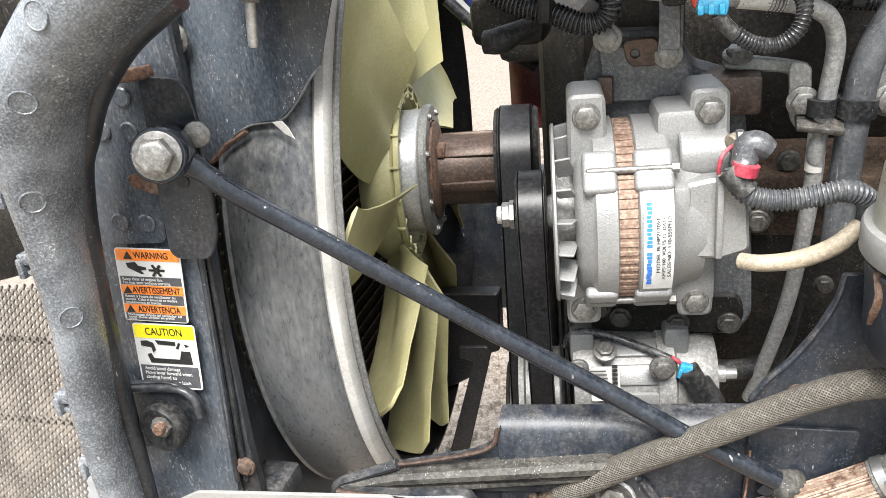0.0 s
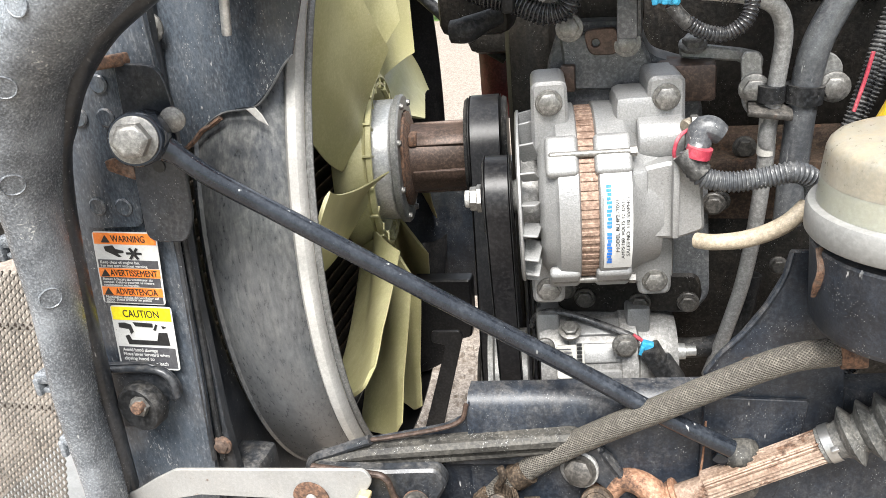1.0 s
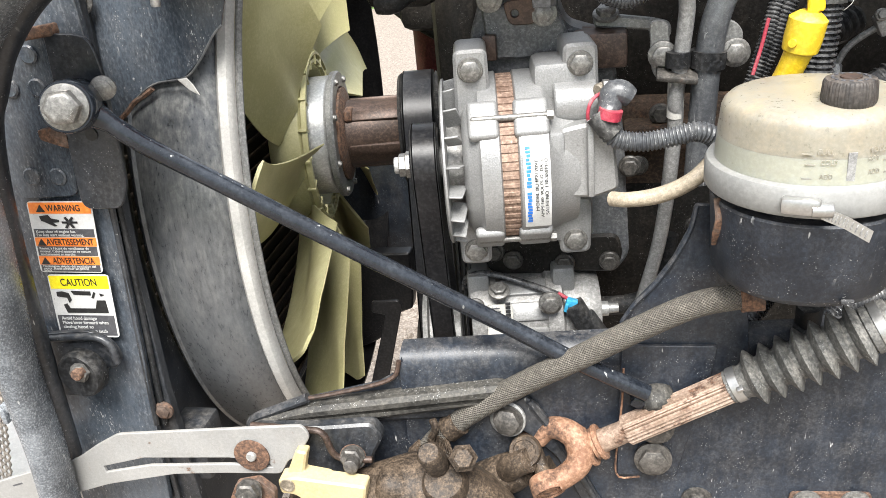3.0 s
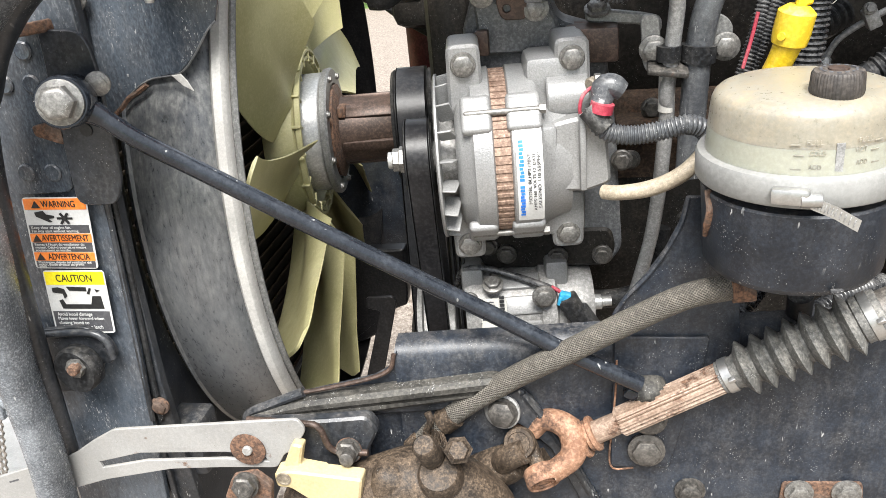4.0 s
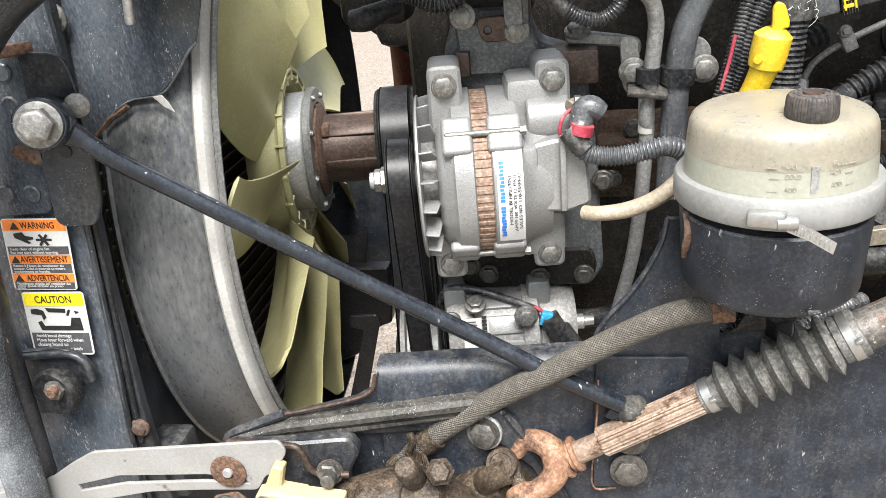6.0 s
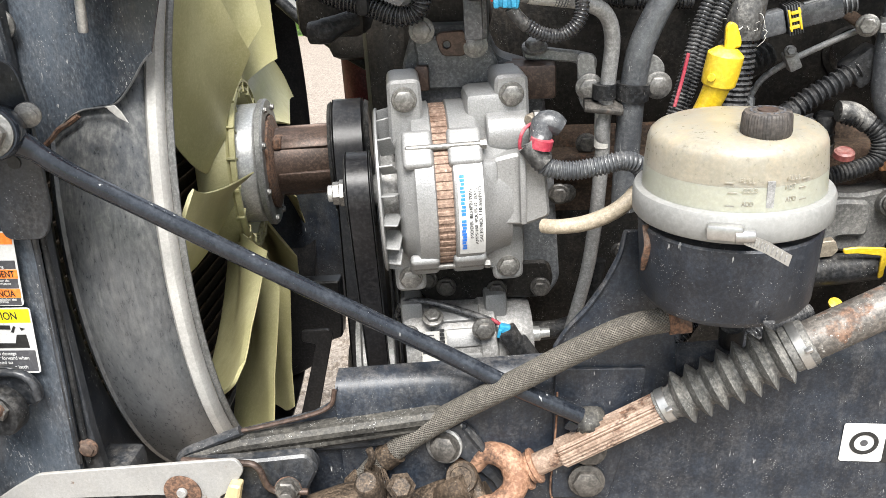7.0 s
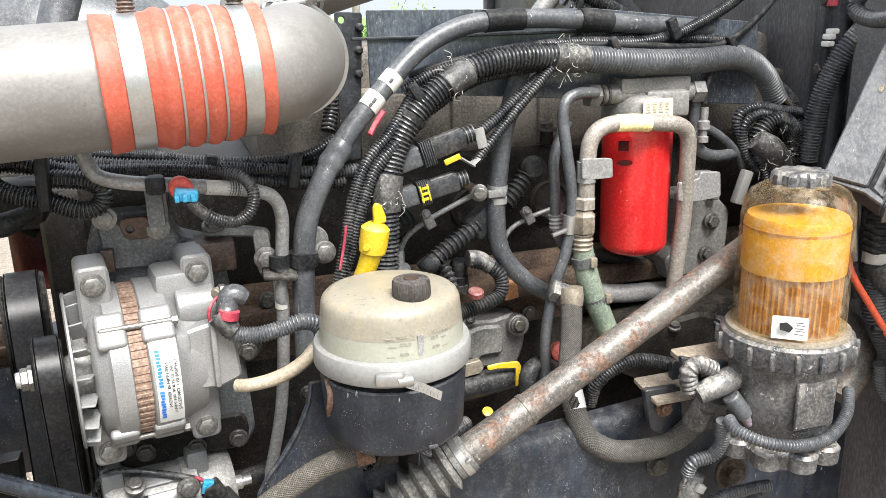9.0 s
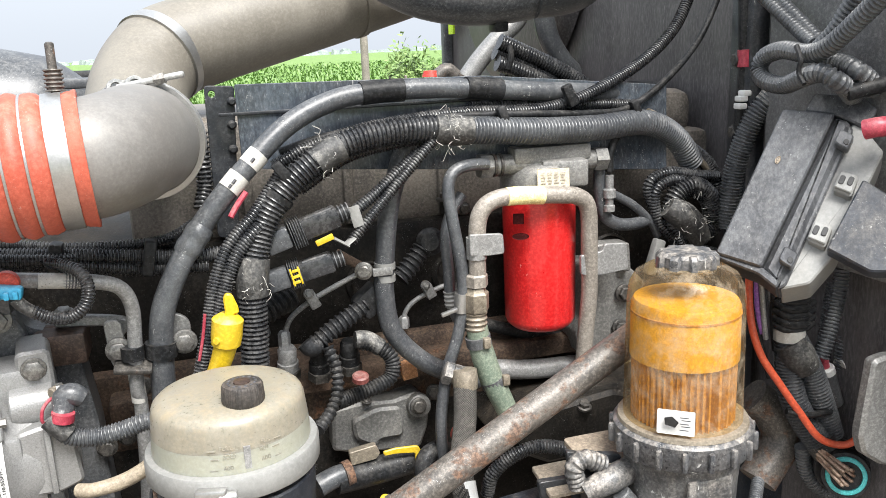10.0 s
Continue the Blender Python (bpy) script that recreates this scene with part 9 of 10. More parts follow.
fit_ = thing("separator_fitting", (0.5994, 0.585, 1.1824), "dust-caked elbow fitting with a sensor plug", "fitting")
part("tee", sweep([(0.5836, 0.59, 1.1754), (0.5999, 0.588, 1.1824), (0.6226, 0.59, 1.1874), (0.6504, 0.6, 1.1896)], [0.012, 0.0145, 0.0155, 0.014], 18, 0.004), BOWL, fit_)
part("elbow", sweep([(0.5799, 0.6, 1.179), (0.5751, 0.6, 1.2022), (0.5879, 0.6, 1.2112), (0.6103, 0.6, 1.2001)], 0.0112, 18, corr=(0.006, 0.0016)), BOWL, fit_)
part("plug", rod((0.6221, 0.58, 1.1732), (0.6419, 0.575, 1.1456), 0.011, 18), HOSE, fit_)
part("plug_tip", rod((0.6372, 0.576, 1.1513), (0.6496, 0.573, 1.1336), 0.007, 14), surf("faded_purple_plug", (0.14, 0.11, 0.13), rough=0.6, dust=0.3), fit_)
loom([(0.6192, 0.575, 1.1445), (0.6166, 0.555, 1.14), (0.6333, 0.53, 1.1349), (0.671, 0.517, 1.1284), (0.7266, 0.528, 1.122), (0.778, 0.555, 1.13), (0.8138, 0.59, 1.1427)], 0.0078, "grey dusty loom slung round the separator bowl", mat=HOSE)
loom([(0.6152, 0.58, 1.1405), (0.6197, 0.585, 1.1101), (0.6119, 0.59, 1.0893), (0.5881, 0.595, 1.0812), (0.5822, 0.6, 1.0621)], 0.0088, "grey dusty loom below the separator", mat=HOSE)
lo = thing("lower_connector", (0.6139, 0.63, 1.0356), "dust-grey harness connector beside the rail", "connector")
part("body", sweep([(0.6175, 0.63, 1.0391), (0.61, 0.63, 1.0157), (0.6015, 0.63, 0.9921)], [0.012, 0.015, 0.012], 14, 0.004), BOWL, lo)
part("latch", box((0.6163, 0.62, 1.0247), (0.014, 0.014, 0.012), 0.002, turn(0, 30, 0)), GREYPL, lo)
loom([(0.6011, 0.63, 0.9947), (0.5897, 0.635, 0.9613), (0.5806, 0.64, 0.925), (0.5718, 0.64, 0.8914)], 0.0085, "grey dusty loom below the separator", mat=HOSE)
loom([(0.5964, 0.65, 0.9196), (0.6266, 0.645, 0.9569), (0.6618, 0.64, 0.9842), (0.7083, 0.635, 0.9923), (0.7385, 0.63, 0.9946)], 0.0085, "grey dusty loom below the separator", mat=HOSE)
loom([(0.7215, 0.64, 0.9785), (0.731, 0.64, 0.9419), (0.7429, 0.64, 0.8856)], 0.0115, "grey dusty loom below the separator", mat=HOSE)
solo("suspension_bush", lathe((0.7262, 0.698, 0.9788), (0, -1, 0.1), [(0, 0.026), (0.004, 0.026), (0.006, 0.022), (0.002, 0.016), (0.002, 0.010), (0.012, 0.009)], 28), GREASE, "greasy brown bush beside the rail", "bush")

# ---- right-hand wiring corner and fuse box ----
fb = thing("fuse_box", (0.8509, 0.62, 1.3995), "dusty grey fuse box with a tilted lid and pale base", "fuse box")
FT, FR, FBL = Vector((0.873, 0.66, 1.5784)), Vector((0.9253, 0.6, 1.5687)), Vector((0.7679, 0.62, 1.4372))
FU, FV = FR - FT, FBL - FT
FN = FU.cross(FV).normalized()
if FN.y > 0:
    FN = -FN


def fuse_plate(name, quad, t, lift, mat, label="", bev=0.0018):
    m = plane_m(FT + FN * lift, FU, FN)
    inv = m.inverted()
    poly = [tuple((inv @ (FT + FU * a + FV * b + FN * lift))[:2]) for a, b in quad]
    if sum(poly[i - 1][0] * poly[i][1] - poly[i][0] * poly[i - 1][1] for i in range(len(poly))) < 0:
        poly.reverse()
    return part(name, slab(rounded(poly, 0.004), t, m, bev=bev), mat, fb, label)


lid_ = fuse_plate("lid", [(0.02, 0), (0.72, -0.01), (0.65, 1.11), (0, 1.08)], 0.045, 0.0, FUSE, "dusty grey lid")
fuse_plate("lid_side", [(0.725, -0.01), (0.90, 0.0), (0.98, 0.05), (0.98, 1.15), (0.90, 1.19), (0.655, 1.11)], 0.04, -0.005, FUSE, bev=0.006)
fuse_plate("lid_rim", [(0.90, 0.01), (1.02, 0.06), (1.02, 1.17), (0.93, 1.21), (0.91, 1.12)], 0.035, -0.0095, FUSE)
fuse_plate("lid_foot", [(0, 1.05), (0.66, 1.10), (0.94, 1.17), (0.93, 1.215), (0.64, 1.15), (-0.01, 1.10)], 0.035, -0.004, FUSE)
fuse_plate("lid_top", [(0.32, -0.17), (0.93, -0.19), (1.21, -0.11), (1.18, 0.04), (0.7, -0.03), (0.29, -0.03)], 0.05, -0.008, FUSE)
base_ = fuse_plate("base", [(0.96, 0.0), (1.13, 0.02), (1.49, 0.17), (1.43, 0.90), (1.28, 1.12), (0.95, 1.20)], 0.05, -0.014, GREYPL, "pale grey plastic base")
for a0, b0 in ((1.08, 0.37), (1.03, 0.73)):
    fuse_plate("latch", [(a0, b0), (a0 + 0.25, b0 + 0.02), (a0 + 0.27, b0 + 0.17), (a0 + 0.01, b0 + 0.14)], 0.014, -0.002, GREYPL, bev=0.002)
    for da in (0.04, 0.15):
        fuse_plate("latch_slot", [(a0 + da, b0 + 0.035), (a0 + da + 0.07, b0 + 0.04), (a0 + da + 0.07, b0 + 0.10), (a0 + da, b0 + 0.095)], 0.003, -0.0008, INK, bev=0.0004)
    fuse_plate("latch_lip", [(a0 + 0.02, b0 + 0.115), (a0 + 0.25, b0 + 0.135), (a0 + 0.25, b0 + 0.155), (a0 + 0.02, b0 + 0.13)], 0.006, 0.002, GREYPL, bev=0.001)
for a0, b0 in ((0.88, 0.11), (0.83, 0.95)):
    fuse_plate("clip", [(a0, b0), (a0 + 0.21, b0 + 0.035), (a0 + 0.20, b0 + 0.14), (a0 - 0.01, b0 + 0.10)], 0.012, 0.006, FUSE, bev=0.0015)
    fuse_plate("clip_slot", [(a0 + 0.11, b0 + 0.065), (a0 + 0.18, b0 + 0.075), (a0 + 0.175, b0 + 0.115), (a0 + 0.105, b0 + 0.10)], 0.002, 0.0068, INK, bev=0.0004)
fuse_plate("side_door", [(1.41, 0.43), (1.99, 0.55), (2.29, 0.97), (1.93, 1.01), (1.33, 0.92)], 0.02, 0.006, RAIL, "scratched navy-black side door")
fuse_plate("mud_spot", [(0.22, 0.36), (0.27, 0.34), (0.30, 0.37), (0.28, 0.405), (0.235, 0.40)], 0.002, 0.0012, DUSTY)
solo("red_terminal", sweep([(0.8997, 0.56, 1.5598), (0.9084, 0.55, 1.563), (0.9348, 0.55, 1.5631)], 0.011, 14, 0.004), PINK, "red rubber battery terminal cover", "terminal")
solo("bent_strap", sweep([(0.9109, 0.6, 1.5964), (0.9318, 0.59, 1.6019), (0.9677, 0.58, 1.6096)], 0.009, 10, 0.006), RUBBER, "black plastic strap above the fuse box", "strap")

for pts, r in [([(0.87, 0.461, 1.7401), (0.88, 0.5157, 1.7083), (0.885, 0.5624, 1.6766), (0.89, 0.6097, 1.6484), (0.895, 0.6475, 1.6403), (0.9, 0.6952, 1.6442), (0.905, 0.734, 1.6366), (0.905, 0.7449, 1.6199), (0.9, 0.7253, 1.6072), (0.895, 0.6853, 1.6032), (0.885, 0.6395, 1.6141), (0.885, 0.6131, 1.6196), (0.895, 0.6001, 1.6103), (0.92, 0.6097, 1.5992), (0.945, 0.6261, 1.5854)], 0.0112), ([(0.91, 0.6557, 1.6393), (0.91, 0.6362, 1.6536), (0.91, 0.6179, 1.6699), (0.91, 0.6025, 1.6906), (0.91, 0.5663, 1.7301), (0.91, 0.5359, 1.7665)], 0.0112), ([(0.92, 0.8154, 1.7441), (0.92, 0.7372, 1.6928), (0.92, 0.6971, 1.6672), (0.915, 0.6621, 1.65)], 0.0085), ([(0.93, 0.8047, 1.7431), (0.93, 0.7271, 1.6921), (0.93, 0.6926, 1.6682), (0.93, 0.6697, 1.6538)], 0.0085), ([(0.92, 0.6523, 1.6308), (0.92, 0.6217, 1.6281), (0.92, 0.5984, 1.6203), (0.935, 0.5966, 1.61), (0.95, 0.6007, 1.5961)], 0.0112)]:
    loom(pts, r, "grey corrugated loom looped on the firewall", "cab wiring looms", 0.0058, HOSE)
solo("cable_tie", sweep([(0.875, 0.6438, 1.6495), (0.872, 0.6319, 1.635), (0.872, 0.6338, 1.6206), (0.872, 0.6235, 1.6076)], 0.003, 8, 0.004), RUBBER, "black plastic cable tie on the loom", "cable tie", "cable ties")
solo("tape_wrap", sweep([(1.0059, 0.79, 1.6062), (0.9876, 0.8, 1.5917), (0.9644, 0.807, 1.5674)], [0.014, 0.0185, 0.0165], 16, 0.004), TAPE, "torn black tape on the cab loom", "tape")
for pts, r in [([(0.9924, 0.79, 1.6031), (0.9761, 0.8, 1.5847), (0.9563, 0.81, 1.5585), (0.9457, 0.82, 1.5233), (0.9387, 0.83, 1.4788), (0.9356, 0.835, 1.4293), (0.9362, 0.84, 1.3949)], 0.0155), ([(1.0101, 0.7, 1.3374), (1.0052, 0.7, 1.2903), (1.0013, 0.7, 1.2503), (0.9976, 0.7, 1.218)], 0.0125), ([(1.0749, 0.74, 1.3434), (1.0708, 0.74, 1.2856), (1.0637, 0.74, 1.2356), (1.0728, 0.74, 1.1821), (1.0948, 0.74, 1.1429), (1.1282, 0.74, 1.1191)], 0.0125), ([(0.8998, 0.655, 1.2888), (0.9026, 0.655, 1.2501), (0.9074, 0.65, 1.2125), (0.9265, 0.645, 1.1717), (0.9517, 0.64, 1.1371)], 0.0175), ([(0.9041, 0.65, 1.2899), (0.9289, 0.648, 1.2486), (0.9455, 0.645, 1.208), (0.9627, 0.645, 1.1651), (0.9687, 0.645, 1.1478)], 0.0165), ([(0.9381, 0.66, 1.13), (0.9454, 0.66, 1.0953), (0.9616, 0.655, 1.0693), (0.9915, 0.65, 1.0487)], 0.0105), ([(1.0875, 0.75, 0.9913), (1.1518, 0.75, 0.9875), (1.2181, 0.75, 0.9835)], 0.0085), ([(1.1238, 0.78, 1.1213), (1.1625, 0.78, 1.0575), (1.22, 0.78, 1.037)], 0.012)]:
    loom(pts, r, "dusty corrugated loom by the fuse box", "cab wiring looms", 0.0046, HOSE)
for pts, r in [([(0.8502, 0.86, 1.3998), (0.8214, 0.86, 1.444), (0.8226, 0.86, 1.4683), (0.8525, 0.86, 1.478), (0.8945, 0.86, 1.4703), (0.9343, 0.865, 1.4647)], 0.0085), ([(0.8665, 0.855, 1.3739), (0.8329, 0.855, 1.4109), (0.8272, 0.855, 1.4524), (0.8542, 0.855, 1.4679), (0.8822, 0.855, 1.4598)], 0.0085), ([(0.8915, 0.85, 1.3764), (0.8548, 0.85, 1.4055), (0.8564, 0.85, 1.4424), (0.8837, 0.85, 1.4563), (0.9126, 0.85, 1.4372), (0.9191, 0.85, 1.3989), (0.8927, 0.845, 1.3816)], 0.0155), ([(0.9405, 0.87, 1.4483), (0.9267, 0.88, 1.4817), (0.8922, 0.88, 1.5092)], 0.0125), ([(0.9304, 0.86, 1.3484), (0.8988, 0.86, 1.3606), (0.879, 0.86, 1.3799)], 0.0105), ([(0.8563, 0.84, 1.3907), (0.8648, 0.84, 1.3605), (0.8485, 0.84, 1.3456)], 0.006)]:
    loom(pts, r, "tangled black loom beside the filter", "tangled looms", 0.0042)
ball = solo("tape_ball", sweep([(0.8398, 0.845, 1.4326), (0.8599, 0.84, 1.4192), (0.8792, 0.84, 1.4008), (0.8941, 0.84, 1.3783)], [0.016, 0.021, 0.02, 0.016], 14, 0.004), TAPE, "frayed black tape on the tangled loom", "tape")
frays(ball, (0.868, 0.84, 1.412), 0.022, 40, 5)
solo("white_plug", box((0.8124, 0.83, 1.3647), (0.016, 0.014, 0.052), 0.003, turn(0, 18, 0)), GREYPL, "pale grey plug on the tangled loom", "connector")
solo("seal_boot", sweep([(0.9028, 0.66, 1.3615), (0.903, 0.655, 1.3034)], 0.024, 20, corr=(0.0105, 0.004)), RUBBER, "black ribbed rubber cable boot", "boot")
solo("white_band", sweep([(0.9004, 0.655, 1.3038), (0.9007, 0.655, 1.2887)], 0.0195, 18, 0.004), PAPER, "white tape band on the loom", "tape")
solo("orange_cable", sweep([(0.8391, 0.66, 1.3839), (0.8372, 0.65, 1.3291), (0.8463, 0.64, 1.2834), (0.8718, 0.632, 1.2412), (0.8985, 0.625, 1.2014), (0.9274, 0.62, 1.1634), (0.9544, 0.61, 1.1528), (0.9702, 0.6, 1.1647), (0.9928, 0.59, 1.1923)], 0.0047, 14, 0.005), ORANGE, "bright orange-red battery cable", "cable")
solo("green_cable", sweep([(1.077, 0.66, 1.3857), (1.0622, 0.67, 1.3621), (1.0553, 0.68, 1.3292), (1.0502, 0.69, 1.2912), (1.0405, 0.7, 1.265)], 0.0058, 14, 0.005), GREEN, "bright green cable under the fuse box", "cable")
for k, (pts, mm) in enumerate((([(0.8551, 0.66, 1.3891), (0.8625, 0.66, 1.3373), (0.8697, 0.66, 1.2915)], GREYPIPE), ([(0.8715, 0.67, 1.3847), (0.8803, 0.67, 1.3394), (0.892, 0.67, 1.2925), (0.9017, 0.67, 1.2524)], HOSE), ([(0.8538, 0.665, 1.3808), (0.8582, 0.665, 1.3364), (0.8673, 0.665, 1.2977)], surf("purple_wire", (0.16, 0.06, 0.22), rough=0.45)), ([(0.8845, 0.675, 1.3746), (0.8918, 0.675, 1.3289), (0.9014, 0.675, 1.2895)], surf("tan_wire", (0.45, 0.36, 0.10), rough=0.45)), ([(0.8694, 0.675, 1.3874), (0.8694, 0.675, 1.3468), (0.8781, 0.675, 1.3043)], COLUMN))):
    solo("loose_wire", sweep(pts, 0.0034, 10, 0.006), mm, "loose coloured wire under the fuse box", "wire", "loose wires")
for k in range(4):
    y0 = 0.0095 * k
    solo("cable_coil", sweep([Vector((0.8808, 0.66, 1.3385)) - Vector((0, 0, y0)), Vector((0.8856, 0.645, 1.335)) - Vector((0, 0, y0)), Vector((0.9077, 0.643, 1.3319)) - Vector((0, 0, y0)), Vector((0.9395, 0.66, 1.3307)) - Vector((0, 0, y0))], 0.0046, 12, 0.004), RUBBER, "black cable bent into a coil under the fuse box", "cable", "coiled cables")
for pts, r, mm in [([(0.9806, 0.66, 1.378), (0.9716, 0.655, 1.3317), (0.9569, 0.65, 1.2897), (0.9473, 0.65, 1.2589)], 0.0105, 0), ([(1.0143, 0.675, 1.3589), (1.015, 0.675, 1.2967), (1.0066, 0.675, 1.2502), (1.0144, 0.675, 1.2068), (1.037, 0.68, 1.1778)], 0.0105, 0), ([(1.0357, 0.69, 1.1696), (1.0634, 0.69, 1.1348), (1.0917, 0.69, 1.1192)], 0.012, 0), ([(1.0228, 0.7, 1.1804), (1.0468, 0.7, 1.1506), (1.0927, 0.7, 1.1356)], 0.011, 0), ([(1.1028, 0.7, 1.2685), (1.0817, 0.7, 1.2382), (1.0601, 0.7, 1.2122)], 0.003, 1), ([(0.8822, 0.665, 1.3774), (0.8829, 0.665, 1.3181), (0.8894, 0.665, 1.2716)], 0.0042, 1), ([(0.8506, 0.67, 1.3872), (0.8579, 0.67, 1.3349), (0.869, 0.668, 1.2813), (0.8833, 0.665, 1.2354)], 0.0045, 1)]:
    if mm:
        solo("loose_wire", sweep(pts, r, 10, 0.006), RUBBER, "black wire hanging under the fuse box", "wire", "loose wires")
    else:
        loom(pts, r, "dusty corrugated loom by the fuse box", "cab wiring looms", 0.0046, HOSE)
solo("tape_wrap", sweep([(0.8983, 0.652, 1.287), (0.9064, 0.648, 1.2713), (0.921, 0.647, 1.2502)], [0.0195, 0.0225, 0.019], 16, 0.004), TAPE, "torn black tape on the cab loom", "tape")
solo("tape_wrap", sweep([(0.9458, 0.642, 1.1535), (0.9517, 0.64, 1.1371), (0.9574, 0.638, 1.124)], [0.0185, 0.019, 0.016], 16, 0.004), TAPE, "torn black tape on the cab loom", "tape")
solo("white_band", sweep([(1.0004, 0.672, 1.2281), (1.0131, 0.672, 1.231)], 0.0118, 16, 0.004), PAPER, "white tape band on the loom", "tape")
fuse_h = thing("inline_splice", (0.9717, 0.66, 1.2133), "inline splice with a pink end and grey sleeve", "splice")
part("sleeve", rod((0.9672, 0.66, 1.234), (0.9864, 0.66, 1.1826), 0.011, 16), HOSE, fuse_h)
part("end", rod((0.9601, 0.66, 1.2532), (0.9673, 0.66, 1.2332), 0.006, 14), PINK, fuse_h)
part("tape", rod((0.965, 0.66, 1.2383), (0.9695, 0.66, 1.2281), 0.0115, 16), WHITE, fuse_h)
solo("cable_tie", sweep([(0.8829, 0.63, 1.2035), (0.9118, 0.625, 1.1952), (0.9514, 0.63, 1.1913)], 0.004, 8, 0.004), RUBBER, "black plastic cable tie on the loom", "cable tie", "cable ties")
can_ = thing("round_connector", (0.9901, 0.62, 1.0657), "round black multi-pin connector with a teal seal", "connector")
RO, RDIR = Vector((0.955, 0.6, 1.1149)), Vector((-0.55, -0.80, 0.22)).normalized()
part("shell", lathe(RO - RDIR * 0.06, RDIR, [(0, 0.034), (0.03, 0.034), (0.032, 0.031), (0.05, 0.031), (0.06, 0.029), (0.06, 0.02)], 40), RUBBER, can_)
part("seal", ring(RO, RDIR, 0.019, 0.008, 0.0055, 40), TEAL, can_, "teal rubber seal")
for k in range(9):
    w = k * 0.7
    e = RO + Vector((math.cos(w) * 0.011, 0, math.sin(w) * 0.011))
    part("wire", sweep([e - RDIR * 0.01, e + RDIR * 0.02 + Vector((-0.006, 0, 0.006)), Vector((0.9313, 0.62, 1.1389)) + Vector((math.cos(w) * 0.006, 0, math.sin(w) * 0.006))], 0.0021, 8, 0.004), SHAFT, can_)
solo("exhaust_pipe_stub", sweep([(0.9009, 0.72, 1.1845), (0.9268, 0.71, 1.159), (0.9354, 0.7, 1.1197), (0.8938, 0.69, 1.0732)], 0.026, 24, 0.006), COLUMN, "tan dusty bent pipe behind the separator", "pipe")
solo("relay_cover", slab(rounded([(0.9273, 1.2947), (0.9487, 1.2983), (1.0033, 1.2912), (1.0232, 1.1376), (0.9521, 1.158), (0.9252, 1.1767), (0.9169, 1.2009)], 0.006), 0.018, facing(0.545), bev=0.004), GREYBR, "smooth grey rounded plate at the cab side", "cover")
solo("lower_motor", lathe((1.0916, 0.8, 0.9633), (0.2, -1, 0.1), [(0, 0.05), (0.04, 0.05), (0.045, 0.042)], 36), RUBBER, "black round housing low by the cab", "housing")

# ---- cab firewall ----
wall = thing("firewall", (1.0, 1.2, 0.8), "dark grey painted cab firewall panel", "cab", kind="structure")
part("panel", slab([(0.40, 0.7), (2.325, 0.7), (2.325, 2.5), (0.40, 2.5)], 0.02, Matrix(((0, 0, -1, 1.0), (1, 0, 0, 0), (0, 1, 0, 0), (0, 0, 0, 1)))), WALLG, wall)
part("near_pillar", box((0.965, 0.845, 1.55), (0.03, 0.05, 1.4), 0.006), BLACK, wall)
part("near_plate", box((0.97, 0.60, 1.80), (0.02, 0.40, 0.85), 0.006), surf("lighter_cab_plate", (0.11, 0.11, 0.112), (0.17, 0.17, 0.168), rough=0.45, dust=0.2), wall)
part("slot", box((0.978, 1.14, 1.575), (0.012, 0.12, 0.035), 0.008), RUBBER, wall)
part("recess_bulge", lathe((0.99, 1.75, 1.95), (-1, 0, 0), [(0, 0.40), (0.02, 0.39), (0.035, 0.36), (0.035, 0.05)], 64), WALLG, wall)
part("edge_strip", box((0.985, 2.31, 1.6), (0.03, 0.03, 1.8), 0.006), HOSE, wall)
part("green_label", box((0.976, 2.23, 1.735), (0.006, 0.045, 0.075), 0.001), surf("lime_label", (0.42, 0.72, 0.02), rough=0.5), wall)
for p in ((0.948, 0.845, 1.63), (0.948, 0.845, 1.53), (0.948, 0.845, 1.44), (0.975, 0.98, 1.40), (0.975, 1.02, 1.41)):
    part("bolt", bolt(p, (-1, 0, 0), 0.009, 0.008, 1.3), DKBOLT, wall)
solo("battery_cable_run", sweep([(0.9487, 0.84, 1.7322), (0.9525, 0.84, 1.6651), (0.9547, 0.84, 1.6269), (0.9522, 0.84, 1.5726), (0.9483, 0.84, 1.5252), (0.9412, 0.845, 1.4602)], 0.0085, 14, 0.006), RUBBER, "black battery cable running down the firewall", "cable")
solo("red_sleeve", sweep([(0.95, 0.835, 1.6439), (0.9513, 0.835, 1.6209)], 0.0098, 14, 0.004), PINK, "red rubber sleeve on the battery cable", "sleeve")
for p in [(0.943, 0.828, 1.5776), (0.9417, 0.828, 1.5676), (0.9481, 0.828, 1.5851)]:
    solo("paper_tag", box(p, (0.012, 0.016, 0.008), 0.002), WHITE, "white tape tag on the battery cable", "tag", "paper tags")

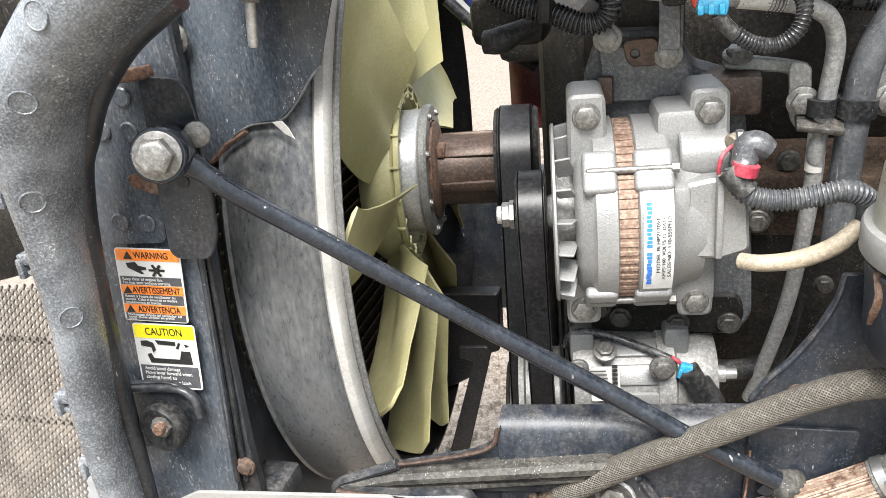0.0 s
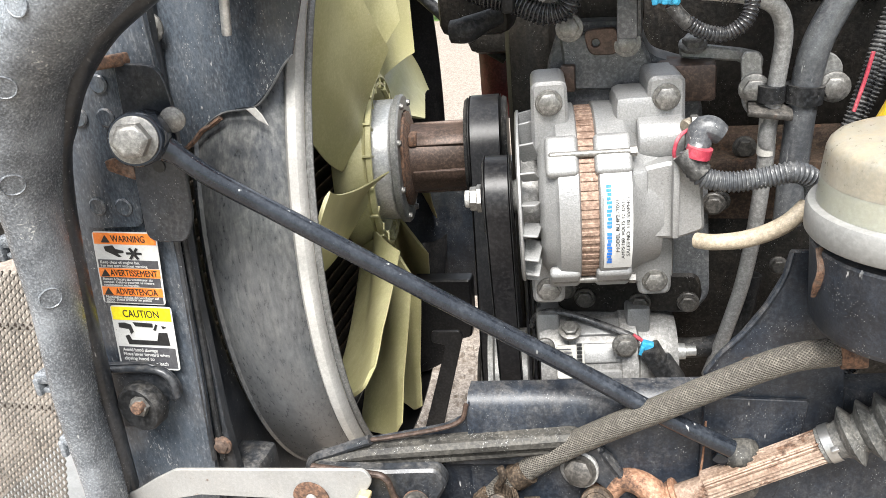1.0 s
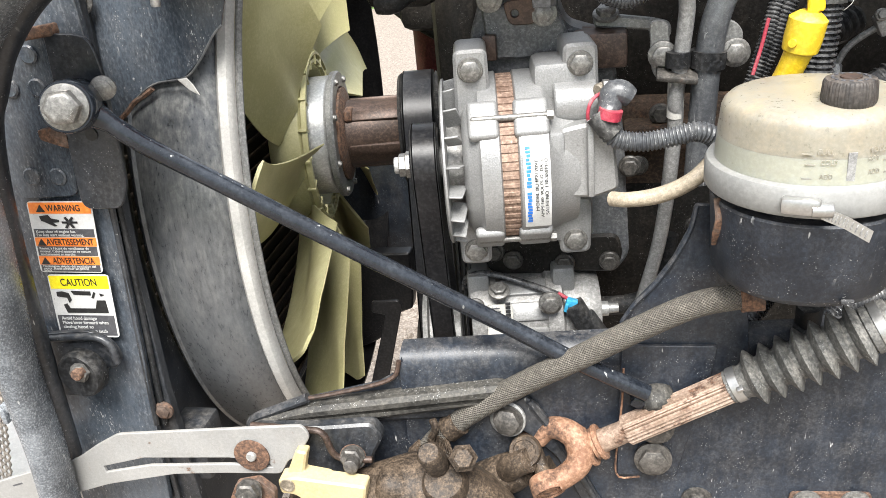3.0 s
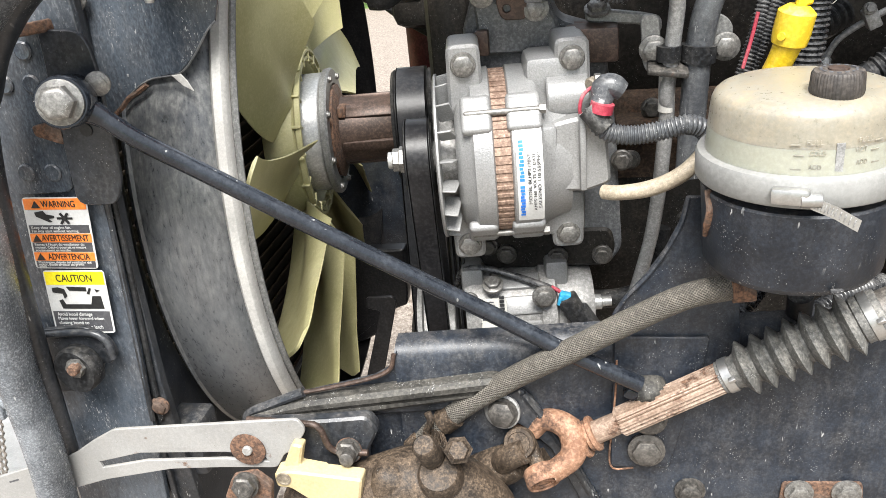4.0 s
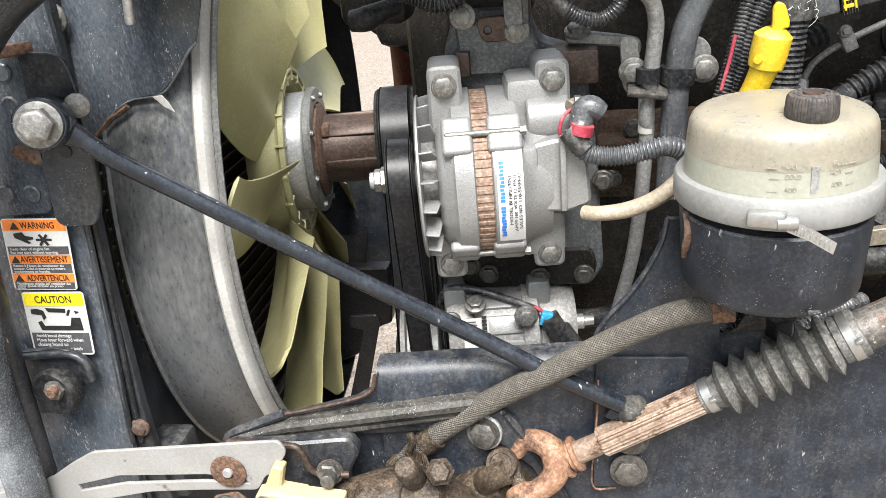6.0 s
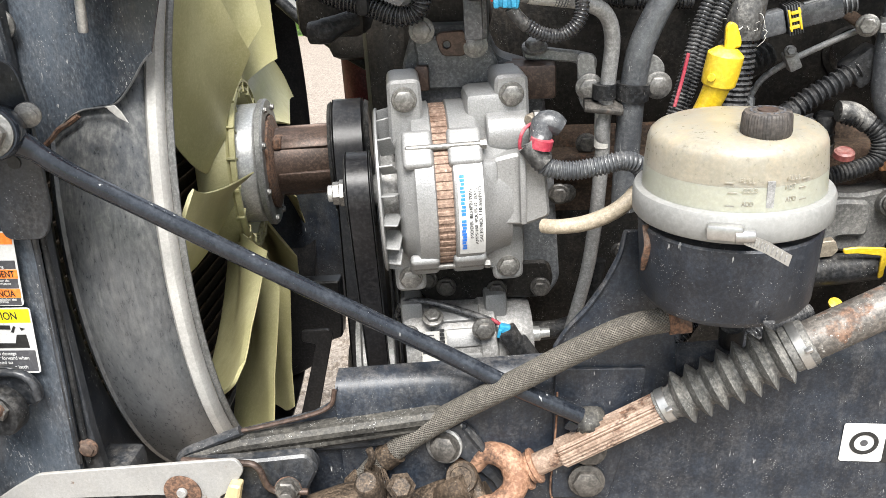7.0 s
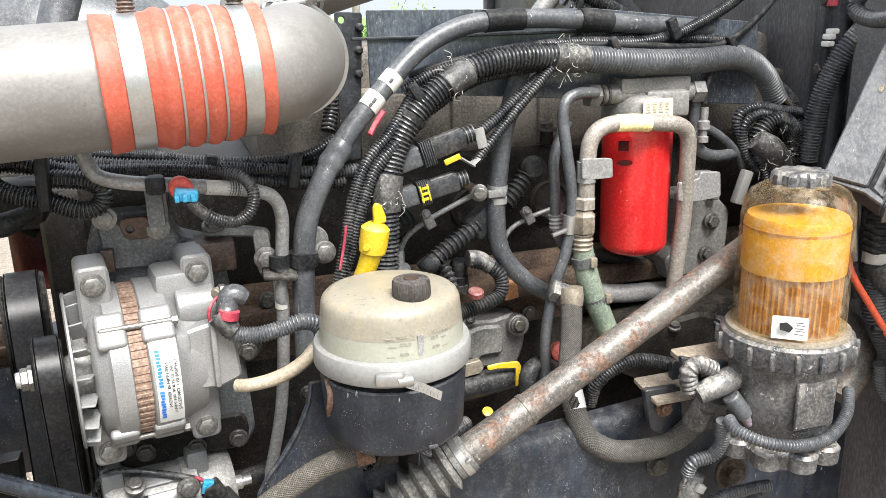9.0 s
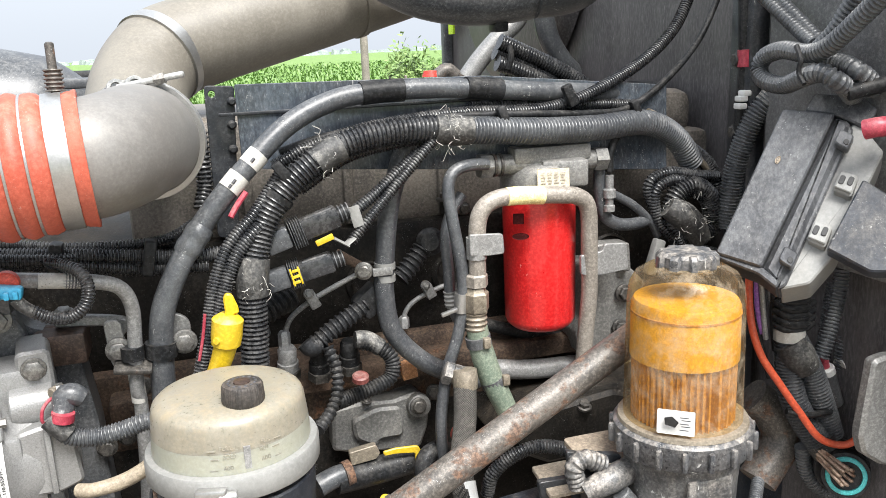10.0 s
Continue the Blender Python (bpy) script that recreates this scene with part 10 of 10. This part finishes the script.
# far side hoses in front of the cab
pipe("far_pipe", [(0.7685, 1.5, 1.5964), (0.8011, 1.5, 1.6353), (0.8399, 1.5, 1.674), (0.8852, 1.5, 1.7125), (0.9052, 1.5, 1.7631)], 0.020, GREYPIPE, "dusty tan pipe at the far side of the engine")
pipe("far_pipe", [(0.921, 1.45, 1.7262), (0.9356, 1.45, 1.6696), (0.9712, 1.45, 1.6166), (1.0237, 1.45, 1.5732)], 0.022, HOSE, "dusty grey hose at the far side of the engine", "hose")
for q in [[(0.8063, 1.4, 1.669), (0.855, 1.4, 1.6476), (0.9223, 1.4, 1.6159), (0.9918, 1.4, 1.5764)], [(0.8001, 1.41, 1.6498), (0.8467, 1.41, 1.6303), (0.9142, 1.41, 1.5971), (0.9711, 1.41, 1.5657)], [(0.7966, 1.39, 1.6283), (0.8382, 1.39, 1.6133), (0.8865, 1.39, 1.5911), (0.9235, 1.39, 1.569)], [(0.8198, 1.42, 1.6093), (0.8686, 1.42, 1.5935), (0.9059, 1.42, 1.5734)]]:
    loom(q, 0.0165, "black corrugated loom at the far side", "far looms", 0.0062)
solo("far_band", sweep([(0.8155, 1.37, 1.6597), (0.8167, 1.365, 1.6404), (0.8122, 1.37, 1.617)], 0.006, 8, 0.004), RUBBER, "black strap round the far looms", "strap")
pipe("far_stub", [(0.7008, 1.5, 1.5998), (0.7259, 1.5, 1.6158), (0.7439, 1.5, 1.6034)], 0.016, COLUMN, "rusty bent stub at the far side")
solo("red_tip", lathe((0.6913, 1.5, 1.6049), (0, 0, 1), [(0, 0.018), (0.012, 0.014)], 16), surf("red_tip_paint", (0.4, 0.03, 0.02), rough=0.5), "small red cap at the far side", "cap")
pipe("blue_hose", [(-0.338, 1.35, 1.4463), (-0.3193, 1.35, 1.3878), (-0.2981, 1.35, 1.355), (-0.2532, 1.35, 1.3206), (-0.1988, 1.35, 1.2858)], 0.020, DBLUE, "dark blue coolant hose at the far side", "hose")
pipe("black_line", [(-0.3438, 1.25, 1.407), (-0.3028, 1.25, 1.3668), (-0.2527, 1.25, 1.3257), (-0.2104, 1.25, 1.2979)], 0.009, RUBBER, "black line crossing behind the fan", "hose")
solo("far_fender_line", sweep([(-0.3811, 1.3, 1.4646), (-0.3412, 1.3, 1.3996), (-0.2886, 1.3, 1.3452), (-0.2246, 1.3, 1.2877)], 0.008, 12, 0.01), GREYPL, "pale thin line crossing behind the fan", "line")

# ---- field, bush, pole and distance ----
def corn_field():
    rng = random.Random(11)
    vs, fs = [], []
    for _ in range(15000):
        u = rng.random()
        y = 10.5 + 70 * u * u
        x = rng.uniform(-14 - y * 0.3, 10 + 0.9 * y)
        h = rng.uniform(0.5, 0.72)
        for k in range(4):
            w = rng.uniform(0, 6.28)
            r = rng.uniform(0.10, 0.2) * (1 + 0.03 * y)
            b = 0.013 * (1 + 0.05 * y)
            c, s = math.cos(w), math.sin(w)
            n = len(vs)
            z0 = h * rng.uniform(0.1, 0.45)
            vs += [(x - s * b, y + c * b, z0), (x + s * b, y - c * b, z0), (x + c * r * 0.6 + s * b, y + s * r * 0.6 - c * b, z0 + h * 0.5), (x + c * r * 0.6 - s * b, y + s * r * 0.6 + c * b, z0 + h * 0.5), (x + c * r * 1.2, y + s * r * 1.2, z0 + h * 0.42)]
            fs += [(n, n + 1, n + 2, n + 3), (n + 3, n + 2, n + 4)]
    solo("corn_crop", (vs, fs), CORN, "young green corn plants filling the field", "corn", kind="stuff")


corn_field()


def bush(o, r, h, n, seed):
    rng = random.Random(seed)
    b = thing("roadside_bush", o, "leafy green bush at the field edge", "bush")
    vs, fs = [], []
    for _ in range(n):
        a, e = rng.uniform(0, 6.28), math.acos(rng.uniform(-0.3, 1))
        k = rng.uniform(0.55, 1.0) * (0.8 + 0.25 * math.sin(3 * a + seed) + 0.12 * math.sin(7 * a))
        c = Vector((o[0] + r * k * math.sin(e) * math.cos(a), o[1] + r * k * math.sin(e) * math.sin(a), o[2] + h * (0.3 + 0.65 * k * math.cos(e))))
        u = Vector((rng.uniform(-1, 1), rng.uniform(-1, 1), rng.uniform(-0.3, 1))).normalized()
        v = u.orthogonal().normalized()
        s = rng.uniform(0.03, 0.065)
        m = len(vs)
        vs += [tuple(c - u * s), tuple(c + v * s * 0.45), tuple(c + u * s), tuple(c - v * s * 0.45)]
        fs.append((m, m + 1, m + 2, m + 3))
    part("crown", (vs, fs), BUSHM, b)
    for k in range(6):
        w = k * 1.05
        part("branch", rod(o, (o[0] + 0.5 * r * math.cos(w), o[1] + 0.5 * r * math.sin(w), o[2] + h * 0.7), 0.018, 8), WOOD, b)


BX = (3.1962, 11, 1.2377)
bush((BX[0], 11.0, 0.0), 0.62, 1.85, 6500, 3)
bush((BX[0] + 0.75, 11.6, 0.0), 0.45, 1.65, 3200, 8)
pole = solo("utility_pole", lathe((5.7248, 26, 0), UP, [(0, 0.13), (9, 0.10), (9.05, 0.06)], 16), WOOD, "weathered grey wooden utility pole in the field", "pole")


def tree_line():
    rng = random.Random(4)
    vs, fs = [], []
    for k in range(420):
        x, y = -420 + k * 2.4 + rng.uniform(-1, 1), 340 + rng.uniform(-25, 25)
        h = rng.uniform(0.8, 1.9) * (0.6 + 0.8 * abs(math.sin(k * 0.21)))
        n = len(vs)
        for i in range(6):
            w = i * 1.047
            q = rng.uniform(1.6, 3.2)
            vs.append((x + q * math.cos(w), y + q * math.sin(w), 0))
            vs.append((x + q * 0.7 * math.cos(w), y + q * 0.7 * math.sin(w), h * rng.uniform(0.6, 1)))
        for i in range(6):
            j = (i + 1) % 6
            fs.append((n + 2 * i, n + 2 * j, n + 2 * j + 1, n + 2 * i + 1))
        fs.append(tuple(n + 2 * i + 1 for i in range(6)))
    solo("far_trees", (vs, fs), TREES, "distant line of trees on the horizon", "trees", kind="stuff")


tree_line()
